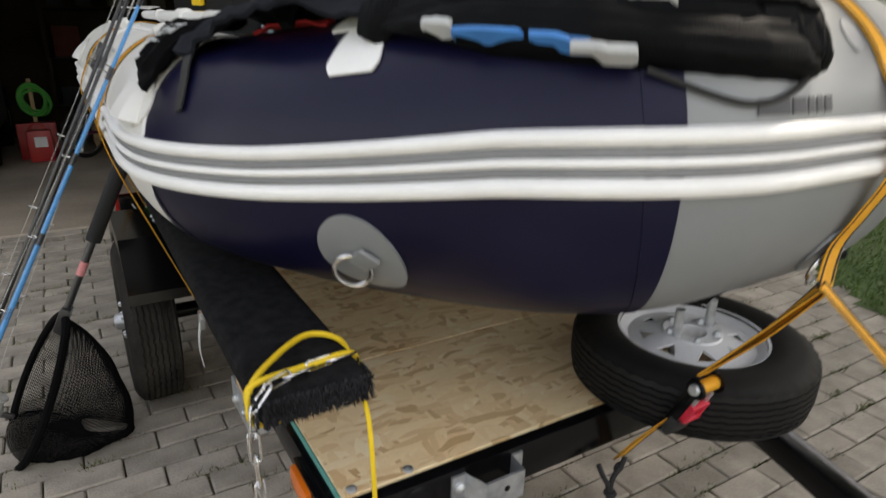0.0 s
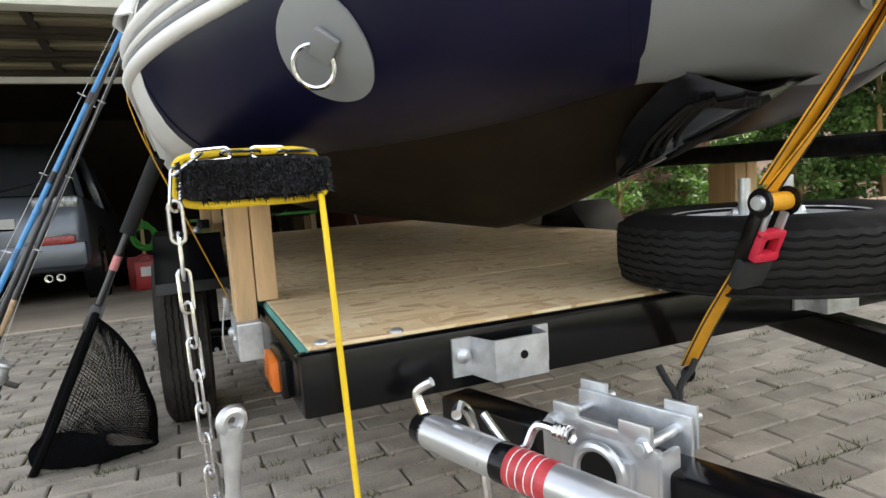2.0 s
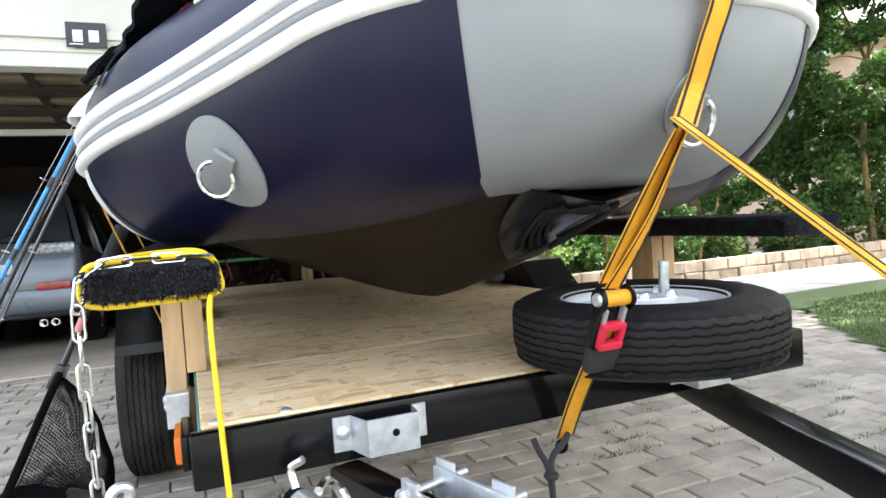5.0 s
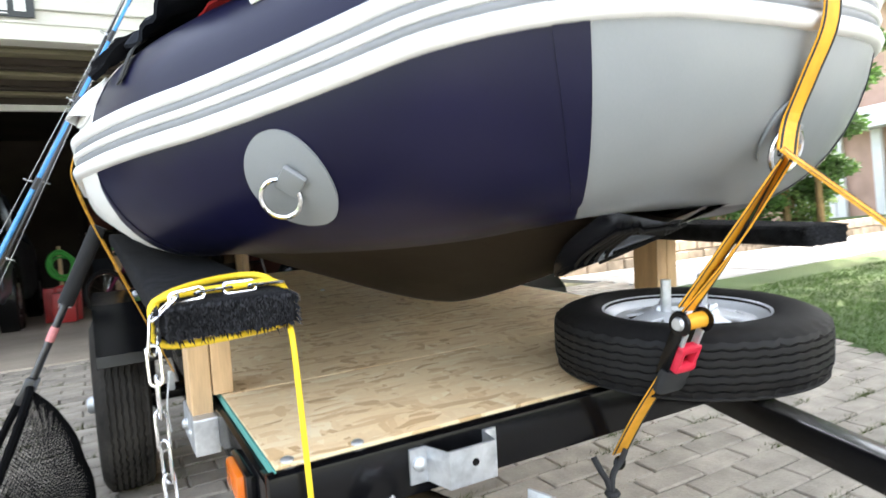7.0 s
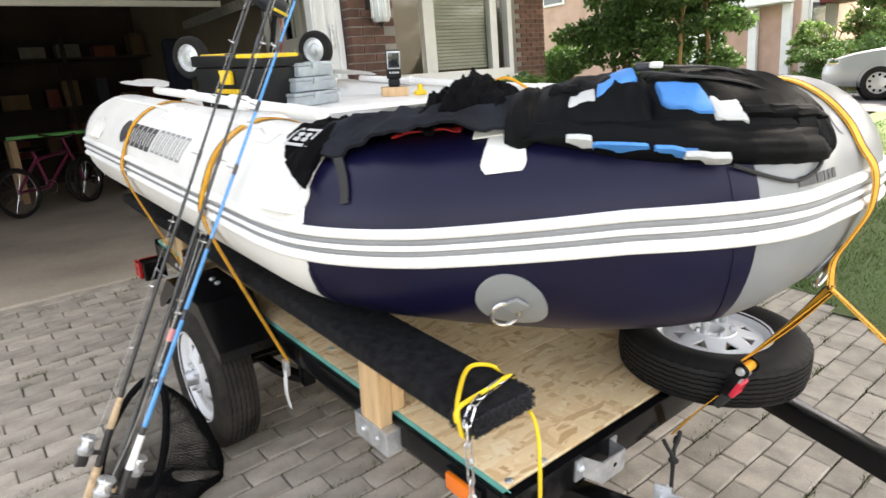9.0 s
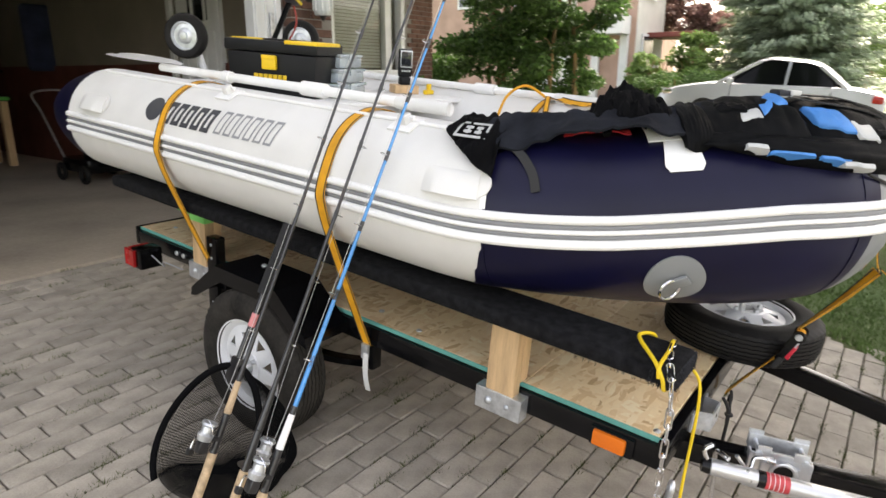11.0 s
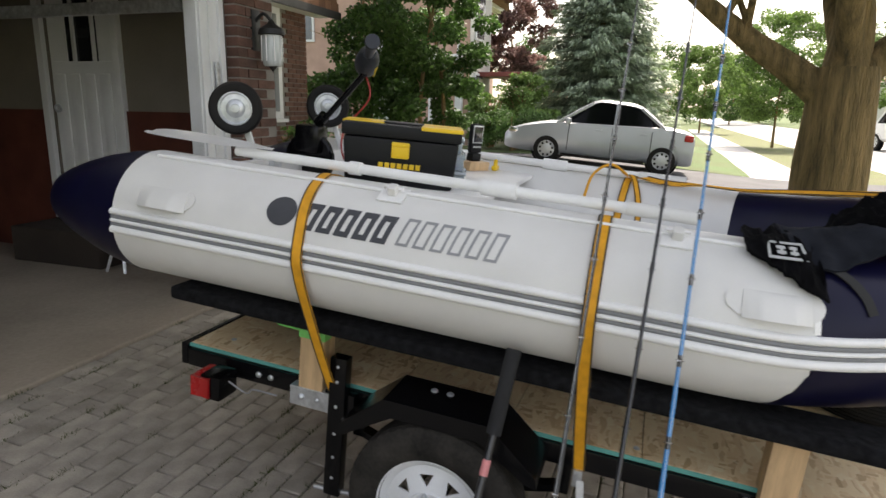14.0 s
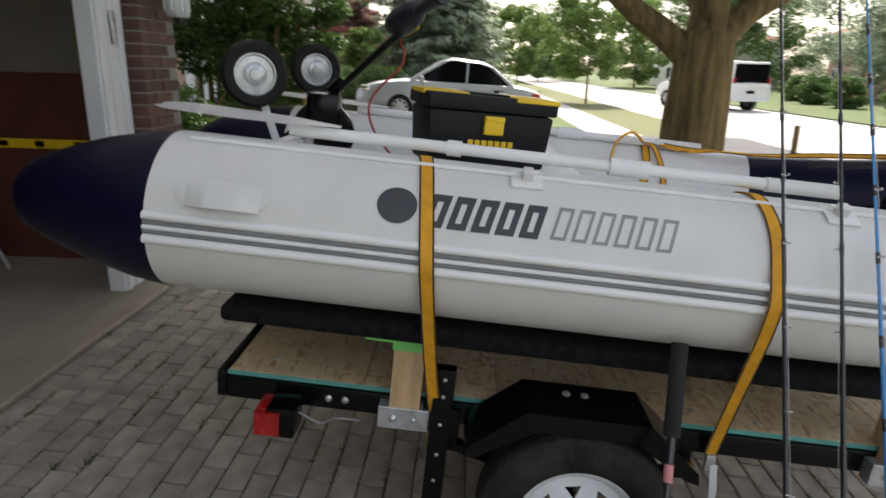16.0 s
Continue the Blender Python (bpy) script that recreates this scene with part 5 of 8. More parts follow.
def launch_wheel(x, y, z):
    g = thing("launching_wheel", "small black-tyred wheel swung up on a steel leg at the transom", "wheel", L, group="stern launching wheels")
    m = Matrix.Translation((x, y, z)) @ Matrix.Rotation(radians(28), 4, "Z") @ Matrix.Rotation(-math.pi / 2, 4, "Y")
    part("tyre", lathe([(0.064, 0.022), (0.078, 0.028), (0.092, 0.026), (0.100, 0.016), (0.102, 0.0), (0.100, -0.016), (0.092, -0.026), (0.078, -0.028), (0.064, -0.022)], 36, m=m, close=True), RUBBER, g)
    rim = lathe([(0.066, 0.020), (0.060, 0.021), (0.055, 0.008), (0.036, 0.010), (0.030, 0.016), (0.018, 0.018), (0.016, 0.026), (0.0001, 0.027)], 32, m=m)
    lathe([(0.066, -0.020), (0.060, -0.021), (0.055, -0.008), (0.0001, -0.010)], 32, bm=rim, m=m)
    part("rim", rim, ZINC, g, "zinc-plated rim")
    part("leg", beam((x + 0.050, y + 0.02, z), (x + 0.075, y - 0.07, 0.60), 0.020, 0.024, 0.003), WHITE_RIM, g, "white square leg")
    part("axle", rod((x, y, z), (x + 0.05, y + 0.012, z), 0.008), GALV, g)
    part("mount", box((x + 0.045, 2.335, 0.55), (x + 0.10, 2.36, 0.66), 0.006), GALV, g)


launch_wheel(0.312, 2.485, 0.850)
launch_wheel(0.978, 2.455, 0.865)
MOTOR_GREY = mat("dark_grey_plastic", (0.013, 0.016, 0.024), 0.5, var=0.15, bump=0.05)
motor = thing("trolling_motor", "black electric outboard tilted up on the transom", "outboard motor", L)
H0 = Vector((0.575, 2.07, 1.065))
m = Matrix.Translation(H0) @ Matrix.Rotation(radians(24), 4, "Z") @ Matrix.Rotation(radians(20), 4, "X") @ Matrix.Rotation(radians(16), 4, "Y") @ Matrix.Scale(0.82, 4)
hd = bmesh.new()
prof = [(0.0, -0.16), (0.028, -0.158), (0.047, -0.12), (0.056, -0.05), (0.057, 0.02), (0.050, 0.075), (0.030, 0.105), (0.0001, 0.112)]
lathe([(max(r, 0.0001), h) for r, h in prof], 28, bm=hd)
for v in hd.verts:
    v.co = Vector((v.co.z, v.co.x * 1.0, v.co.y * 0.85 + (0.012 if v.co.y > 0 else 0)))
bmesh.ops.transform(hd, matrix=m, verts=hd.verts)
head = part("motor_head", hd, MOTOR_GREY, motor)
part("head_trim", torus(0.030, 0.003, m @ Matrix.Translation((0.03, 0, 0.058)), sx=1.4), WHITE_PAINT, head, "white outline badge")
part("head_stripe", box((-0.06, -0.057, -0.022), (0.07, -0.046, -0.006), 0.003, m=m), mat("yellow_print", (0.75, 0.55, 0.03), 0.5), head, "yellow printed stripe")
g0, g1 = m @ Vector((-0.14, 0, 0)), m @ Vector((-0.36, 0.0, -0.01))
grip_ = part("tiller_grip", rod(g0, g1, 0.016, 0.024, 18), MOTOR_GREY, motor)
part("grip_cap", rod(g1, g1 + (g1 - g0) * 0.08, 0.028, 0.026, 18), MOTOR_GREY, grip_)
sh0 = Vector((0.655, 2.37, 0.74))
part("shaft", rod(sh0 + (sh0 - H0) * 0.4, H0 + Vector((0.0, 0.0, -0.03)), 0.0125, n=16), BLACK_STEEL, motor)
part("shaft_collar", rod(H0.lerp(sh0, 0.68), H0.lerp(sh0, 0.80), 0.024, n=16), BLACK_STEEL, motor)
br = bmesh.new()
lathe([(0.0001, 0.016), (0.105, 0.016), (0.115, 0.008), (0.115, -0.008), (0.105, -0.016), (0.0001, -0.016)], 28, bm=br, m=Matrix.Translation((0.62, 2.33, 0.655)) @ Matrix.Rotation(math.pi / 2, 4, "Y"))
box((0.575, 2.27, 0.68), (0.665, 2.39, 0.80), 0.02, br)
part("mount_bracket", br, BLACK_STEEL, motor, "black tilt bracket")
for dx in (-0.05, 0.05):
    part("clamp_screw", rod((0.62 + dx, 2.36, 0.66), (0.62 + dx, 2.26, 0.66), 0.008), BLACK_STEEL, motor)
part("power_lead", cable([H0 + Vector((0.03, 0.01, -0.05)), (0.60, 2.06, 0.93), (0.60, 2.16, 0.80), (0.55, 2.14, 0.70), (0.53, 2.05, 0.60)], 0.004), mat("red_wire", (0.35, 0.04, 0.03), 0.5), motor, "red power lead")

# ---- tool box, clear boxes, fish finder ----
TBM = L @ Matrix.Translation((0.290, 1.772, 0.661)) @ Matrix.Rotation(math.atan2(-0.943, 0.333), 4, "Z")
TB_BLACK = mat("black_tool_plastic", (0.0065, 0.007, 0.008), 0.5, var=0.25, bump=0.2, fine=250, spec=0.25)
YEL = mat("yellow_plastic", (0.85, 0.55, 0.02), 0.42, var=0.1)
tb = thing("tool_box", "black plastic tool box with yellow latches, shut", "tool box", TBM)
b = box((-0.196, -0.105, 0.0), (0.196, 0.105, 0.160), 0.012)
for v in b.verts:
    k = 0.94 + 0.06 * v.co.z / 0.160
    v.co.x, v.co.y = v.co.x * k, v.co.y * k
body = part("body", b, TB_BLACK, tb)
part("lid", box((-0.203, -0.112, 0.162), (0.203, 0.112, 0.206), 0.010), TB_BLACK, tb)
part("lid_tray", box((-0.07, -0.05, 0.204), (0.07, 0.05, 0.212), 0.006), TB_BLACK, tb)
for sx, yb in ((1, -0.114), (-1, -0.06)):
    part("yellow_corner", box((sx * 0.135 - 0.071, yb, 0.196), (sx * 0.135 + 0.071, 0.08, 0.2105), 0.005), YEL, tb, "yellow lid organiser")
lt = box((-0.030, -0.122, 0.098), (0.030, -0.104, 0.150), 0.005)
box((-0.030, -0.125, 0.136), (0.030, -0.110, 0.152), 0.004, lt)
part("latch", lt, YEL, tb, "yellow latch")
for k in range(7):
    part("yellow_bar", box((-0.072 + 0.021 * k, -0.1075, 0.062), (-0.056 + 0.021 * k, -0.1035, 0.080), 0.001), YEL, body)
CLEAR = mat("clear_plastic", (0.80, 0.90, 0.98), 0.22, var=0.15, scale=20, bump=0.05)
CLEAR.node_tree.nodes["Principled BSDF"].inputs["Transmission Weight"].default_value = 0.60
LURE_BLUE = mat("blue_lure", (0.12, 0.24, 0.55), 0.4, var=0.3)
VEST_PALE = mat("pale_lure", (0.62, 0.66, 0.70), 0.4, var=0.3)
CM = L @ Matrix.Translation((0.510, 1.620, 0.661)) @ Matrix.Rotation(radians(19.4), 4, "Z")
for k, (w, d) in enumerate(((0.135, 0.050), (0.125, 0.048), (0.105, 0.044))):
    cb = thing("tackle_box", "clear plastic tackle box in a small stack", "tackle box", CM @ Matrix.Translation((0.01 * (k - 1), 0.036 + 0.005 * k, 0.057 * k)), group="stacked tackle boxes")
    part("tray", box((-w, -d, 0.002), (w, d, 0.042), 0.006), CLEAR, cb)
    part("lid", box((-w - 0.004, -d - 0.004, 0.043), (w + 0.004, d + 0.004, 0.056), 0.004), CLEAR, cb)
    for j in range(4):
        part("lure", box((-w + 0.02 + 0.058 * j, -d + 0.004, 0.006), (-w + 0.05 + 0.05 * j, -d + 0.03, 0.02 + 0.007 * ((j + k) % 3)), 0.003), LURE_BLUE if (j + k) % 2 else VEST_PALE, cb, "pale blue lure" if (j + k) % 2 else "")
    part("clasp", box((-0.03, -d - 0.010, 0.03), (0.03, -d - 0.003, 0.055), 0.003), CLEAR, cb)
ff = thing("fish_finder", "small black handheld display on a wooden block", "fish finder", L @ Matrix.Translation((0.954, 1.694, 0.700)) @ Matrix.Rotation(radians(-30), 4, "Z"))
part("case", box((-0.034, -0.014, 0.035), (0.034, 0.014, 0.165), 0.012), TB_BLACK, ff)
part("screen", box((-0.026, -0.0165, 0.085), (0.026, -0.0135, 0.152), 0.003), GLASS_DARK, ff, "dark glossy screen")
part("bezel", box((-0.030, -0.0155, 0.080), (0.030, -0.0130, 0.158), 0.004), GALV, ff)
for k in range(4):
    part("button", box((-0.022 + 0.012 * k, -0.0165, 0.06), (-0.014 + 0.012 * k, -0.013, 0.068), 0.002), WEB_GREY, ff)
part("base", box((-0.026, -0.022, 0.0), (0.026, 0.022, 0.036), 0.008), TB_BLACK, ff)
blk = solid("wood_block", box((-0.06, -0.045, 0.0), (0.06, 0.045, 0.039), 0.003), PINE, "pale wooden block under the fish finder", "wood block", L @ Matrix.Translation((0.954, 1.694, 0.661)) @ Matrix.Rotation(radians(-30), 4, "Z"))
clamp = thing("spring_clamp", "small yellow and black clamp beside the block", "clamp", L @ Matrix.Translation((1.04, 1.61, 0.661)))
part("jaw", box((-0.03, -0.012, 0.0), (0.03, 0.012, 0.022), 0.006), YEL, clamp)
part("arm", box((-0.012, -0.008, 0.016), (0.012, 0.008, 0.05), 0.005), YEL, clamp)


# ---- clothes and life jacket on the bow ----
CLOTH = mat("black_cloth", (0.0032, 0.0032, 0.0040), 0.9, var=0.4, scale=14, fine=350, bump=0.6, depth=0.003, spec=0.1)
CLOTH2 = mat("charcoal_cloth", (0.016, 0.018, 0.024), 0.85, var=0.35, scale=12, fine=350, bump=0.6, depth=0.003, spec=0.1)
VEST_BLK = mat("black_nylon", (0.0022, 0.0025, 0.0032), 0.62, var=0.3, scale=10, fine=400, bump=0.4, spec=0.10)
VEST_BLUE = mat("blue_nylon", (0.045, 0.23, 0.60), 0.55, var=0.15, scale=10, fine=400, bump=0.4)
VEST_WHITE = mat("pale_reflective_cloth", (0.47, 0.48, 0.48), 0.55, var=0.15, fine=300, bump=0.3)
RED_CLOTH = mat("red_cloth", (0.42, 0.015, 0.02), 0.85, var=0.25, fine=300, bump=0.5)


def wrinkle(amp, fx, fy, seed):
    def f(u, v):
        return amp * (0.5 + noise.noise((u * fx, v * fy, seed)) + 0.5 * noise.noise((u * fx * 2.3, v * fy * 2.1, seed + 5)))
    return f


S_HEM, S_MID, S_V0 = arc_of(0.60), arc_at(0.16, 0.27), arc_at(0.24, 0.13)
part("reinforcing_patch", patch(2.420, 2.520, 37, 66, 0.001, 0.003, 20, 16, lambda u, v: (0.5 + (u - 0.5) * (1.0 - 0.28 * v - 0.25 * max(0, 0.15 - v) / 0.15), v)), PVC_WHITE, boat, "white reinforcing patch")
jk = thing("black_jacket", "crumpled black jacket draped over the bow tube", "jacket", L)


def lobes(u, v):
    """Ragged outline for a garment."""
    e = 0.06 * noise.noise((u * 5, v * 5, 2.0))
    return u + e * (1 - abs(2 * u - 1)), v + 0.10 * noise.noise((u * 4, 9.0, 1.0)) * (1 - v)


wr = wrinkle(0.020, 9, 4, 1.0)
part("back", patch(S_HEM + 0.02, S_V0 + 0.08, 56.5, 128, lambda u, v: 0.010 + wr(u, v) + 0.012 * math.sin(math.pi * v) + 0.05 * max(0, u - 0.6) * v + 0.045 * max(0, math.sin(math.pi * min(1, max(0, (u - 0.2) / 0.65)))) * max(0, 1 - v) ** 3, 0.008, 46, 22, lobes), CLOTH2, jk)
wr2 = wrinkle(0.016, 7, 4, 7.0)
part("sleeve", patch(1.905, 2.06, 31, 92, lambda u, v: 0.008 + wr2(u, v) + 0.010 * math.sin(math.pi * min(1, max(0, u))), 0.010, 26, 30, lambda u, v: (u, v + (1 - v) * 0.5 * (1 - u) ** 1.2 + 0.03 * noise.noise((u * 4, v * 4, 3.0)))), CLOTH, jk)
wr3 = wrinkle(0.026, 9, 7, 13.0)
part("bunched_collar", patch(2.265, 2.475, 70, 140, lambda u, v: 0.014 + wr3(u, v) + 0.060 * max(0, math.sin(math.pi * u) * math.sin(math.pi * v)) ** 0.7 + 0.012 * abs(noise.noise((u * 16, v * 12, 3.0))), 0.012, 44, 30, lobes), CLOTH, jk)
wr4 = wrinkle(0.020, 8, 5, 19.0)
part("hem", patch(S_HEM + 0.03, S_MID - 0.02, 118, 165, lambda u, v: 0.012 + wr4(u, v), 0.008, 30, 16, lobes), CLOTH, jk)
part("drawstring", ribbon([skin(S_HEM + 0.09, 60, 0.012), skin(S_HEM + 0.13, 48, 0.010), skin(S_HEM + 0.155, 36, 0.006), skin(S_HEM + 0.165, 25, 0.005)], tuple((skin(S_HEM + 0.1, 30) - skin(S_HEM, 30)).normalized()), 0.022, 0.003), STRAP_EDGE, jk, "black hanging strap", smooth=False)
tag = thing("sleeve_badge", "white outlined badge on the black sleeve", "badge", L)
for s_, a_, ds, da in ((0.0, 53.5, 0.085, 1.8), (0.0, 66, 0.085, 1.8), (0.0, 53.5, 0.006, 14), (0.079, 53.5, 0.006, 14), (0.018, 57.5, 0.020, 2.2), (0.018, 61.5, 0.020, 2.2), (0.048, 57.5, 0.020, 2.2), (0.048, 61.5, 0.020, 2.2), (0.026, 57, 0.006, 7), (0.056, 57, 0.006, 7)):
    b = patch(1.942 + s_, 1.942 + s_ + ds, a_, a_ + da, 0.040, 0.0012, 3, 4)
    part("badge_bar", b, VEST_WHITE, tag, smooth=False)
part("red_lining", patch(2.20, 2.36, 71.5, 78, lambda u, v: 0.003 + 0.012 * (1 - v) * math.sin(math.pi * u) + 0.004 * noise.noise((u * 6, v * 3, 4)), 0.004, 20, 8), RED_CLOTH, jk, "red lining showing")

lj = thing("life_jacket", "black and blue buoyancy vest with white patches, lying folded", "life jacket", L)


def pad(s0, s1, low, high, base, puff, seed, nu=40, nv=22, flat=0.5, amp=0.007):
    """A padded panel on the tube with rounded rims; low and high are its lower and upper angles at both ends."""
    w_ = wrinkle(amp, 6, 4, seed)
    span = 40.0

    def shape(u, v):
        lo, hi = low[0] + (low[1] - low[0]) * u, high[0] + (high[1] - high[0]) * u
        a, b = 2 * u - 1, 2 * v - 1
        k = 0.30
        u2 = 0.5 + 0.5 * a * math.sqrt(max(0, 1 - k * b * b / 2))
        v2 = 0.5 + 0.5 * b * math.sqrt(max(0, 1 - k * a * a / 2))
        return u2, (lo + (hi - lo) * v2) / span

    def off(u, v):
        lo, hi = low[0] + (low[1] - low[0]) * u, high[0] + (high[1] - high[0]) * u
        k = min(1, max(0, (v * span - lo) / (hi - lo)))
        e = min(1.0, 7 * min(k, 1 - k), 9 * min(u, 1 - u))
        rim = math.sqrt(max(0.0, 1 - (1 - e) ** 2))
        return (base - 0.018) + (0.018 + w_(u, k)) * rim + puff * max(0.0, math.sin(math.pi * min(1, max(0, u))) * math.sin(math.pi * k)) ** flat
    return patch(s0, s1, 0, span, off, 0.006, nu, nv, shape)


part("lower_panel", pad(2.50, 2.890, (50, 22), (64, 42), 0.012, 0.024, 3.0, 60), VEST_BLK, lj)
part("upper_panel", pad(2.525, 2.745, (53, 42), (112, 106), 0.024, 0.028, 5.0, 48), VEST_BLK, lj)
part("upper_panel", pad(2.735, 2.890, (42, 28), (104, 82), 0.014, 0.022, 8.0, 48), VEST_BLK, lj)
part("back_panel", pad(2.50, 2.890, (96, 84), (142, 130), 0.014, 0.022, 11.0), VEST_BLK, lj)
part("end_roll", pad(2.835, 2.908, (25, 24), (74, 66), 0.008, 0.024, 14.0), VEST_BLK, lj)
part("collar_roll", pad(2.470, 2.550, (49, 50), (110, 108), 0.014, 0.036, 17.0), VEST_BLK, lj)
part("fold", pad(2.560, 2.640, (70, 64), (78, 72), 0.046, 0.012, 40.0, 18, 8), VEST_BLK, lj)
part("fold", pad(2.800, 2.880, (46, 38), (52, 45), 0.032, 0.010, 41.0, 18, 8), VEST_BLK, lj)
part("white_patch", pad(2.604, 2.662, (58, 59), (67, 71), 0.047, 0.006, 22.0, 18, 12, amp=0.001), VEST_WHITE, lj, "pale patch")
part("blue_panel", pad(2.656, 2.728, (59.5, 72), (72, 98), 0.049, 0.006, 21.0, 24, 14, amp=0.001), VEST_BLUE, lj, "bright blue panel")
part("blue_panel", pad(2.746, 2.792, (56, 46), (74, 68), 0.036, 0.006, 23.0, 24, 14, amp=0.001), VEST_BLUE, lj, "bright blue panel")
part("white_patch", pad(2.786, 2.814, (45, 41), (60, 55), 0.035, 0.006, 24.0, 18, 12, amp=0.001), VEST_WHITE, lj, "pale patch")
part("trim", pad(2.600, 2.652, (43, 40), (46.5, 44), 0.038, 0.005, 27.0, 16, 6, amp=0.001), VEST_WHITE, lj, "pale trim")
part("trim", pad(2.648, 2.728, (38.6, 35.2), (40.8, 37.2), 0.038, 0.005, 26.0, 20, 6, amp=0.001), VEST_BLUE, lj, "blue trim")
part("trim", pad(2.733, 2.766, (34, 31), (36.4, 33.6), 0.038, 0.005, 28.0, 16, 6, amp=0.001), VEST_BLUE, lj, "blue trim")
part("trim", pad(2.762, 2.790, (29.5, 27), (33, 31), 0.037, 0.005, 29.0, 16, 6, amp=0.001), VEST_WHITE, lj, "pale trim")
for a_, b_ in ((78, 44), (92, 58)):
    part("strap", ribbon([skin(2.737, a_, 0.056), skin(2.779, a_ - 6, 0.050), skin(2.835, (a_ + b_) / 2, 0.044), skin(2.890, b_, 0.024)], tuple(skin(2.779, 90) - skin(2.779, 80)), 0.020, 0.003), STRAP_EDGE, lj, smooth=False)
part("buckle", box((-0.028, -0.016, 0), (0.028, 0.016, 0.014), 0.005, m=Matrix.Translation(skin(2.742, 88, 0.050)) @ Matrix.Rotation(0.6, 4, "Z")), MOTOR_GREY, lj)
part("buckle", box((-0.016, -0.012, 0), (0.016, 0.012, 0.012), 0.004, m=Matrix.Translation(skin(2.760, 84, 0.052)) @ Matrix.Rotation(0.5, 4, "Z")), WEB_GREY, lj)
part("loop_strap", cable([skin(2.802, 27, 0.012), skin(2.820, 20, 0.005), skin(2.842, 17, 0.005), skin(2.866, 21, 0.006), skin(2.888, 30, 0.012), skin(2.892, 42, 0.028)], 0.0038), STRAP_EDGE, lj)


# ---- fishing rods and net, leaning on the boat ----
BLUE_ROD = mat("blue_blank", (0.05, 0.27, 0.60), 0.25, var=0.1, coat=0.5)
BLACK_ROD = mat("black_blank", (0.02, 0.02, 0.022), 0.3, var=0.2, coat=0.4)
CORK = mat("cork", (0.58, 0.42, 0.26), 0.8, var=0.25, scale=60, fine=300, bump=0.5)


def fishing_rod(base, tip, label, blank, lower, reel_side=1):
    g = thing("fishing_rod", label, "fishing rod", group="rods leaning on the boat")
    base, tip = Vector(base), Vector(tip)
    d = (tip - base).normalized()
    n = (tip - base).length
    side = d.cross(Vector((0, 1, 0))).normalized() * reel_side
    at = lambda s: base + d * s
    part("butt", rod(at(0), at(0.335), 0.0125, n=12), CORK, g)
    part("reel_seat", rod(at(0.335), at(0.445), 0.010, n=12), BLACK_ROD, g)
    part("fore_grip", rod(at(0.447), at(0.538), 0.0105, 0.0085, 12), lower, g)
    part("winding_check", rod(at(0.538), at(0.56), 0.0078, n=10), BLACK_ROD, g)
    part("lower_blank", rod(at(0.56), at(1.05), 0.0066, 0.0050, 10), blank, g)
    part("upper_blank", rod(at(1.05), at(n), 0.0048, 0.0018, 8), blank if blank is not BLUE_ROD else BLUE_ROD, g)
    for s in (0.68, 0.86, 1.05, 1.25, 1.42, 1.58, 1.72, 1.86):
        if s < n:
            r = 0.011 - 0.004 * s / n
            part("guide", torus(r, 0.0013, Matrix.Translation(at(s) + side * (r + 0.006)) @ d.to_track_quat("Z", "Y").to_matrix().to_4x4(), 14, 5), CHROME, g)
            part("wrap", rod(at(s - 0.014), at(s + 0.014), 0.0072 - 0.003 * s / n, n=8), BLACK_ROD, g)
    rl = new("reel")
    rl.parent = g
    rl.matrix_basis = Matrix.Translation(at(0.39) + side * 0.045) @ d.to_track_quat("Z", "Y").to_matrix().to_4x4()
    part("spool", lathe([(0.0001, 0.03), (0.020, 0.03), (0.022, 0.024), (0.016, 0.018), (0.016, 0.002), (0.022, -0.004), (0.018, -0.02), (0.0001, -0.022)], 18), GALV, rl)
    part("reel_body", box((-0.014, -0.014, -0.055), (0.014, 0.014, -0.01), 0.008), BLACK_ROD, rl)
    part("foot", box((-0.005, -0.046, -0.02), (0.005, 0.0, -0.008), 0.003, m=Matrix.Rotation(math.pi / 2 * 0, 4, "Z")), BLACK_ROD, rl)
    part("bail", torus(0.026, 0.0016, Matrix.Translation((0, 0, 0.012)) @ Matrix.Rotation(1.2, 4, "X"), 18, 5, arc=0.55), CHROME, rl)
    part("crank", cable([(0.014, 0, -0.03), (0.04, 0, -0.03), (0.045, 0.0, -0.06)], 0.003), CHROME, rl)
    part("knob", box((0.036, -0.008, -0.078), (0.054, 0.008, -0.06), 0.004), BLACK_ROD, rl)
    part("line", cable([at(0.42) + side * 0.035, at(0.68) + side * 0.02, at(min(n, 1.86)) + side * 0.008], 0.0006, 4), WEB_GREY, g)
    return g


fishing_rod((-0.780, 0.815, grade(0.815)), (0.270, 0.68, 1.99), "blue fishing rod with a white lower grip and reel", BLUE_ROD, PVC_WHITE)
fishing_rod((-0.755, 0.915, grade(0.915)), (0.215, 0.77, 1.97), "black fishing rod with cork butt and reel", BLACK_ROD, BLACK_ROD, -1)
fishing_rod((-0.765, 1.035, grade(1.035)), (0.205, 0.925, 1.95), "black fishing rod with cork fore grip and reel", BLACK_ROD, CORK)

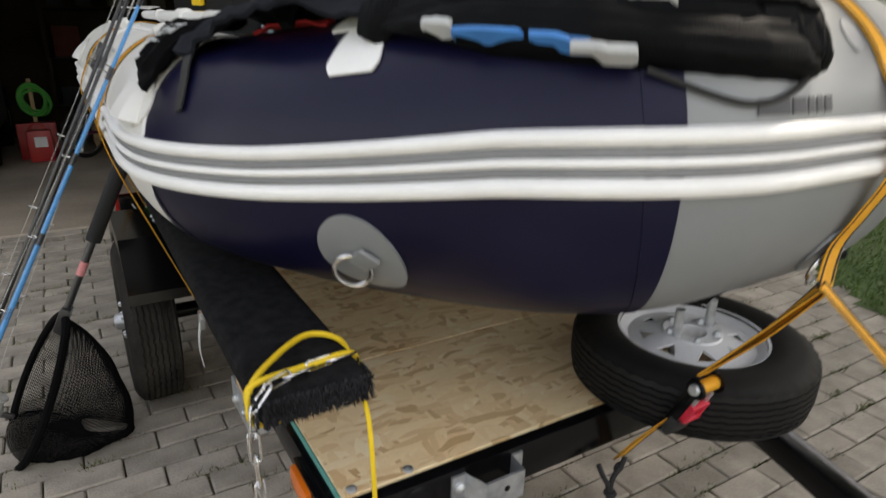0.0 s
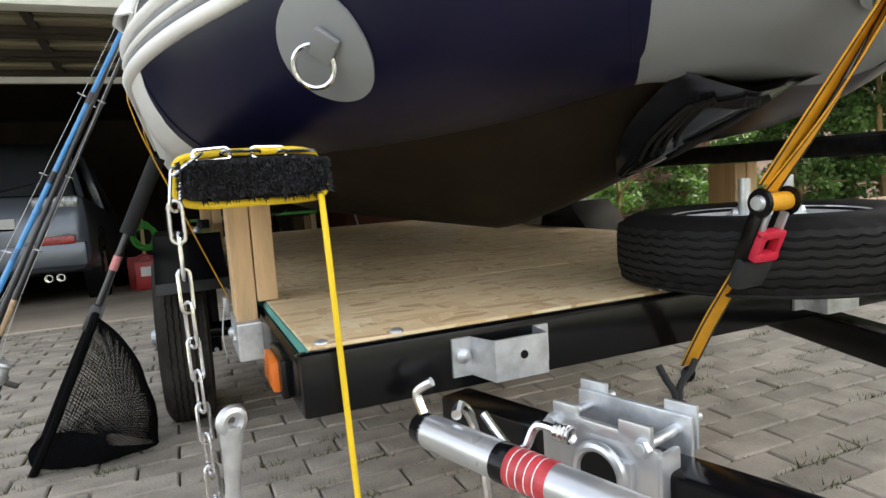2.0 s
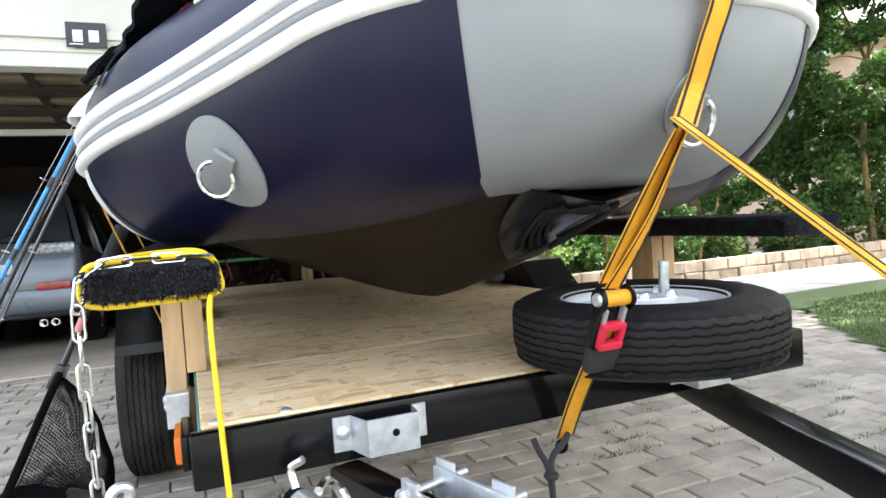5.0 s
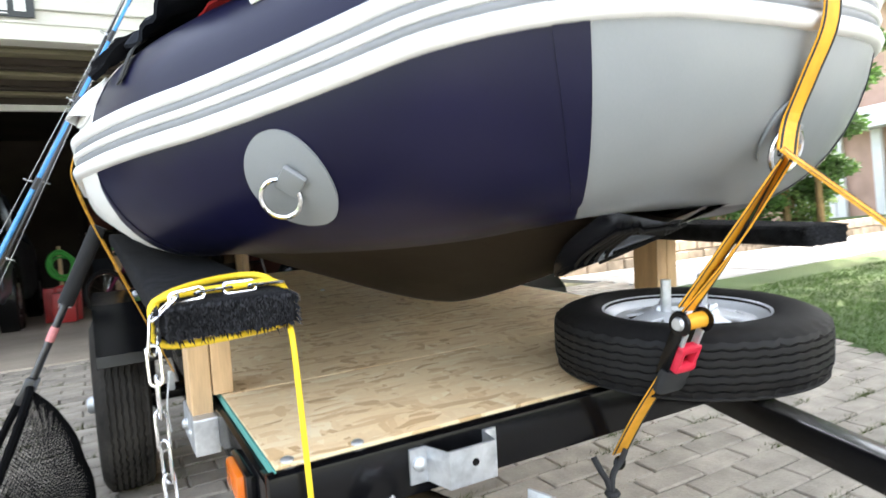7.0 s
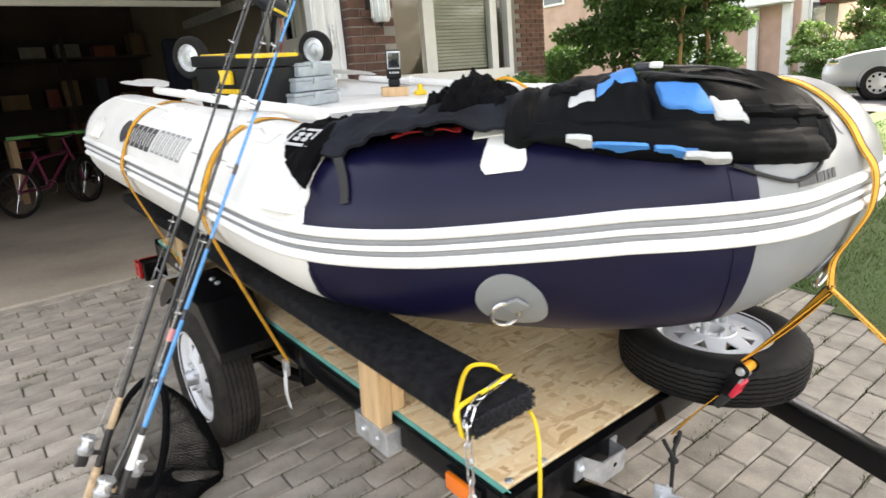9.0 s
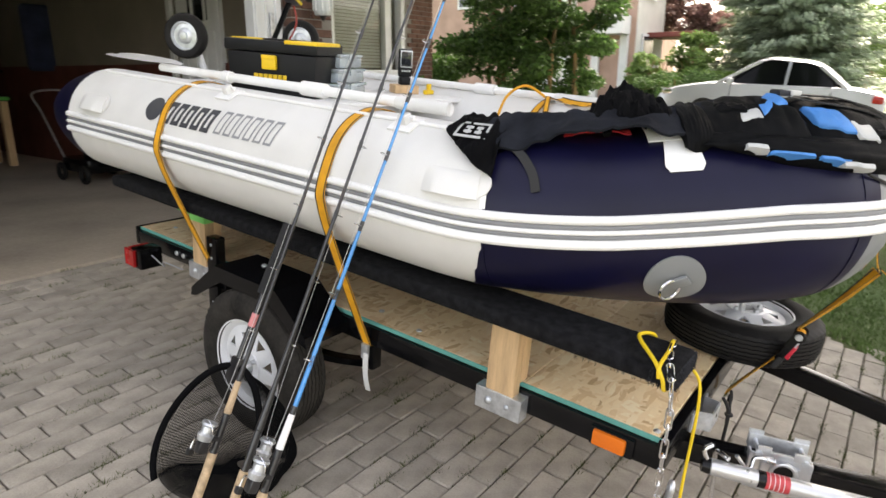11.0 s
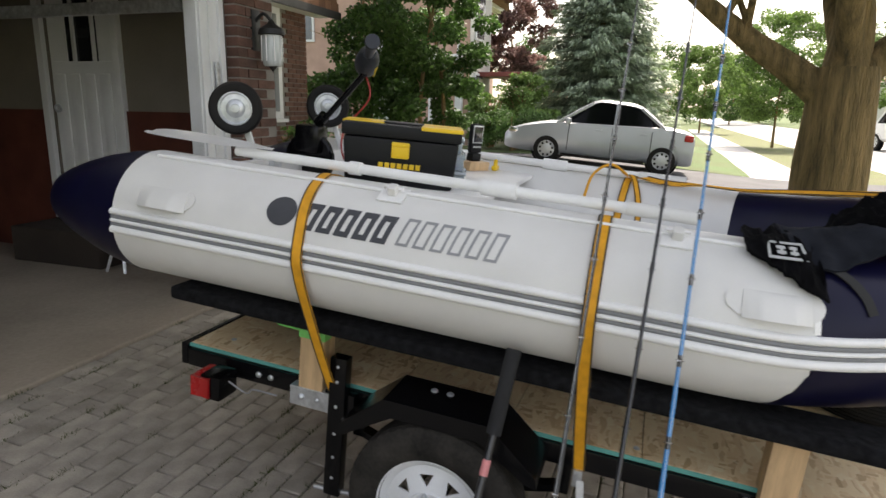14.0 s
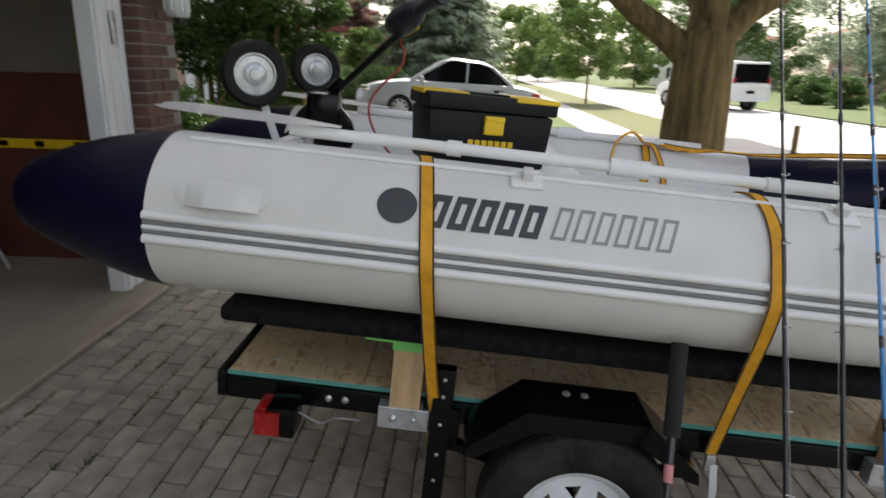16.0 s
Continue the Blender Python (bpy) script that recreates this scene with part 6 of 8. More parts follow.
net = thing("landing_net", "black landing net with a foam-gripped handle, on its hoop", "landing net")
h0, h1 = Vector((-0.378, 1.226, 0.455)), Vector((-0.170, 1.172, 0.885))
hd_ = (h1 - h0).normalized()
part("handle", rod(h0, h1, 0.0105, n=14), BLACK_ROD, net)
part("foam_grip", rod(h0 + hd_ * 0.245, h1, 0.021, n=18), mat("foam", (0.02, 0.02, 0.021), 0.95, var=0.3, fine=500, bump=0.5), net)
part("pink_tape", rod(h0 + hd_ * 0.135, h0 + hd_ * 0.178, 0.0118, n=14), mat("pink_tape", (0.75, 0.28, 0.28), 0.6, var=0.2), net, "faded pink tape")
part("yoke", box((-0.025, -0.014, -0.05), (0.025, 0.014, 0.03), 0.008, m=basis(h0, h1)), BLACK_ROD, net)
hc = h0 - hd_ * 0.245
ya = Vector((-0.12, 0.99, 0)).normalized()
hoop = []
for k in range(40):
    a = 2 * math.pi * k / 40
    hoop.append(hc + hd_ * (0.245 * math.cos(a)) + ya * (0.205 * math.sin(a) * (1.0 - 0.18 * math.cos(a))))
part("hoop", cable(hoop, 0.0115, 8, closed=True), NETTING, net)
nb = bmesh.new()
rows = []
hang = Vector((0.42, -0.10, -0.42)).normalized()
for j in range(17):
    v = j / 16
    ring_ = []
    for k in range(52):
        a = 2 * math.pi * k / 52
        sh = 1 - 0.85 * v ** 2.2
        p = hc + hd_ * (0.242 * math.cos(a) * sh) + ya * (0.20 * math.sin(a) * sh)
        p = p + hang * (0.32 * v ** 0.8) * (0.75 + 0.25 * math.cos(a + 0.6))
        p = p + Vector((noise.noise(p * 11), noise.noise(p * 11 + Vector((5, 0, 0))), 0)) * 0.02 * v
        p.z = max(p.z, grade(p.y) + 0.012)
        ring_.append(nb.verts.new(p))
    rows.append(ring_)
for j in range(16):
    for k in range(52):
        nb.faces.new([rows[j][k], rows[j][(k + 1) % 52], rows[j + 1][(k + 1) % 52], rows[j + 1][k]])
bmesh.ops.subdivide_edges(nb, edges=nb.edges[:], cuts=2, use_grid_fill=True)
bmesh.ops.wireframe(nb, faces=nb.faces[:], thickness=0.0027, use_replace=True, use_even_offset=False)
part("mesh_bag", nb, NETTING, net, "black knotless mesh", smooth=False)

# ---- house front ----
WHITE_VINYL = mat("white_vinyl", (0.72, 0.73, 0.73), 0.4, var=0.06, bump=0.03)
SHINGLE = mat("brown_shingle", (0.24, 0.12, 0.075), 0.9, var=0.3, scale=3, fine=120, bump=0.5, isl=0.25)
BLIND = mat("beige_blind", (0.50, 0.48, 0.40), 0.7, var=0.08, bump=0.03)
IRON = mat("black_iron", (0.018, 0.018, 0.018), 0.5, var=0.2)
bm = box((WX0 - 0.01, HY + 0.01, 0.0), (WX1 + 0.01, HY + 0.2, WZ0))
box((WX0 - 0.01, HY + 0.01, WZ1), (WX1 + 0.01, HY + 0.2, 3.4), bm=bm)
box((WX1 + 0.01, HY + 0.01, 0.0), (7.03, HY + 0.2, 3.4), bm=bm)
box((6.85, HY + 0.2, 0.0), (7.03, HY + 6.0, 3.4), bm=bm)
solid("wall_window", bm, MORTAR, "brown brick wall round the front window", "wall", kind="structure", smooth=False)
bm = box((GX + 0.0455, FY + 0.101, 0.0), (PIER1 - 0.006, HY + 0.008, 3.4))
solid("wall_garage_side", bm, MORTAR, "outer brick side wall of the garage", "wall", kind="structure", smooth=False)
win = thing("window_1", "white-framed front window with beige blinds half shut", "window", kind="structure")
fr = box((WX0, HY - 0.04, WZ0), (WX0 + 0.09, HY + 0.08, WZ1), 0.006)
box((WX1 - 0.09, HY - 0.04, WZ0), (WX1, HY + 0.08, WZ1), 0.006, fr)
box((WX0 + 0.09, HY - 0.04, WZ0), (WX1 - 0.09, HY + 0.08, WZ0 + 0.10), 0.006, fr)
box((WX0 + 0.09, HY - 0.04, WZ1 - 0.09), (WX1 - 0.09, HY + 0.08, WZ1), 0.006, fr)
part("window_frame", fr, WHITE_VINYL, win, smooth=False)
for x, w in ((4.65, 0.19), (5.87, 0.13)):
    part("mullion", box((x, HY - 0.03, WZ0 + 0.1), (x + w, HY + 0.07, WZ1 - 0.09), 0.006), WHITE_VINYL, win, smooth=False)
GLASS = glass("window_glass", (0.9, 0.93, 0.93))
for x0, x1 in ((WX0 + 0.09, 4.65), (4.84, 5.87), (6.0, WX1 - 0.09)):
    p = part("pane", box((x0, HY + 0.02, WZ0 + 0.1), (x1, HY + 0.026, WZ1 - 0.09)), GLASS, win, smooth=False)
    p.visible_shadow = False
part("window_sill", box((WX0 - 0.05, HY - 0.09, WZ0 - 0.05), (WX1 + 0.05, HY + 0.0, WZ0), 0.008), WHITE_VINYL, win, smooth=False)
blind = thing("window_blind", "beige horizontal slat blind behind the glass", "blind")
for k in range(30):
    z = WZ0 + 0.13 + k * 0.045
    part("slat", box((4.86, HY + 0.075, z), (5.85, HY + 0.105, z + 0.036), 0.001, seg=1), BLIND, blind, smooth=False)
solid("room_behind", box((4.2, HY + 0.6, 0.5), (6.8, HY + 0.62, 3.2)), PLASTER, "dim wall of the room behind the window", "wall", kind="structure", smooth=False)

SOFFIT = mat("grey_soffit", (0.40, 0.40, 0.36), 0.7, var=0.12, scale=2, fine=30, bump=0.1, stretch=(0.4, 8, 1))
roof = thing("pent_roof", "brown shingled pent roof over the front window", "roof", kind="structure")
for k in range(13):
    f = k / 13
    b = bmesh.new()
    n, x = 0, 2.5 + 0.10 * f
    rng = random.Random(k)
    while x < 7.42 + 0.08 * f:
        w = rng.uniform(0.12, 0.22)
        y, z = 5.72 + 0.38 * f, 2.93 + 1.5 * f
        box((x, y, z), (min(x + w, 7.42 + 0.08 * f), y + 0.10, z + 0.14), bm=b, m=None)
        x += w + 0.006
    part("shingle_course", b, SHINGLE, roof, smooth=False)
part("fascia", box((PIER1 + 0.02, 5.69, 2.83), (7.45, 5.73, 2.94), 0.004), IRON, roof, "dark fascia board", smooth=False)
part("soffit", box((PIER1 + 0.02, 5.73, 2.865), (7.4, HY - 0.002, 2.89)), CREAM, roof, smooth=False)
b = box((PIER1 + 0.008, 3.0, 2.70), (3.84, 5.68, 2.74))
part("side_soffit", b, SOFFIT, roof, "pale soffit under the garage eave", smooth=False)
part("garage_eave", box((-5.6, 3.30, 3.42), (3.7, 6.5, 3.50), 0.01), IRON, roof, smooth=False)
part("garage_roof", box((-5.6, 3.35, 3.50), (3.25, 11.2, 3.62), 0.01), SHINGLE, roof, smooth=False)

lamp = thing("wall_lantern", "black wall lantern with a ribbed clear glass on the brick", "lantern", Matrix.Translation((2.20, 3.48, 1.885)))
part("back_plate", box((-0.05, 0.12, 0.02), (0.05, 0.145, 0.30), 0.01), IRON, lamp)
part("arm", cable([(0, 0.13, 0.22), (0, 0.06, 0.27), (0, 0.0, 0.22)], 0.012), IRON, lamp)
part("cap", lathe([(0.0001, 0.235), (0.015, 0.225), (0.03, 0.20), (0.085, 0.165), (0.095, 0.13), (0.085, 0.125)], 24), IRON, lamp)
part("glass", lathe([(0.066, 0.125), (0.070, 0.06), (0.072, -0.04), (0.066, -0.075), (0.055, -0.085), (0.0001, -0.087)], 24), mat("lantern_glass", (0.55, 0.58, 0.58), 0.2, var=0.25, scale=40, stretch=(1, 1, 0.1)), lamp, "ribbed glass shade")
for k in range(8):
    a = k * math.pi / 4
    part("glass_rib", rod((0.0715 * math.cos(a), 0.0715 * math.sin(a), 0.12), (0.0735 * math.cos(a), 0.0735 * math.sin(a), -0.05), 0.004, n=6), PVC_WHITE, lamp)
part("finial", lathe([(0.03, -0.087), (0.022, -0.10), (0.008, -0.115), (0.0001, -0.13)], 12), IRON, lamp)
plaque = thing("house_plaque", "dark slate plaque with two pale bars above the garage", "plaque", Matrix.Translation((-0.50, FY - 0.034, 2.44)))
part("slate", box((-0.12, -0.012, -0.085), (0.12, 0.0, 0.085), 0.004), mat("slate", (0.05, 0.055, 0.06), 0.6, var=0.3), plaque, smooth=False)
for x in (-0.05, 0.045):
    part("pale_bar", box((x - 0.03, -0.016, -0.05), (x + 0.03, -0.0125, 0.03), 0.002), PVC_WHITE, plaque, smooth=False)
part("pale_line", box((-0.10, -0.016, -0.07), (-0.02, -0.0125, -0.062), 0.001), PVC_WHITE, plaque, smooth=False)

# planting border with its low stone edge
edge = thing("stone_border", "low border of stacked tan stone blocks", "border wall", kind="structure")
rng = random.Random(8)
STONE = mat("tan_block", (0.40, 0.31, 0.23), 0.9, var=0.25, scale=9, bump=0.5, rnd=0.15)
for c in range(2):
    x = 3.0 + 0.1 * c
    while x < 10.5:
        w = rng.uniform(0.24, 0.36)
        part("stone_block", box((x, 4.35 + rng.uniform(-0.01, 0.01), GF - 0.02 + c * 0.13), (x + w - 0.008, 4.57, GF + 0.105 + c * 0.13), 0.012, seg=1), STONE, edge, smooth=False)
        x += w
solid("garden_bed", box((2.45, 4.57, 0.0), (11.5, HY, GF + 0.18)), SAND, "dark soil bed below the house front", "ground", kind="structure", smooth=False)
walk_ = thing("front_path", "pale concrete path across to the front door", "path", kind="structure")
for k in range(6):
    part("slab", sloped(box((3.92 + 1.3 * k, 2.75, -0.10), (5.20 + 1.3 * k, 4.2, 0.012 + 0.004 * (k % 2)), 0.006)), SIDEWALK, walk_, smooth=False)
solid("side_strip", box((2.45, 3.40, 0.0), (12.0, 4.36, GF - 0.03)), SAND, "strip of soil beside the path", "ground", kind="structure", smooth=False)
solid("apron_lawn", sheet(3.6, 11.45, 2.15, 2.78, 0.12, lambda x, y: 0.004 + rise(x, y)), SOIL, "strip of lawn along the path", "lawn", kind="structure")

# ---- street and neighbours ----
solid("neighbour_drive", sheet(11.4, 15.6, -5.6, 12.0, 0.8, lambda x, y: rise(x, y) + 0.0), ASPHALT, "grey asphalt drive next door", "driveway", kind="structure")
solid("neighbour_lawn", sheet(15.6, 60, -1.4, 30.0, 0.9, lambda x, y: rise(x, y) + 0.02 + 0.03 * noise.noise((x * 0.4, y * 0.4, 0))), SOIL, "green lawns of the next gardens", "lawn", kind="structure")
side = thing("pavement", "pale concrete pavement along the street", "pavement", kind="structure")
for k in range(46):
    x = -8 + 1.5 * k
    part("paving_slab", box((x, -3.0, ST - 0.10), (x + 1.49, -1.45, ST + (0.05 if x > 8 else 0.012)), 0.01, seg=1), SIDEWALK, side, smooth=False)
solid("verge", sheet(-8, 70, -5.4, -3.0, 0.6, lambda x, y: ST + 0.02 + 0.02 * noise.noise((x, y, 3))), mat("dry_grass", (0.095, 0.092, 0.045), 0.95, var=0.35, scale=1.2, fine=60, bump=0.6, depth=0.02, col2=(0.11, 0.14, 0.04)), "dry yellowish grass verge", "verge", kind="structure")
solid("kerb", box((-80, -5.65, ST - 0.16), (120, -5.4, ST + 0.02), 0.02), SIDEWALK, "pale concrete kerb of the street", "kerb", kind="structure")
solid("road", box((-120, -13.6, ST - 0.18), (200, -5.65, ST - 0.09)), mat("pale_road", (0.40, 0.395, 0.385), 0.9, var=0.12, scale=0.5, fine=100, bump=0.2), "pale concrete street", "road", kind="structure", smooth=False)
solid("far_lawn", sheet(-40, 120, -60, -13.6, 4, lambda x, y: ST - 0.04 + 0.02 * max(0, -y - 14)), SOIL, "lawns across the street", "lawn", kind="structure")


def leaves(name, clumps, n, size, material, seed, parent, droop=0.3, flat=0.6):
    """Many small folded leaves scattered through clumps (centre, radii)."""
    rg = np.random.default_rng(seed)
    c = np.array([k[0] for k in clumps], float)
    r = np.array([k[1] for k in clumps], float)
    vol = r.prod(1) ** (2 / 3)
    idx = rg.choice(len(clumps), n, p=vol / vol.sum())
    d = rg.normal(size=(n, 3))
    d /= np.linalg.norm(d, axis=1)[:, None]
    rad = rg.uniform(0.35, 1.0, n) ** 0.5
    P = c[idx] + d * r[idx] * rad[:, None]
    a = rg.normal(size=(n, 3))
    a[:, 2] = a[:, 2] * flat - droop
    a /= np.linalg.norm(a, axis=1)[:, None]
    b = np.cross(a, rg.normal(size=(n, 3)))
    b /= np.linalg.norm(b, axis=1)[:, None]
    nn = np.cross(a, b)
    s = size * rg.uniform(0.6, 1.3, n)[:, None]
    V = np.stack([P, P + a * s * 0.5 + b * s * 0.32 + nn * s * 0.08, P + a * s, P + a * s * 0.5 - b * s * 0.32 + nn * s * 0.08], 1).reshape(-1, 3)
    me = bpy.data.meshes.new(name)
    me.from_pydata(V.tolist(), [], np.arange(4 * n).reshape(-1, 4).tolist())
    me.materials.append(material)
    ob = new(name, me)
    ob.parent = parent
    return ob


def leaf_mat(name, col, k=0.45):
    m = mat(name, col, 0.55, var=0.25, scale=0.8, isl=k, bump=0)
    m.node_tree.nodes["Principled BSDF"].inputs["Subsurface Weight"].default_value = 0.0
    n, l = m.node_tree.nodes, m.node_tree.links
    p = n["Principled BSDF"]
    tr = n.new("ShaderNodeBsdfTranslucent")
    src = p.inputs["Base Color"].links[0].from_socket
    l.new(src, tr.inputs[0])
    mx = n.new("ShaderNodeMixShader")
    mx.inputs[0].default_value = 0.35
    l.new(p.outputs[0], mx.inputs[1])
    l.new(tr.outputs[0], mx.inputs[2])
    l.new(mx.outputs[0], n["Material Output"].inputs[0])
    return m


BARK = mat("grey_bark", (0.27, 0.18, 0.075), 0.95, var=0.5, scale=5, fine=26, bump=1.0, depth=0.06, stretch=(2.6, 2.6, 0.32), col2=(0.07, 0.055, 0.022))
LEAF_A = leaf_mat("maple_leaf", (0.07, 0.14, 0.03))
LEAF_B = leaf_mat("shrub_leaf", (0.072, 0.152, 0.032))
LEAF_C = leaf_mat("light_leaf", (0.17, 0.275, 0.07))
LEAF_R = leaf_mat("copper_leaf", (0.27, 0.16, 0.145))
LEAF_S = leaf_mat("spruce_needle", (0.36, 0.44, 0.31))


def limb(pts, r0, r1, bm, n=10, seed=0):
    """A tapering, slightly knotty limb."""
    P = smooth_line(pts, 6)
    m, u, rings = len(P), None, []
    for i, p in enumerate(P):
        t = (P[min(i + 1, m - 1)] - P[max(i - 1, 0)]).normalized()
        u = t.orthogonal().normalized() if u is None else (u - t * u.dot(t)).normalized()
        w = t.cross(u)
        r = r0 + (r1 - r0) * (i / (m - 1)) ** 0.8
        ring_ = []
        for k in range(n):
            a = 2 * math.pi * k / n
            q = u * math.cos(a) + w * math.sin(a)
            rr = r * (1 + 0.09 * noise.noise(Vector((q.x * 1.5 + seed, q.y * 1.5, p.z * 1.2))))
            ring_.append(bm.verts.new(p + q * rr))
        rings.append(ring_)
    for i in range(m - 1):
        for k in range(n):
            bm.faces.new([rings[i][k], rings[i][(k + 1) % n], rings[i + 1][(k + 1) % n], rings[i + 1][k]])
    bm.faces.new(rings[-1])
    return P


def street_tree():
    t = thing("shade_tree", "large street tree with a thick forked trunk and a wide crown", "tree")
    b = bmesh.new()
    X, Y = 6.0, -0.92
    limb([(X, Y, -0.2), (X, Y, 0.15), (X, Y, 1.0), (X, Y, 1.7), (X, Y, 2.0)], 0.40, 0.315, b, 24, 3)
    for v in b.verts:
        if v.co.z < 0.3:
            k = 1 + 0.35 * max(0, 0.3 - v.co.z)
            v.co.x, v.co.y = X + (v.co.x - X) * k, Y + (v.co.y - Y) * k
    trunk = part("trunk", b, BARK, t)
    arms = [[(X, Y, 1.25), (X, Y + 0.10, 1.65), (X - 0.05, Y + 0.50, 2.0), (X - 0.1, Y + 1.15, 2.45), (X - 0.3, Y + 2.0, 3.15), (X - 0.6, Y + 3.0, 4.3)],
            [(X, Y, 1.4), (X, Y, 1.9), (X + 0.05, Y - 0.03, 2.6), (X - 0.1, Y + 0.05, 3.6), (X - 0.2, Y - 0.2, 5.0), (X, Y, 6.6)],
            [(X, Y, 1.4), (X, Y - 0.08, 1.8), (X + 0.1, Y - 0.5, 2.3), (X + 0.05, Y - 1.2, 2.75), (X - 0.2, Y - 2.1, 3.5), (X - 0.6, Y - 3.2, 4.6)],
            [(X - 0.05, Y, 2.2), (X - 0.6, Y + 0.2, 3.2), (X - 1.6, Y + 0.5, 4.4), (X - 2.9, Y + 0.7, 5.6)],
            [(X + 0.05, Y, 2.2), (X + 0.7, Y + 0.1, 3.1), (X + 1.7, Y, 4.3), (X + 3.0, Y + 0.3, 5.4)]]
    arms = [[(X + (p[0] - X) * 0.87, Y + (p[1] - Y) * 0.87, 1.5 + (p[2] - 1.5) * 0.87) for p in a] for a in arms]
    clumps = []
    rng = random.Random(5)
    for k, a in enumerate(arms):
        b = bmesh.new()
        P = limb(a, 0.25 if k in (0, 2) else (0.31 if k == 1 else 0.15), 0.05, b, 14, k)
        for j in range(7):
            q = P[int(len(P) * (0.55 + 0.06 * j)) if int(len(P) * (0.55 + 0.06 * j)) < len(P) else -1]
            e = q + Vector((rng.uniform(-1.6, 1.6), rng.uniform(-1.6, 1.6), rng.uniform(0.5, 1.8)))
            limb([q, q.lerp(e, 0.5) + Vector((0, 0, 0.15)), e], 0.05, 0.012, b, 6, j)
            clumps.append((tuple(e), (rng.uniform(0.7, 1.25), rng.uniform(0.7, 1.25), rng.uniform(0.45, 0.8))))
        part("limb", b, BARK, t)
    for k in range(34):
        a, r = rng.uniform(0, 6.28), 4.9 * rng.random() ** 0.5
        z = 5.4 + 2.8 * (1 - (r / 4.9) ** 2) * rng.random() + rng.uniform(-0.6, 0.6)
        clumps.append(((X - 0.4 + r * math.cos(a), Y + 0.3 + r * math.sin(a), z), (rng.uniform(0.8, 1.4), rng.uniform(0.8, 1.4), rng.uniform(0.5, 0.8))))
    # unseen clumps added high over the drive and house side to shade the pavers
    for k in range(30):
        clumps.append(((rng.uniform(-1.2, 3.4), rng.uniform(-2.0, 4.2), rng.uniform(6.0, 7.8)), (rng.uniform(0.7, 1.2), rng.uniform(0.7, 1.2), rng.uniform(0.35, 0.6))))
    for k in range(34):
        clumps.append(((rng.uniform(2.2, 5.6), rng.uniform(0.2, 3.4), rng.uniform(6.4, 7.6)), (rng.uniform(0.7, 1.1), rng.uniform(0.7, 1.1), rng.uniform(0.35, 0.6))))
    for k in range(24):
        clumps.append(((rng.uniform(5.4, 7.9), rng.uniform(1.4, 3.6), rng.uniform(6.4, 7.4)), (rng.uniform(0.7, 1.1), rng.uniform(0.7, 1.1), rng.uniform(0.35, 0.6))))
    # unseen limbs reaching out to these added shading clumps
    for e in ((2.6, 1.2, 6.6), (1.0, -0.6, 6.9), (0.6, 3.0, 7.0), (3.0, 3.4, 6.4)):
        b = bmesh.new()
        limb([(X - 1.6, Y + 0.5, 4.4), (X - 2.6, Y + 1.0, 5.7), e], 0.09, 0.015, b, 8, e[0])
        part("limb", b, BARK, t)
    leaves("crown", clumps, 124000, 0.14, LEAF_A, 2, t)
    return t


street_tree()


def small_tree(name, label, x, y, h, rad, z0, leafm, n, size, seed, stems=1, z=0.0, cat="tree"):
    t = thing(name, label, cat)
    rng = random.Random(seed)
    z += level(x, y)
    b = bmesh.new()
    clumps = []
    for k in range(stems):
        bx, by = x + rng.uniform(-0.3, 0.3) * (stems > 1), y + rng.uniform(-0.3, 0.3) * (stems > 1)
        tx, ty = bx + rng.uniform(-0.5, 0.5) * rad, by + rng.uniform(-0.5, 0.5) * rad
        P = limb([(bx, by, z - 0.05), (bx + 0.1 * (tx - bx), by + 0.1 * (ty - by), z + h * 0.35), (tx, ty, z + h * 0.85)], 0.03 + 0.012 * h / (1 + 0.4 * stems), 0.012, b, 7, k)
        for j in range(6):
            q = P[int(len(P) * (0.4 + 0.09 * j))]
            e = q + Vector((rng.uniform(-1, 1), rng.uniform(-1, 1), rng.uniform(0.1, 0.9))) * rad * 0.5
            limb([q, q.lerp(e, 0.5) + Vector((0, 0, 0.05)), e], 0.015, 0.005, b, 5, j)
    part("trunk", b, BARK, t)
    for k in range(70):
        a, r = rng.uniform(0, 6.28), rad * rng.random() ** 0.5
        f = rng.random()
        zz = z + z0 + (h - z0) * f
        k2 = 1 - 0.5 * abs(2 * f - 0.9)
        clumps.append(((x + r * math.cos(a) * k2, y + r * math.sin(a) * k2, zz), (rad * rng.uniform(0.12, 0.28), rad * rng.uniform(0.12, 0.28), rad * rng.uniform(0.08, 0.17))))
    leaves("crown", clumps, n, size, leafm, seed, t)
    return t


small_tree("lilac_tree", "bushy green small tree with several thin stems by the house", 9.2, 6.3, 5.6, 2.05, 0.5, LEAF_B, 62000, 0.085, 11, 3, 0.15)
small_tree("lilac_tree", "leafy green small tree beside the house corner", 9.1, 4.9, 5.0, 1.25, 0.4, LEAF_B, 26000, 0.085, 12, 2, 0.12)
small_tree("copper_tree", "dark copper-leaved tree in the next garden", 23.0, 6.4, 8.0, 2.0, 2.4, LEAF_R, 22000, 0.14, 13, 1, 0.1)
small_tree("light_shrub", "light green rounded shrub by the neighbour's drive", 18.4, 5.0, 2.1, 1.0, 0.2, LEAF_C, 9000, 0.10, 14, 5, 0.1, "shrub")
small_tree("light_shrub", "light green rounded shrub by the neighbour's drive", 17.0, 6.0, 1.6, 0.6, 0.2, LEAF_C, 5000, 0.09, 15, 5, 0.1, "shrub")


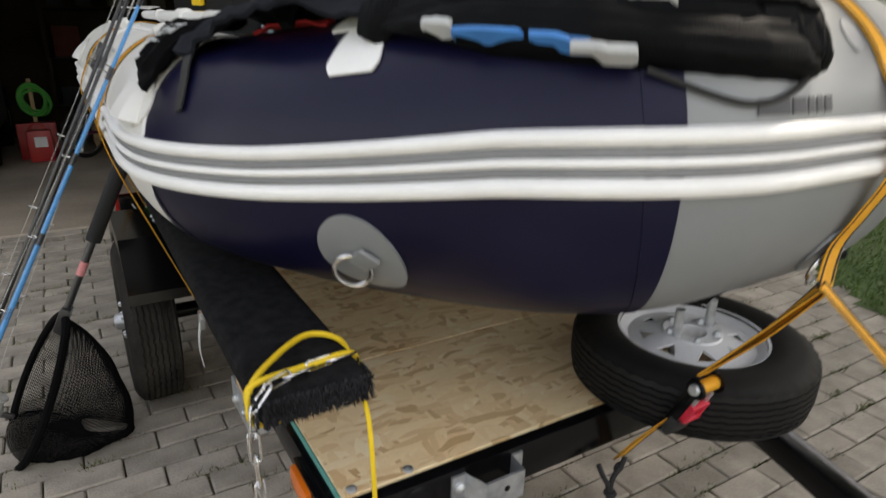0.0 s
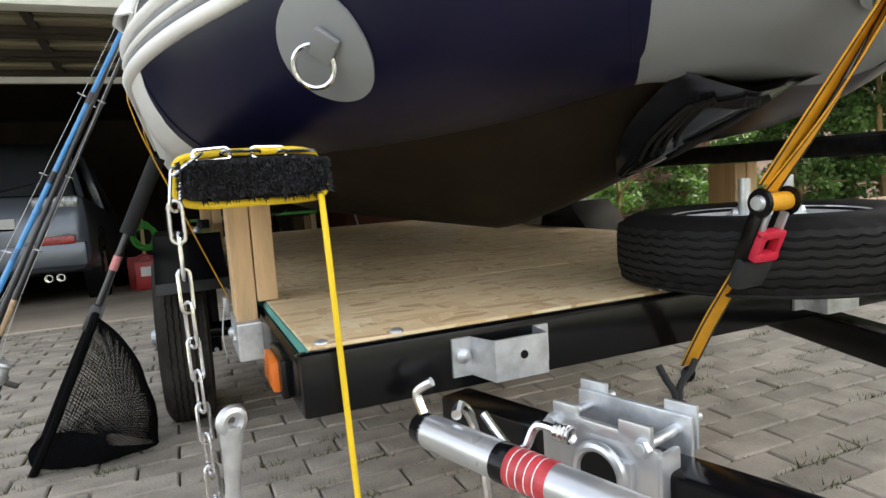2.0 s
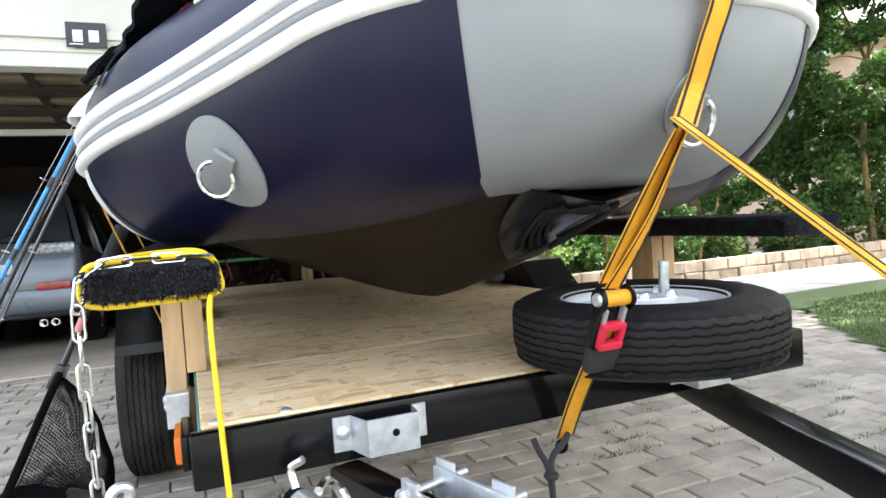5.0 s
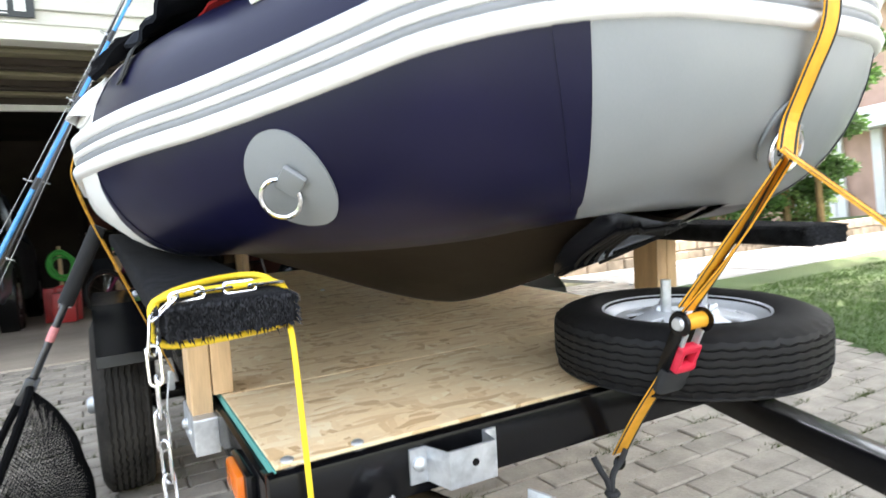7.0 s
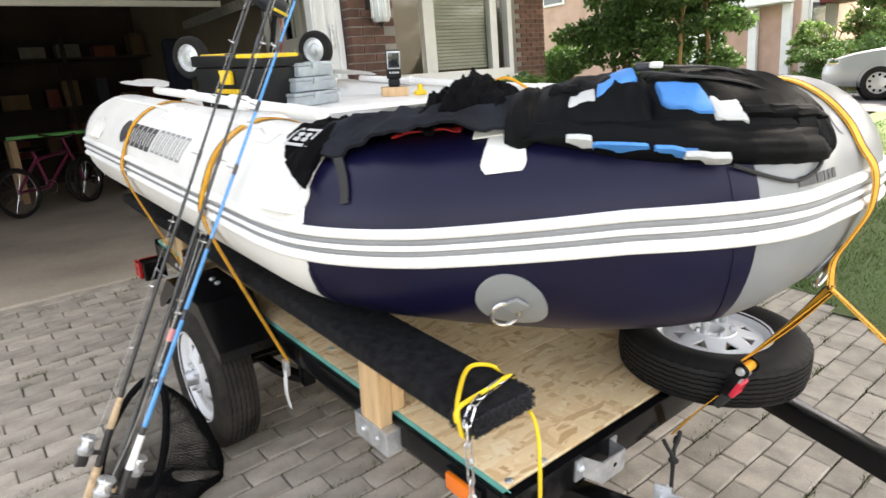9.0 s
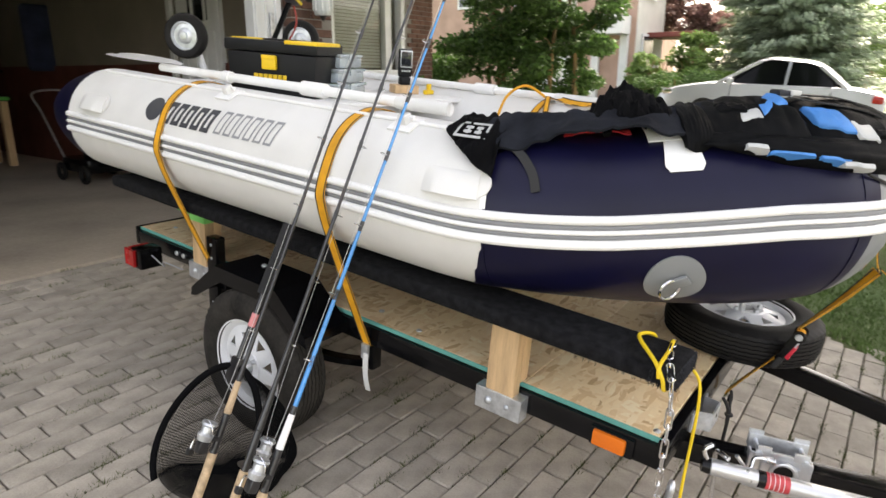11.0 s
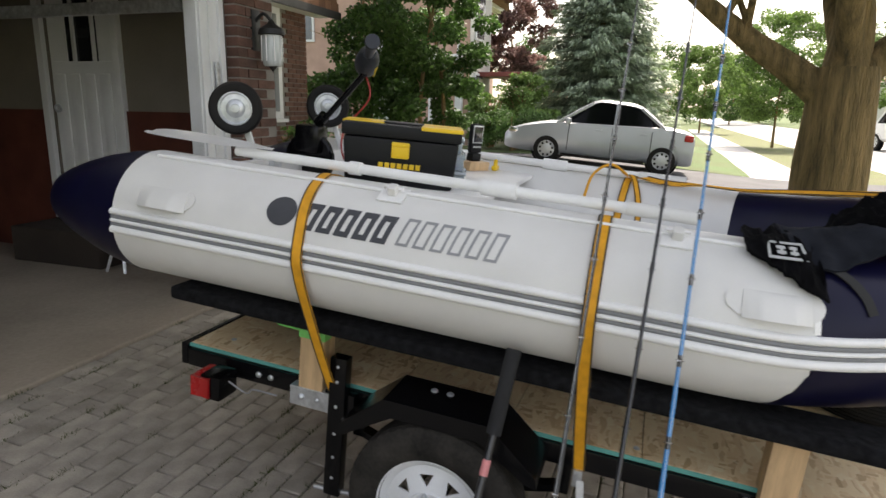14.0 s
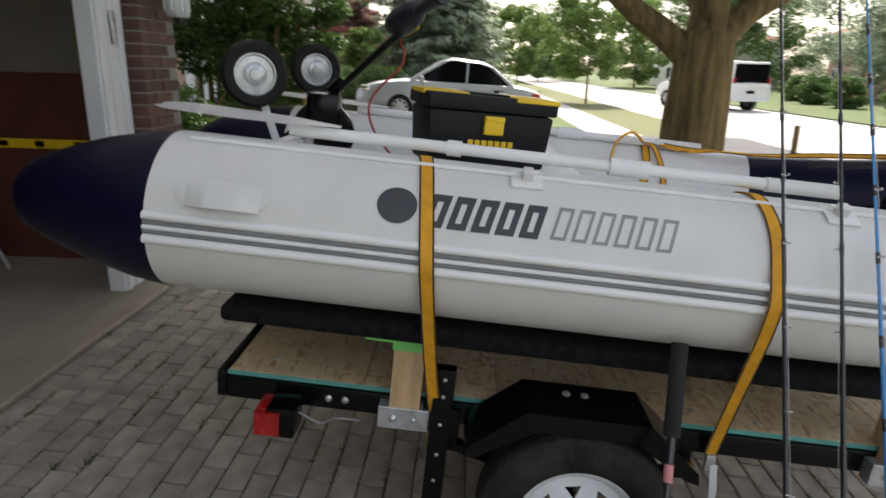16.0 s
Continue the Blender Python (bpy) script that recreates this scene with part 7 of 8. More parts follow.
def clipped_hedge(x, y, w, d_, h):
    """Dense, clipped, flat-topped shrub."""
    t = thing("clipped_hedge", "low clipped dark green hedge by the next drive", "hedge")
    g = level(x, y)
    b = bmesh.new()
    for k in range(5):
        limb([(x - w / 2 + w * (k + 0.5) / 5, y, g), (x - w / 2 + w * (k + 0.5) / 5, y, g + h * 0.8)], 0.03, 0.012, b, 6, k)
    part("stems", b, BARK, t)
    rng = random.Random(8)
    cl = [((x + rng.uniform(-w / 2, w / 2), y + rng.uniform(-d_ / 2, d_ / 2), g + rng.uniform(0.25, h - 0.15)), (0.28, 0.28, 0.16)) for _ in range(60)]
    leaves("foliage", cl, 14000, 0.06, LEAF_B, 71, t)


clipped_hedge(16.6, 4.9, 1.1, 1.9, 1.25)
small_tree("verge_tree", "young light green street tree on the verge", 33.0, -4.4, 6.2, 2.6, 1.6, LEAF_C, 30000, 0.13, 16, 1)
small_tree("verge_tree", "young light green street tree further along", 52.0, -2.0, 6.5, 2.8, 1.5, LEAF_C, 24000, 0.16, 17, 1)
small_tree("verge_tree", "light green tree far along the street", 58.0, 6.0, 7.5, 3.2, 1.0, LEAF_C, 24000, 0.17, 18, 1)
for k, (x, y, h, r, lm) in enumerate(((58, -20, 10, 4.5, LEAF_A), (44, -25, 11, 5, LEAF_S), (36, -30, 11, 5, LEAF_A), (27, -27, 10, 4.5, LEAF_B), (70, -16, 9, 4, LEAF_C), (75, 16, 10, 5, LEAF_B), (84, 4, 9, 5, LEAF_C), (50, 26, 10, 5, LEAF_B), (95, -8, 9, 5, LEAF_A), (34, 24, 9, 4, LEAF_B), (100, 0, 11, 6, LEAF_A), (112, -14, 13, 7, LEAF_B), (104, 8, 12, 6, LEAF_B), (88, -24, 12, 6, LEAF_A), (66, -30, 13, 6, LEAF_B))):
    small_tree("background_tree", "broad green tree in the distance", x, y, h, r, 0.8, lm, 16000, 0.26, 30 + k, 1)
for k, (x, y, r) in enumerate(((38, -19, 1.3), (34, -18.5, 1.1), (42, -20, 1.4), (30, -19, 1.0))):
    small_tree("hedge_shrub", "low dark shrub across the street", x, y, 1.6, r, 0.1, LEAF_B, 4000, 0.16, 50 + k, 4, 0.0, "shrub")
for k in range(7):
    small_tree("border_shrub", "low green shrub in the bed by the house", 3.4 + 1.05 * k, 5.1 + 0.25 * (k % 2), 0.75 + 0.15 * (k % 3), 0.55, 0.2, LEAF_B if k % 3 else LEAF_C, 2600, 0.07, 60 + k, 4, 0.0, "shrub")


def spruce(x, y, h, rad):
    t = thing("blue_spruce", "dense blue-green spruce with drooping tiers", "tree")
    b = bmesh.new()
    limb([(x, y, 0), (x, y, h * 0.5), (x, y, h)], 0.17, 0.02, b, 8)
    part("trunk", b, BARK, t)
    rg = np.random.default_rng(4)
    V, F = [], []
    z = 0.15
    while z < h - 0.1:
        f = 1 - z / h
        R = rad * (f ** 0.8) + 0.12
        for k in range(int(20 + 28 * f)):
            a = rg.uniform(0, 6.28)
            Rb = R * rg.uniform(0.66, 1.10)
            jz = rg.uniform(-0.16, 0.16)
            ca, sa = math.cos(a), math.sin(a)
            nseg = int(7 + Rb * 9)
            for j in range(nseg * 4):
                s = rg.uniform(0.2, 1.0)
                px, py = x + ca * Rb * s, y + sa * Rb * s
                pz = z + jz - 0.22 * Rb * s + 0.13 * Rb * s * s + rg.uniform(-0.07, 0.07)
                side = rg.uniform(-1, 1) * (0.30 * Rb * (1.05 - s) + 0.06)
                px, py = px - sa * side, py + ca * side
                d = np.array([ca * 0.5 - sa * side, sa * 0.5 + ca * side, -0.35 + rg.uniform(-0.25, 0.35)])
                d /= np.linalg.norm(d)
                w = np.array([-d[1], d[0], rg.uniform(-0.5, 0.5)])
                L_, W_ = rg.uniform(0.12, 0.24), rg.uniform(0.030, 0.060)
                p = np.array([px, py, pz])
                i = len(V)
                V += [tuple(p - w * W_), tuple(p + w * W_), tuple(p + d * L_)]
                F.append((i, i + 1, i + 2))
        z += 0.19 + 0.07 * f
    me = bpy.data.meshes.new("crown")
    me.from_pydata(V, [], F)
    me.materials.append(LEAF_S)
    o = new("crown", me)
    o.parent = t


spruce(21.8, 3.05, 9.6, 2.9)


# ---- vehicles ----
def car(name, label, m, paint, prof, width, wheel_y, wheel_r, glassm, kind_="saloon"):
    """Car along +y (front), standing on z = 0; prof lists (y, z of sill, bonnet or belt, roof, half width at belt, half width at roof)."""
    g = thing(name, label, "car", m)

    def finer(rows_, n=4):
        """Smooth sections between the given ones."""
        out = []
        for i in range(len(rows_) - 1):
            r0, r1, r2, r3 = rows_[max(0, i - 1)], rows_[i], rows_[i + 1], rows_[min(len(rows_) - 1, i + 2)]
            for k in range(n):
                t = k / n
                out.append(tuple(0.5 * (2 * p1 + (p2 - p0) * t + (2 * p0 - 5 * p1 + 4 * p2 - p3) * t * t + (3 * p1 - p0 - 3 * p2 + p3) * t ** 3) for p0, p1, p2, p3 in zip(r0, r1, r2, r3)))
        return out + [tuple(rows_[-1])]

    b = bmesh.new()
    rows = []
    for y, zs, zb, zr, hb, hr in finer(prof):
        sec = [(-hb * 0.90, zs), (-hb, zs + 0.12), (-hb * 1.0, (zs + zb) / 2), (-hb * 0.97, zb - 0.03), (-hb * 0.90, zb), (0, zb + 0.02), (hb * 0.90, zb), (hb * 0.97, zb - 0.03), (hb, (zs + zb) / 2), (hb, zs + 0.12), (hb * 0.90, zs), (0, zs)]
        rows.append([b.verts.new((x, y, z)) for x, z in sec])
    for i in range(len(rows) - 1):
        for k in range(12):
            b.faces.new([rows[i][k], rows[i][(k + 1) % 12], rows[i + 1][(k + 1) % 12], rows[i + 1][k]])
    b.faces.new(rows[0])
    b.faces.new(rows[-1])
    body = part("body", b, paint, g)
    cab = [r for r in prof if r[3] > r[2] + 0.01]
    gb, rb = bmesh.new(), bmesh.new()
    gr, rr = [], []
    for y, zs, zb, zr, hb, hr in finer(cab):
        gr.append([gb.verts.new(p) for p in ((-hb * 0.93, y, zb - 0.02), (-hr, y, zr - 0.05), (hr, y, zr - 0.05), (hb * 0.93, y, zb - 0.02))])
        rr.append([rb.verts.new(p) for p in ((-hr - 0.012, y, zr - 0.06), (-hr * 0.92, y, zr - 0.01), (0, y, zr + 0.015), (hr * 0.92, y, zr - 0.01), (hr + 0.012, y, zr - 0.06))])
    for i in range(len(gr) - 1):
        for k in range(3):
            gb.faces.new([gr[i][k], gr[i][k + 1], gr[i + 1][k + 1], gr[i + 1][k]])
        for k in range(4):
            rb.faces.new([rr[i][k], rr[i][k + 1], rr[i + 1][k + 1], rr[i + 1][k]])
    for q in (gr[0], gr[-1]):
        gb.faces.new(q)
    part("window_glass", gb, glassm, g, "dark tinted glass")
    bmesh.ops.solidify(rb, geom=rb.faces[:], thickness=0.02)
    part("roof", rb, paint, g)
    # pillars
    for idx in (0, len(cab) // 2, len(cab) - 1):
        y, zs, zb, zr, hb, hr = cab[idx]
        for s in (-1, 1):
            p0 = Vector((s * hb * 0.945, y, zb - 0.03))
            p1 = Vector((s * (hr + 0.008), y + 0.0, zr - 0.05))
            if idx == 0 and len(cab) > 1:
                p1 = Vector((s * (cab[1][5] + 0.008), cab[1][0], cab[1][3] - 0.05))
            if idx == len(cab) - 1:
                p1 = Vector((s * (cab[-2][5] + 0.008), cab[-2][0], cab[-2][3] - 0.05))
            part("pillar", beam(p0, p1, 0.05, 0.06, 0.01), paint, g)
    TY = [(wheel_r * 0.64, 0.085), (wheel_r * 0.82, 0.10), (wheel_r * 0.97, 0.085), (wheel_r, 0.06), (wheel_r, -0.06), (wheel_r * 0.97, -0.085), (wheel_r * 0.64, -0.085)]
    for wy in wheel_y:
        for s in (-1, 1):
            mw = Matrix.Translation((s * (width / 2 - 0.085), wy, wheel_r)) @ Matrix.Rotation(s * math.pi / 2, 4, "Y")
            w = new("wheel")
            w.parent = g
            w.matrix_basis = mw
            part("tyre", lathe(TY, 32, close=True), RUBBER, w)
            part("arch", lathe([(wheel_r * 1.16, 0.086), (wheel_r * 1.16, -0.08), (0.001, -0.085)], 32), BLACK_STEEL, w)
            hub = lathe([(wheel_r * 0.66, 0.085), (wheel_r * 0.62, 0.075), (wheel_r * 0.22, 0.095), (0.0001, 0.098)], 24)
            part("hubcap", hub, HUBCAP, w)
            for k in range(9):
                a = 2 * math.pi * k / 9
                part("slot", box((wheel_r * 0.40, -0.022, 0.080), (wheel_r * 0.56, 0.022, 0.0905), 0.004, m=Matrix.Rotation(a, 4, "Z"), seg=1), BLACK_STEEL, w, smooth=False)
    return g, body


HUBCAP = mat("silver_hubcap", (0.55, 0.56, 0.57), 0.35, 0.6, var=0.08)
SILVER_CAR = mat("silver_car_paint", (0.42, 0.44, 0.47), 0.34, 0.45, var=0.04, scale=2, bump=0.0, coat=0.5)
CAR_GLASS = mat("tinted_glass", (0.004, 0.0045, 0.005), 0.08, var=0.1, bump=0, spec=0.12)
SEDAN = [(-1.98, 0.32, 0.62, 0, 0.74, 0), (-1.93, 0.24, 0.93, 0, 0.80, 0), (-1.55, 0.22, 1.02, 0, 0.84, 0), (-1.30, 0.22, 1.04, 1.06, 0.845, 0.62), (-0.75, 0.21, 1.03, 1.46, 0.85, 0.58), (-0.2, 0.20, 1.01, 1.53, 0.85, 0.60), (0.35, 0.20, 0.99, 1.49, 0.85, 0.60), (1.12, 0.20, 0.96, 0.98, 0.85, 0.64), (1.45, 0.21, 0.92, 0, 0.84, 0), (1.90, 0.22, 0.82, 0, 0.82, 0), (2.22, 0.24, 0.70, 0, 0.74, 0), (2.36, 0.28, 0.58, 0, 0.62, 0)]
sedan, body = car("silver_saloon", "silver four-door saloon parked on the next drive", Matrix.Translation((14.17, 2.15, level(14.17, 2.15) + 0.005)) @ Matrix.Rotation(radians(2.2), 4, "Z") @ Matrix.Rotation(math.atan(FALL), 4, "X"), SILVER_CAR, SEDAN, 1.70, (-1.32, 1.30), 0.31, CAR_GLASS)
for s in (-1, 1):
    part("tail_light", box((s * 0.80 - 0.05, -1.94, 0.78), (s * 0.80 + 0.05, -1.74, 0.93), 0.04), REDL, sedan)
    part("headlight", box((s * 0.66 - 0.12, 1.98, 0.60), (s * 0.66 + 0.12, 2.26, 0.74), 0.05), CHROME, sedan)
    part("door_mirror", box((s * 0.93 - 0.09, 0.78, 0.93), (s * 0.93 + 0.07, 0.90, 1.07), 0.04), SILVER_CAR, sedan)
    for y in (-0.95, 0.05):
        part("door_handle", box((s * 0.856 - 0.012, y, 0.83), (s * 0.856 + 0.012, y + 0.17, 0.865), 0.01), SILVER_CAR, sedan)
    for y in (-1.05, -0.17, 0.82):
        part("door_gap", box((s * 0.853 - 0.003, y, 0.32), (s * 0.853 + 0.003, y + 0.012, 0.93)), BLACK_STEEL, sedan, smooth=False)
    part("sill_trim", box((s * 0.80 - 0.05, -0.95, 0.18), (s * 0.80 + 0.05, 0.95, 0.25), 0.01), BLACK_STEEL, sedan)

SUV_PAINT = mat("dark_blue_car_paint", (0.11, 0.13, 0.16), 0.3, 0.35, var=0.05, bump=0, coat=0.6)
LAMP_GREY = mat("clear_lamp", (0.34, 0.36, 0.38), 0.15, 0.3, var=0.5, scale=30, bump=0.2)
SUVP = [(-2.20, 0.45, 0.75, 0, 0.78, 0), (-2.15, 0.35, 1.00, 0, 0.84, 0), (-2.08, 0.32, 1.06, 1.08, 0.87, 0.76), (-1.75, 0.30, 1.05, 1.62, 0.89, 0.68), (-0.6, 0.28, 1.04, 1.70, 0.90, 0.68), (0.4, 0.28, 1.02, 1.66, 0.90, 0.66), (1.15, 0.28, 1.0, 1.02, 0.90, 0.70), (1.7, 0.30, 0.98, 0, 0.88, 0), (2.2, 0.34, 0.85, 0, 0.82, 0), (2.35, 0.4, 0.7, 0, 0.7, 0)]
suv, body = car("dark_suv", "dark blue sport utility car parked inside the garage", Matrix.Translation((-1.83, 8.45, GF)), SUV_PAINT, SUVP, 1.80, (-1.35, 1.35), 0.36, CAR_GLASS)
for s in (-1, 1):
    part("tail_light", box((s * 0.60 - 0.20, -2.17, 0.93), (s * 0.60 + 0.20, -2.05, 1.06), 0.03), LAMP_GREY, suv, "clear rear lamp")
    part("reflector", box((s * 0.60 - 0.15, -2.25, 0.58), (s * 0.60 + 0.15, -2.17, 0.66), 0.01), REDL, suv, "red reflector")
    for k in (0, 0.10):
        part("exhaust_tip", lathe([(0.030, 0.0), (0.036, 0.0), (0.036, 0.10), (0.030, 0.10)], 16, m=Matrix.Translation((s * 0.50 + s * k, -2.28, 0.26)) @ Matrix.Rotation(-math.pi / 2, 4, "X")), CHROME, suv)
part("rear_bumper", box((-0.84, -2.24, 0.36), (0.84, -2.12, 0.60), 0.04), SUV_PAINT, suv)
part("plate", box((-0.26, -2.20, 0.74), (0.26, -2.185, 0.86), 0.006), WHITE_PAINT, suv, "white plate with plain bars")
part("wiper", rod((0.0, -2.10, 1.10), (0.5, -2.02, 1.22), 0.008), BLACK_STEEL, suv)

VANP = [(-2.6, 0.45, 0.9, 0, 0.92, 0), (-2.58, 0.40, 1.15, 1.95, 0.96, 0.86), (-1.0, 0.38, 1.15, 2.05, 0.97, 0.86), (1.0, 0.38, 1.15, 2.0, 0.97, 0.84), (1.75, 0.38, 1.12, 1.14, 0.96, 0.84), (2.4, 0.40, 0.98, 0, 0.92, 0), (2.62, 0.45, 0.75, 0, 0.80, 0)]
WHITE_CAR = mat("white_van_paint", (0.80, 0.80, 0.80), 0.35, var=0.04, bump=0, coat=0.4)
van, body = car("white_van", "white delivery van parked across the street", Matrix.Translation((34.1, -11.1, ST - 0.09)) @ Matrix.Rotation(radians(-70), 4, "Z") @ Matrix.Scale(1.2, 4), WHITE_CAR, VANP, 1.95, (-1.6, 1.6), 0.36, CAR_GLASS)
b = bmesh.new()
box((-0.92, -2.56, 1.1), (0.92, 0.9, 2.0), 0.08, b)
part("cargo_body", b, WHITE_CAR, van)
for s in (-1, 1):
    part("tail_light", box((s * 0.88 - 0.05, -2.62, 0.95), (s * 0.88 + 0.05, -2.56, 1.35), 0.02), REDL, van)
part("plate_bar", box((-0.2, -2.63, 0.72), (0.2, -2.60, 0.84), 0.005), BLACK_STEEL, van)
post_ = solid("timber_post", rod((0, 0, -0.05), (0.02, 0, 0.75), 0.06, 0.055, 10), BARK, "short weathered timber post by the street", "post", Matrix.Translation((11.4, -4.85, ST)))

# ---- distant houses ----
PINK_BRICK = mat("pinkish_brick", (0.50, 0.33, 0.26), 0.85, var=0.15, scale=2, fine=60, bump=0.2)
DARK_PANE = mat("house_glass", (0.06, 0.07, 0.08), 0.08, var=0.1, bump=0, spec=0.8)


def house(x, y, w, d, h, rz, wallm, label, storeys=2, bays=4):
    g = thing("house", label, "house", Matrix.Translation((x, y, level(x, y))) @ Matrix.Rotation(radians(rz), 4, "Z"))
    wall = part("wall", box((-w / 2, -d / 2, 0), (w / 2, d / 2, h), 0.02), wallm, g, smooth=False)
    b = bmesh.new()
    e, r = 0.5, h + 1.9
    P = [b.verts.new(p) for p in ((-w / 2 - e, -d / 2 - e, h), (w / 2 + e, -d / 2 - e, h), (w / 2 + e, d / 2 + e, h), (-w / 2 - e, d / 2 + e, h), (-w / 4, 0, r), (w / 4, 0, r))]
    for q in ((0, 1, 5, 4), (1, 2, 5), (2, 3, 4, 5), (3, 0, 4), (3, 2, 1, 0)):
        b.faces.new([P[k] for k in q])
    part("roof", b, SHINGLE, g, smooth=False)
    part("eaves", box((-w / 2 - e, -d / 2 - e, h - 0.22), (w / 2 + e, d / 2 + e, h - 0.004), 0.02), CREAM, g, smooth=False)
    for face in (0, 1):
        n = bays if face == 0 else 3
        for s in range(storeys):
            for k in range(n):
                z = 0.9 + s * 2.8
                if face == 0:
                    cx = -w / 2 + w * (k + 0.5) / n
                    lo, hi = (cx - 0.55, -d / 2 - 0.06, z), (cx + 0.55, -d / 2 + 0.02, z + 1.4)
                    pl, ph = (cx - 0.47, -d / 2 - 0.075, z + 0.08), (cx + 0.47, -d / 2 - 0.062, z + 1.32)
                else:
                    cy = -d / 2 + d * (k + 0.5) / n
                    lo, hi = (-w / 2 - 0.06, cy - 0.55, z), (-w / 2 + 0.02, cy + 0.55, z + 1.4)
                    pl, ph = (-w / 2 - 0.075, cy - 0.47, z + 0.08), (-w / 2 - 0.062, cy + 0.47, z + 1.32)
                f = part("window", box(lo, hi, 0.01), WHITE_VINYL, g, smooth=False)
                part("pane", box(pl, ph), DARK_PANE, f, smooth=False)
    return g


def next_house():
    """Pinkish brick house on the far side of the next drive, its long side wall towards this drive."""
    g = thing("house", "two-storey pinkish brick house next door with white canopies", "house", Matrix.Translation((18.0, 6.75, GF)))
    b = box((0, 0, 0), (2.5, 10.8, 5.5))
    box((2.5, 1.8, 0), (10.0, 10.8, 5.5), bm=b)
    wall = part("wall", b, PINK_BRICK, g, smooth=False)
    part("front_render", box((0.02, -0.03, 0), (2.48, -0.002, 5.3)), CREAM, wall, "pale rendered front", smooth=False)
    e = box((-0.5, -0.5, 5.5), (3.0, 11.3, 5.68), 0.02)
    box((3.0, 1.3, 5.5), (10.5, 11.3, 5.68), 0.02, e)
    part("eaves", e, CREAM, g, smooth=False)
    b = bmesh.new()
    P = [b.verts.new(p) for p in ((-0.55, -0.55, 5.684), (3.05, -0.55, 5.684), (10.55, 1.3, 5.684), (10.55, 11.35, 5.684), (-0.55, 11.35, 5.684), (2.2, 4.5, 6.7), (6.5, 6.5, 6.9))]
    for f in ((0, 1, 5), (1, 2, 6, 5), (2, 3, 6), (3, 4, 5, 6), (4, 0, 5), (4, 3, 2, 1, 0)):
        b.faces.new([P[k] for k in f])
    part("roof", b, SHINGLE, g, smooth=False)
    for y, z in ((2.9, 2.9), (1.1, 2.35)):
        part("canopy", box((-0.7, y - 0.95, z), (-0.005, y + 0.95, z + 0.55), 0.03), WHITE_PAINT, g, "white door canopy", smooth=False)
    for y in (0.3, 1.2, 2.2, 3.6):
        part("pilaster", box((-0.16, y - 0.12, 0.0), (-0.005, y + 0.12, 2.34), 0.015), WHITE_PAINT, g, "white pilaster", smooth=False)
    d_ = part("door", box((-0.07, 2.4, 0.05), (-0.005, 3.4, 2.15), 0.01), WHITE_PAINT, g, "white door", smooth=False)
    part("downspout", rod((-0.06, 0.35, 0.1), (-0.06, 0.35, 5.4), 0.045, n=8), WHITE_PAINT, g, "downpipe")
    for x, z in ((0.9, 3.4), (0.9, 0.9)):
        f = part("window", box((x - 0.5, -0.10, z), (x + 0.5, -0.034, z + 1.5), 0.01), WHITE_VINYL, g, smooth=False)
        part("pane", box((x - 0.42, -0.115, z + 0.08), (x + 0.42, -0.102, z + 1.42)), DARK_PANE, f, smooth=False)
    for y in (6.0, 8.5):
        f = part("window", box((-0.07, y - 0.5, 3.4), (-0.005, y + 0.5, 4.7), 0.01), WHITE_VINYL, g, smooth=False)
        part("pane", box((-0.085, y - 0.42, 3.48), (-0.072, y + 0.42, 4.62)), DARK_PANE, f, smooth=False)
    porch = part("porch_roof", box((0.9, -1.5, 2.3), (2.5, -0.035, 2.45), 0.02), mat("dark_red_trim", (0.22, 0.05, 0.04), 0.6), g, "dark red porch roof", smooth=False)
    for x in (1.0, 2.4):
        part("porch_post", box((x - 0.06, -1.45, 0.0), (x + 0.06, -1.33, 2.298), 0.01), mat("dark_red_post", (0.22, 0.05, 0.04), 0.6), porch, smooth=False)


next_house()
house(60.0, 26.0, 11, 9, 5.4, 20, PINK_BRICK, "pale brick house further along the street")
house(48.0, -32.0, 12, 9, 5.0, 175, PINK_BRICK, "brick house across the street behind trees")
house(75.0, -26.0, 12, 9, 5.0, 190, CREAM, "pale house far across the street")
house(92.0, 12.0, 12, 9, 5.2, 60, PINK_BRICK, "brick house at the end of the street")
house(18.0, -30.0, 12, 9, 5.0, 180, PINK_BRICK, "brick house opposite the drive")
house(-8.0, -32.0, 12, 9, 5.2, 180, CREAM, "pale house opposite the drive")

# ---- garage contents ----
RED_P = mat("red_plastic_can", (0.45, 0.02, 0.02), 0.4, var=0.15)
can = thing("fuel_can", "red plastic can with a white label on the garage floor", "fuel can", Matrix.Translation((-0.55, 7.4, GF)))
part("body", box((-0.12, -0.10, 0.0), (0.12, 0.10, 0.34), 0.03), RED_P, can)
part("handle", cable([(-0.08, 0, 0.33), (-0.06, 0, 0.40), (0.04, 0, 0.40), (0.06, 0, 0.33)], 0.014), RED_P, can)
part("label", box((-0.05, -0.104, 0.16), (0.07, -0.099, 0.27), 0.002), WHITE_PAINT, can, "white label", smooth=False)
crate = solid("storage_crate", box((-0.19, -0.17, 0.0), (0.19, 0.17, 0.40), 0.015), RED_P, "red plastic crate holding a hose", "crate", Matrix.Translation((-0.57, 7.8, GF)))
hose = thing("garden_hose", "bright green hose coiled on a hook", "hose", Matrix.Translation((-0.57, 7.8, GF + 0.66)))
HG = mat("green_hose", (0.06, 0.40, 0.06), 0.45, var=0.15)
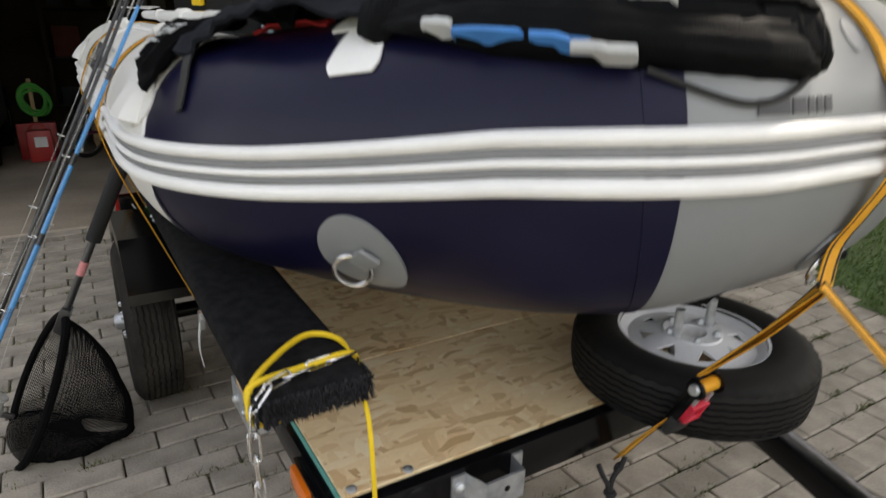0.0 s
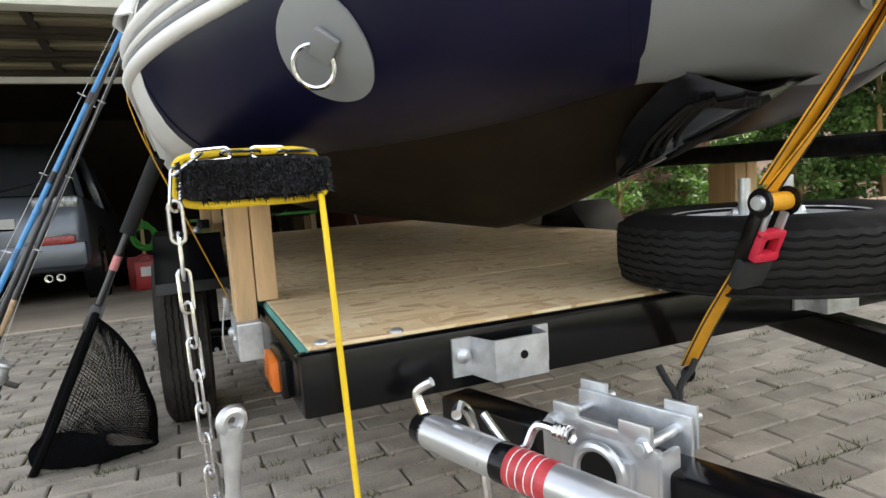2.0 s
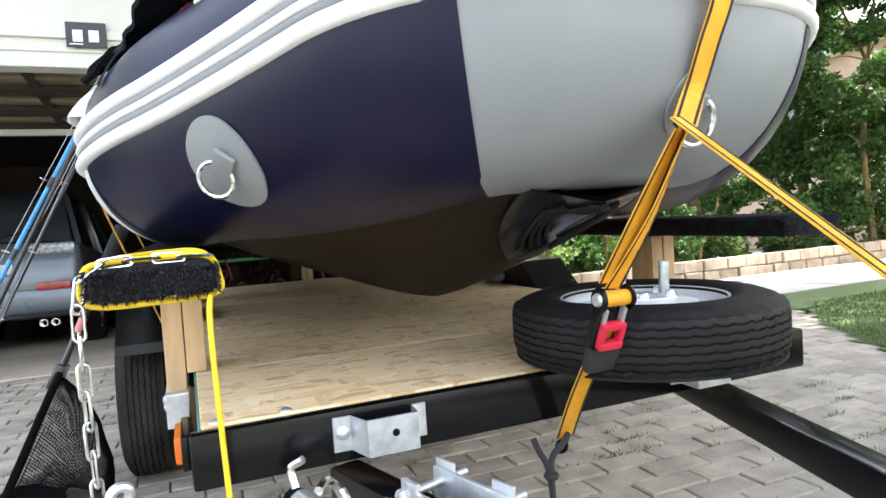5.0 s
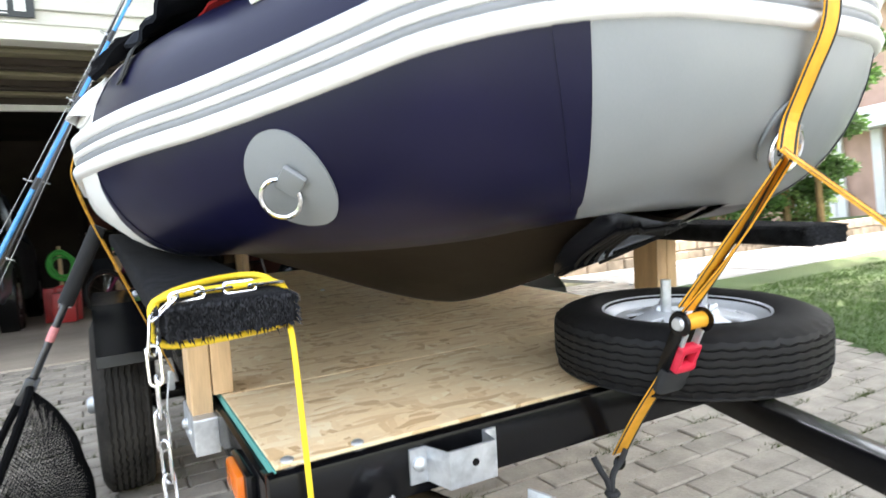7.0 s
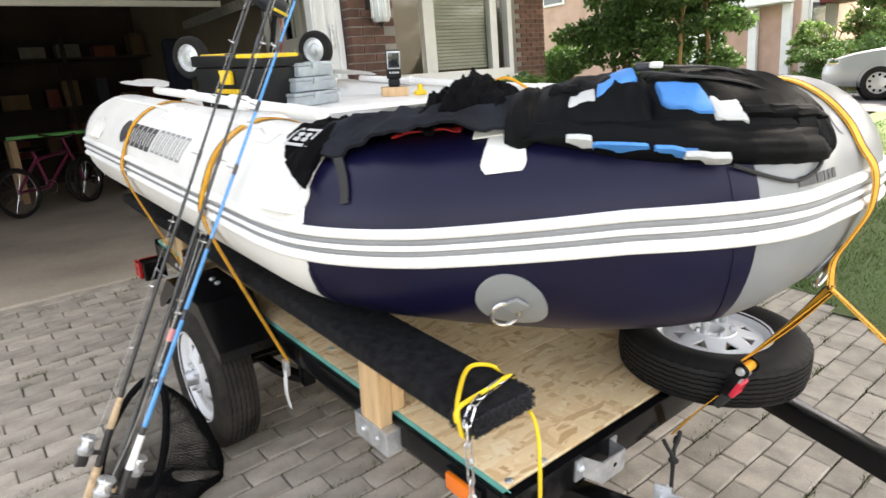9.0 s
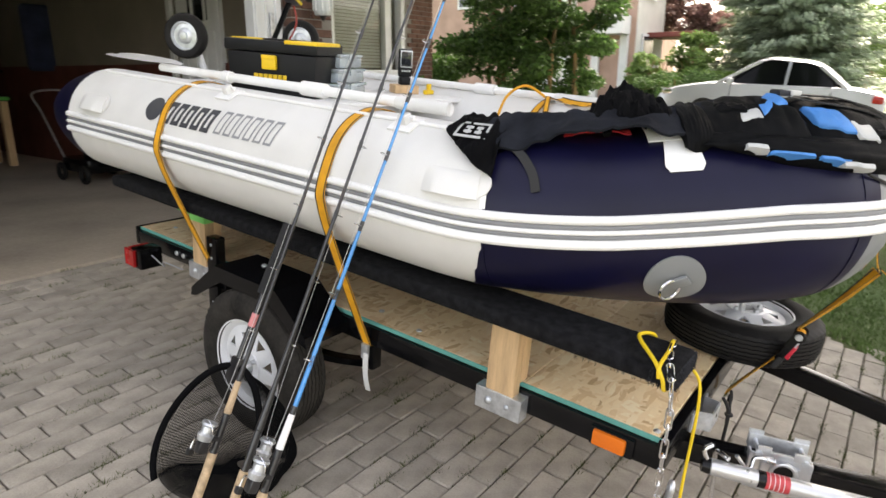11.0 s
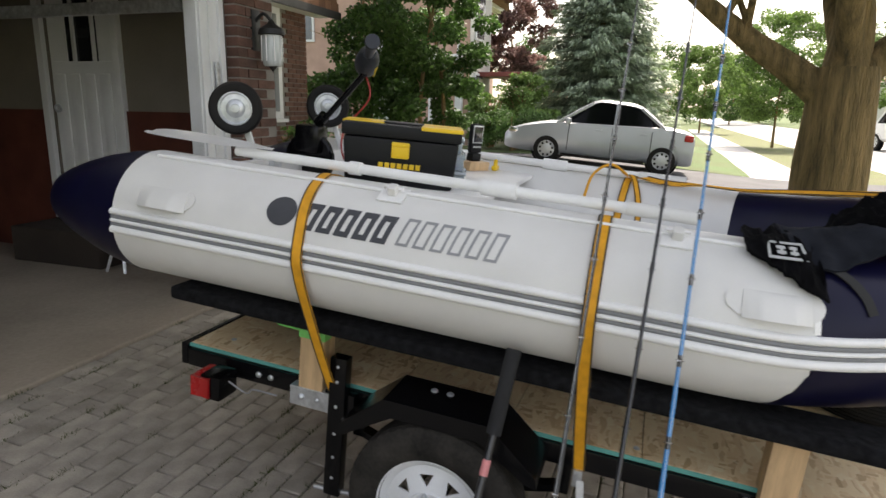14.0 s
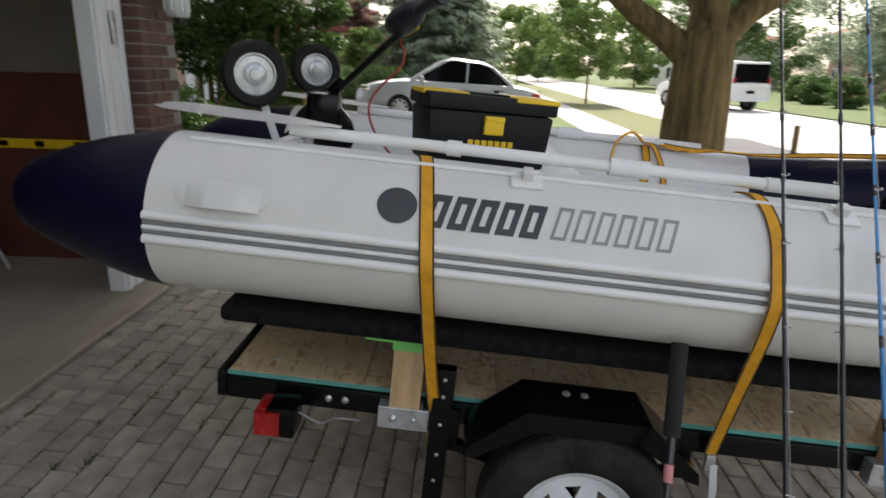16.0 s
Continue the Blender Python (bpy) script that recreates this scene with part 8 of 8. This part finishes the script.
for k in range(6):
    part("coil", torus(0.17 - 0.012 * (k % 3), 0.014, Matrix.Translation((0.01 * k, 0.02 * k - 0.05, -0.03 * (k % 2))) @ Matrix.Rotation(radians(78 + 5 * k), 4, "X") @ Matrix.Rotation(0.2 * k, 4, "Z"), 28, 8, sx=0.75), HG, hose)
part("hook_post", box((-0.02, 0.03, -0.66), (0.02, 0.07, 0.22), 0.005), PINE, hose)
stand = thing("jack_stand", "grey steel jack stand with a red collar", "jack stand", Matrix.Translation((1.95, 4.75, GF)))
for sx, sy in ((-1, -1), (1, -1), (1, 1), (-1, 1)):
    part("leg", beam((sx * 0.09, sy * 0.09, 0.0), (sx * 0.025, sy * 0.025, 0.28), 0.022, 0.022, 0.003), GALV, stand)
part("collar", box((-0.045, -0.045, 0.25), (0.045, 0.045, 0.33), 0.01), RED_P, stand, "red collar")
part("saddle", box((-0.03, -0.05, 0.33), (0.03, 0.05, 0.40), 0.01), GALV, stand)
mower = thing("lawn_mower", "black push mower standing in the garage corner", "lawn mower", Matrix.Translation((1.85, 6.75, GF)))
part("deck", box((-0.25, -0.3, 0.10), (0.25, 0.3, 0.26), 0.05), BLACK_STEEL, mower)
part("engine", lathe([(0.0001, 0.42), (0.10, 0.41), (0.13, 0.36), (0.13, 0.26)], 20), BLACK_STEEL, mower)
for sx in (-1, 1):
    for sy in (-1, 1):
        part("wheel", torus(0.075, 0.025, Matrix.Translation((sx * 0.27, sy * 0.26, 0.10)) @ Matrix.Rotation(math.pi / 2, 4, "Y"), 20, 8), RUBBER, mower)
part("push_bar", cable([(-0.2, 0.28, 0.2), (-0.2, 0.7, 0.7), (-0.2, 0.85, 0.92), (0.2, 0.85, 0.92), (0.2, 0.7, 0.7), (0.2, 0.28, 0.2)], 0.012), GALV, mower)
lvl = thing("spirit_level", "yellow rail with dark vials hung on the wainscot", "spirit level", Matrix.Translation((GX - 0.04, 4.50, 1.02)))
part("rail", box((-0.012, -0.33, -0.03), (0.015, 0.33, 0.03), 0.004), YEL, lvl, smooth=False)
for k in (-0.26, 0.0, 0.24):
    part("vial", box((-0.016, k - 0.03, -0.018), (-0.0125, k + 0.03, 0.018), 0.003), BLACK_STEEL, lvl, smooth=False)


def bicycle(m, paint, label):
    g = thing("bicycle", label, "bicycle", m, group="bicycles in the garage")
    for y in (-0.45, 0.45):
        w = new("wheel")
        w.parent = g
        w.matrix_basis = Matrix.Translation((0, y, 0.28)) @ Matrix.Rotation(math.pi / 2, 4, "Y")
        part("tyre", torus(0.25, 0.024, None, 32, 8), RUBBER, w)
        part("rim", torus(0.222, 0.009, None, 32, 6), CHROME, w)
        for k in range(9):
            a = k * math.pi / 9
            part("spoke", rod((0.22 * math.cos(a), 0.22 * math.sin(a), 0), (-0.22 * math.cos(a), -0.22 * math.sin(a), 0), 0.0016, n=5), CHROME, w)
    for p, q in (((0, -0.45, 0.28), (0, -0.13, 0.62)), ((0, -0.45, 0.28), (0, -0.05, 0.28)), ((0, -0.05, 0.28), (0, -0.16, 0.70)), ((0, -0.05, 0.28), (0, 0.30, 0.62)), ((0, -0.14, 0.60), (0, 0.29, 0.66)), ((0, 0.45, 0.28), (0, 0.27, 0.80))):
        part("frame_tube", rod(p, q, 0.017), paint, g)
    part("handlebar", cable([(-0.26, 0.20, 0.86), (-0.1, 0.27, 0.82), (0.1, 0.27, 0.82), (0.26, 0.20, 0.86)], 0.011), CHROME, g)
    part("saddle", box((-0.06, -0.28, 0.70), (0.06, -0.06, 0.75), 0.02), BLACK_STEEL, g)
    part("chain_ring", torus(0.08, 0.006, Matrix.Translation((0.03, -0.05, 0.28)) @ Matrix.Rotation(math.pi / 2, 4, "Y")), CHROME, g)


# magenta cut down so the paint itself holds the garage's shade
MAG = mat("shade_dark_magenta", (0.13, 0.012, 0.045), 0.35, var=0.1, coat=0.2)
bicycle(Matrix.Translation((0.25, 7.6, GF)) @ Matrix.Rotation(radians(-55), 4, "Z"), MAG, "magenta and white child's bicycle on the garage floor")
bicycle(Matrix.Translation((0.95, 8.2, GF)) @ Matrix.Rotation(radians(-40), 4, "Z"), BLACK_STEEL, "black bicycle leaning among the garage clutter")
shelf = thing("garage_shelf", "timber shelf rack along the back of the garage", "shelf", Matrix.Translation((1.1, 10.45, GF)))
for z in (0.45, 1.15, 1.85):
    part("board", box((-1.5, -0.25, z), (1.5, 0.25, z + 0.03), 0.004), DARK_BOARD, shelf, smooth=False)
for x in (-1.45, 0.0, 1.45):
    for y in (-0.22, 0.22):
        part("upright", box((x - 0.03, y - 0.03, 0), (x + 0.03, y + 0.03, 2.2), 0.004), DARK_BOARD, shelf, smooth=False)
rng = random.Random(9)
BOXM = [mat("shelf_box", c, 0.7, var=0.2) for c in ((0.14, 0.09, 0.045), (0.03, 0.035, 0.05), (0.16, 0.15, 0.14), (0.14, 0.03, 0.02))]
for z in (0.48, 1.18, 1.88):
    x = -1.35
    while x < 1.25:
        w, h = rng.uniform(0.16, 0.4), rng.uniform(0.15, 0.45)
        solid("storage_box", box((-w / 2, -0.15, 0), (w / 2, 0.15, h), 0.012), BOXM[rng.randrange(4)], "dim storage box on the garage shelf", "box", Matrix.Translation((1.1 + x + w / 2, 10.42, GF + z)), "boxes on the garage shelf")
        x += w + rng.uniform(0.03, 0.25)
bench = thing("work_bench", "timber workbench with green edge at the garage's back", "workbench", Matrix.Translation((0.9, 9.0, GF)))
part("top", box((-0.9, -0.3, 0.80), (0.9, 0.3, 0.86), 0.006), DARK_BOARD, bench, smooth=False)
part("edge", box((-0.9, -0.32, 0.81), (0.9, -0.301, 0.85), 0.003), HG, bench, smooth=False)
for x in (-0.84, 0.84):
    for y in (-0.25, 0.25):
        part("leg", box((x - 0.04, y - 0.04, 0), (x + 0.04, y + 0.04, 0.8), 0.004), PINE, bench, smooth=False)
coat = solid("hanging_coat", box((-0.18, -0.08, -0.4), (0.18, 0.08, 0.4), 0.07, seg=4), mat("navy_cloth", (0.02, 0.03, 0.07), 0.9, var=0.3), "dark blue coat hanging on the garage wall", "coat", Matrix.Translation((2.22, 8.6, 1.80)))

# ---- bricks and pavers ----
def brick_mesh(name, w, h, d, bev, material):
    me = bpy.data.meshes.new(name)
    b = box((-w / 2, -d / 2, -h / 2), (w / 2, d / 2, h / 2), bev, seg=1)
    b.to_mesh(me)
    b.free()
    me.materials.append(material)
    return me


rng = random.Random(21)
full = brick_mesh("brick", 0.205, 0.058, 0.10, 0.003, BRICK)
half = brick_mesh("brick_half", 0.098, 0.058, 0.10, 0.003, BRICK)
for r in range(44):
    z = 0.035 + r * 0.0685
    x = PIER0 + (0.105 if r % 2 == 0 else 0.051)
    first = True
    while x < PIER1 - 0.04:
        me = half if (first and r % 2) else full
        w = 0.098 if me is half else 0.205
        if x + w / 2 > PIER1 + 0.01:
            me, w = half, 0.098
            x -= 0.0535
        same("brick", me, wall_n, Matrix.Translation((x, FY - 0.062 + rng.uniform(-0.002, 0.002), z)))
        first = False
        x += w / 2 + 0.0105 + 0.1025
BRICK_REST = mat("brown_brick_rest", (0.17, 0.085, 0.062), 0.8, var=0.3, scale=12, fine=130, bump=0.5, depth=0.003, isl=0.25)
vs, fs = [], []


def block(lo, hi):
    k = len(vs)
    vs.extend([(x, y, z) for x in (lo[0], hi[0]) for y in (lo[1], hi[1]) for z in (lo[2], hi[2])])
    fs.extend([tuple(k + i for i in q) for q in ((0, 1, 3, 2), (4, 6, 7, 5), (0, 4, 5, 1), (2, 3, 7, 6), (0, 2, 6, 4), (1, 5, 7, 3))])


for r in range(48):
    z = 0.01 + r * 0.0685
    x = PIER1 + (0 if r % 2 else -0.1)
    while x < 7.04:
        x0, x1 = max(x, PIER1), min(x + 0.205, 7.04)
        inside = x1 > WX0 - 0.02 and x0 < WX1 + 0.02 and z + 0.06 > WZ0 - 0.06 and z < WZ1
        if not inside and x1 - x0 > 0.03:
            block((x0, HY - 0.006 + rng.uniform(0, 0.003), z), (x1, HY + 0.03, z + 0.058))
        x += 0.2155
me = bpy.data.meshes.new("house_bricks")
me.from_pydata(vs, [], fs)
me.materials.append(BRICK_REST)
ob = tagged(new("house_bricks", me), kind="stuff", label="brown bricks of the house front", category="bricks")

PW, PH = 0.200, 0.0941
paving = thing("paving", "grey-brown concrete block paving of the drive", "paving", kind="structure")
pm = []
for k in range(5):
    me = bpy.data.meshes.new("paver")
    b = box((-PW / 2 + 0.0022, -PH / 2 + 0.0022, -0.05), (PW / 2 - 0.0022, PH / 2 - 0.0022, 0.0), 0.0045, seg=1)
    for v in b.verts:
        if v.co.z > -0.02:
            v.co += Vector((noise.noise(v.co * 40 + Vector((k, 0, 0))), noise.noise(v.co * 40 + Vector((0, k, 0))), noise.noise(v.co * 30 + Vector((0, 0, k))))) * 0.0025
    b.to_mesh(me)
    b.free()
    me.materials.append(PAVER)
    pm.append(me)
base = pm[0]
bv = [[tuple(v.co) for v in m_.vertices] for m_ in pm]
bf = [[tuple(p.vertices) for p in m_.polygons] for m_ in pm]
vs, fs, count = [], [], 0
for r in range(-72, 42):
    y = r * PH + 0.0577
    if y > LIP_Y - 0.05 or y < -1.40:
        continue
    off = 0.005 + (r % 2) * PW / 2
    for c in range(-27, 22):
        x = c * PW + off
        if x > 3.85 or (x > lawn_edge(y) + 0.12 and y < 2.3) or x < -5.2:
            continue
        k = rng.randrange(5)
        z, tx, ty, rz = grade(y) + rng.uniform(-0.002, 0.002), math.atan(FALL) + rng.gauss(0, 0.008), rng.gauss(0, 0.008), rng.gauss(0, 0.010)
        m = Matrix.Translation((x, y, z)) @ Euler((tx, ty, rz)).to_matrix().to_4x4()
        if -1.25 < x < 0.72 and 0.25 < y < 3.55 and count < 298:
            same("paver", pm[k], paving, m)
            count += 1
        else:
            n = len(vs)
            vs.extend([tuple(m @ Vector(v)) for v in bv[k]])
            fs.extend([tuple(n + i for i in f) for f in bf[k]])
me = bpy.data.meshes.new("pavers_beyond")
me.from_pydata(vs, [], fs)
me.materials.append(PAVER_REST)
o = new("pavers_beyond", me)
o.parent = paving
o["kind"] = "stuff"


def joint_weeds(n):
    """Grass tufts and moss in the joints."""
    rg = random.Random(77)
    vs, fs = [], []
    for _ in range(n):
        r, c = rg.randrange(-30, 40), rg.randrange(-14, 14)
        y = (r + 0.5) * PH + 0.0577 + rg.uniform(-0.003, 0.003)
        x = c * PW + rg.uniform(-0.1, 0.1)
        if y > LIP_Y - 0.03 or (x > lawn_edge(y) - 0.1):
            continue
        big = rg.random() < 0.35
        for _ in range(40 if big else 14):
            px, py = x + rg.gauss(0, 0.03 if big else 0.02), y + rg.gauss(0, 0.010 if big else 0.003)
            h, w, a = rg.uniform(0.006, 0.022 if big else 0.010), 0.0025, rg.uniform(0, 6.28)
            k = len(vs)
            g = grade(py)
            vs += [(px - math.cos(a) * w, py - math.sin(a) * w, g - 0.012), (px + math.cos(a) * w, py + math.sin(a) * w, g - 0.012), (px + rg.uniform(-0.02, 0.02), py + rg.uniform(-0.02, 0.02), g + h - 0.006)]
            fs.append((k, k + 1, k + 2))
    me = bpy.data.meshes.new("joint_grass")
    me.from_pydata(vs, [], fs)
    me.materials.append(MOSS)
    return tagged(new("joint_grass", me), "small green weeds growing in the paver joints", "weeds", kind="stuff")


joint_weeds(3400)
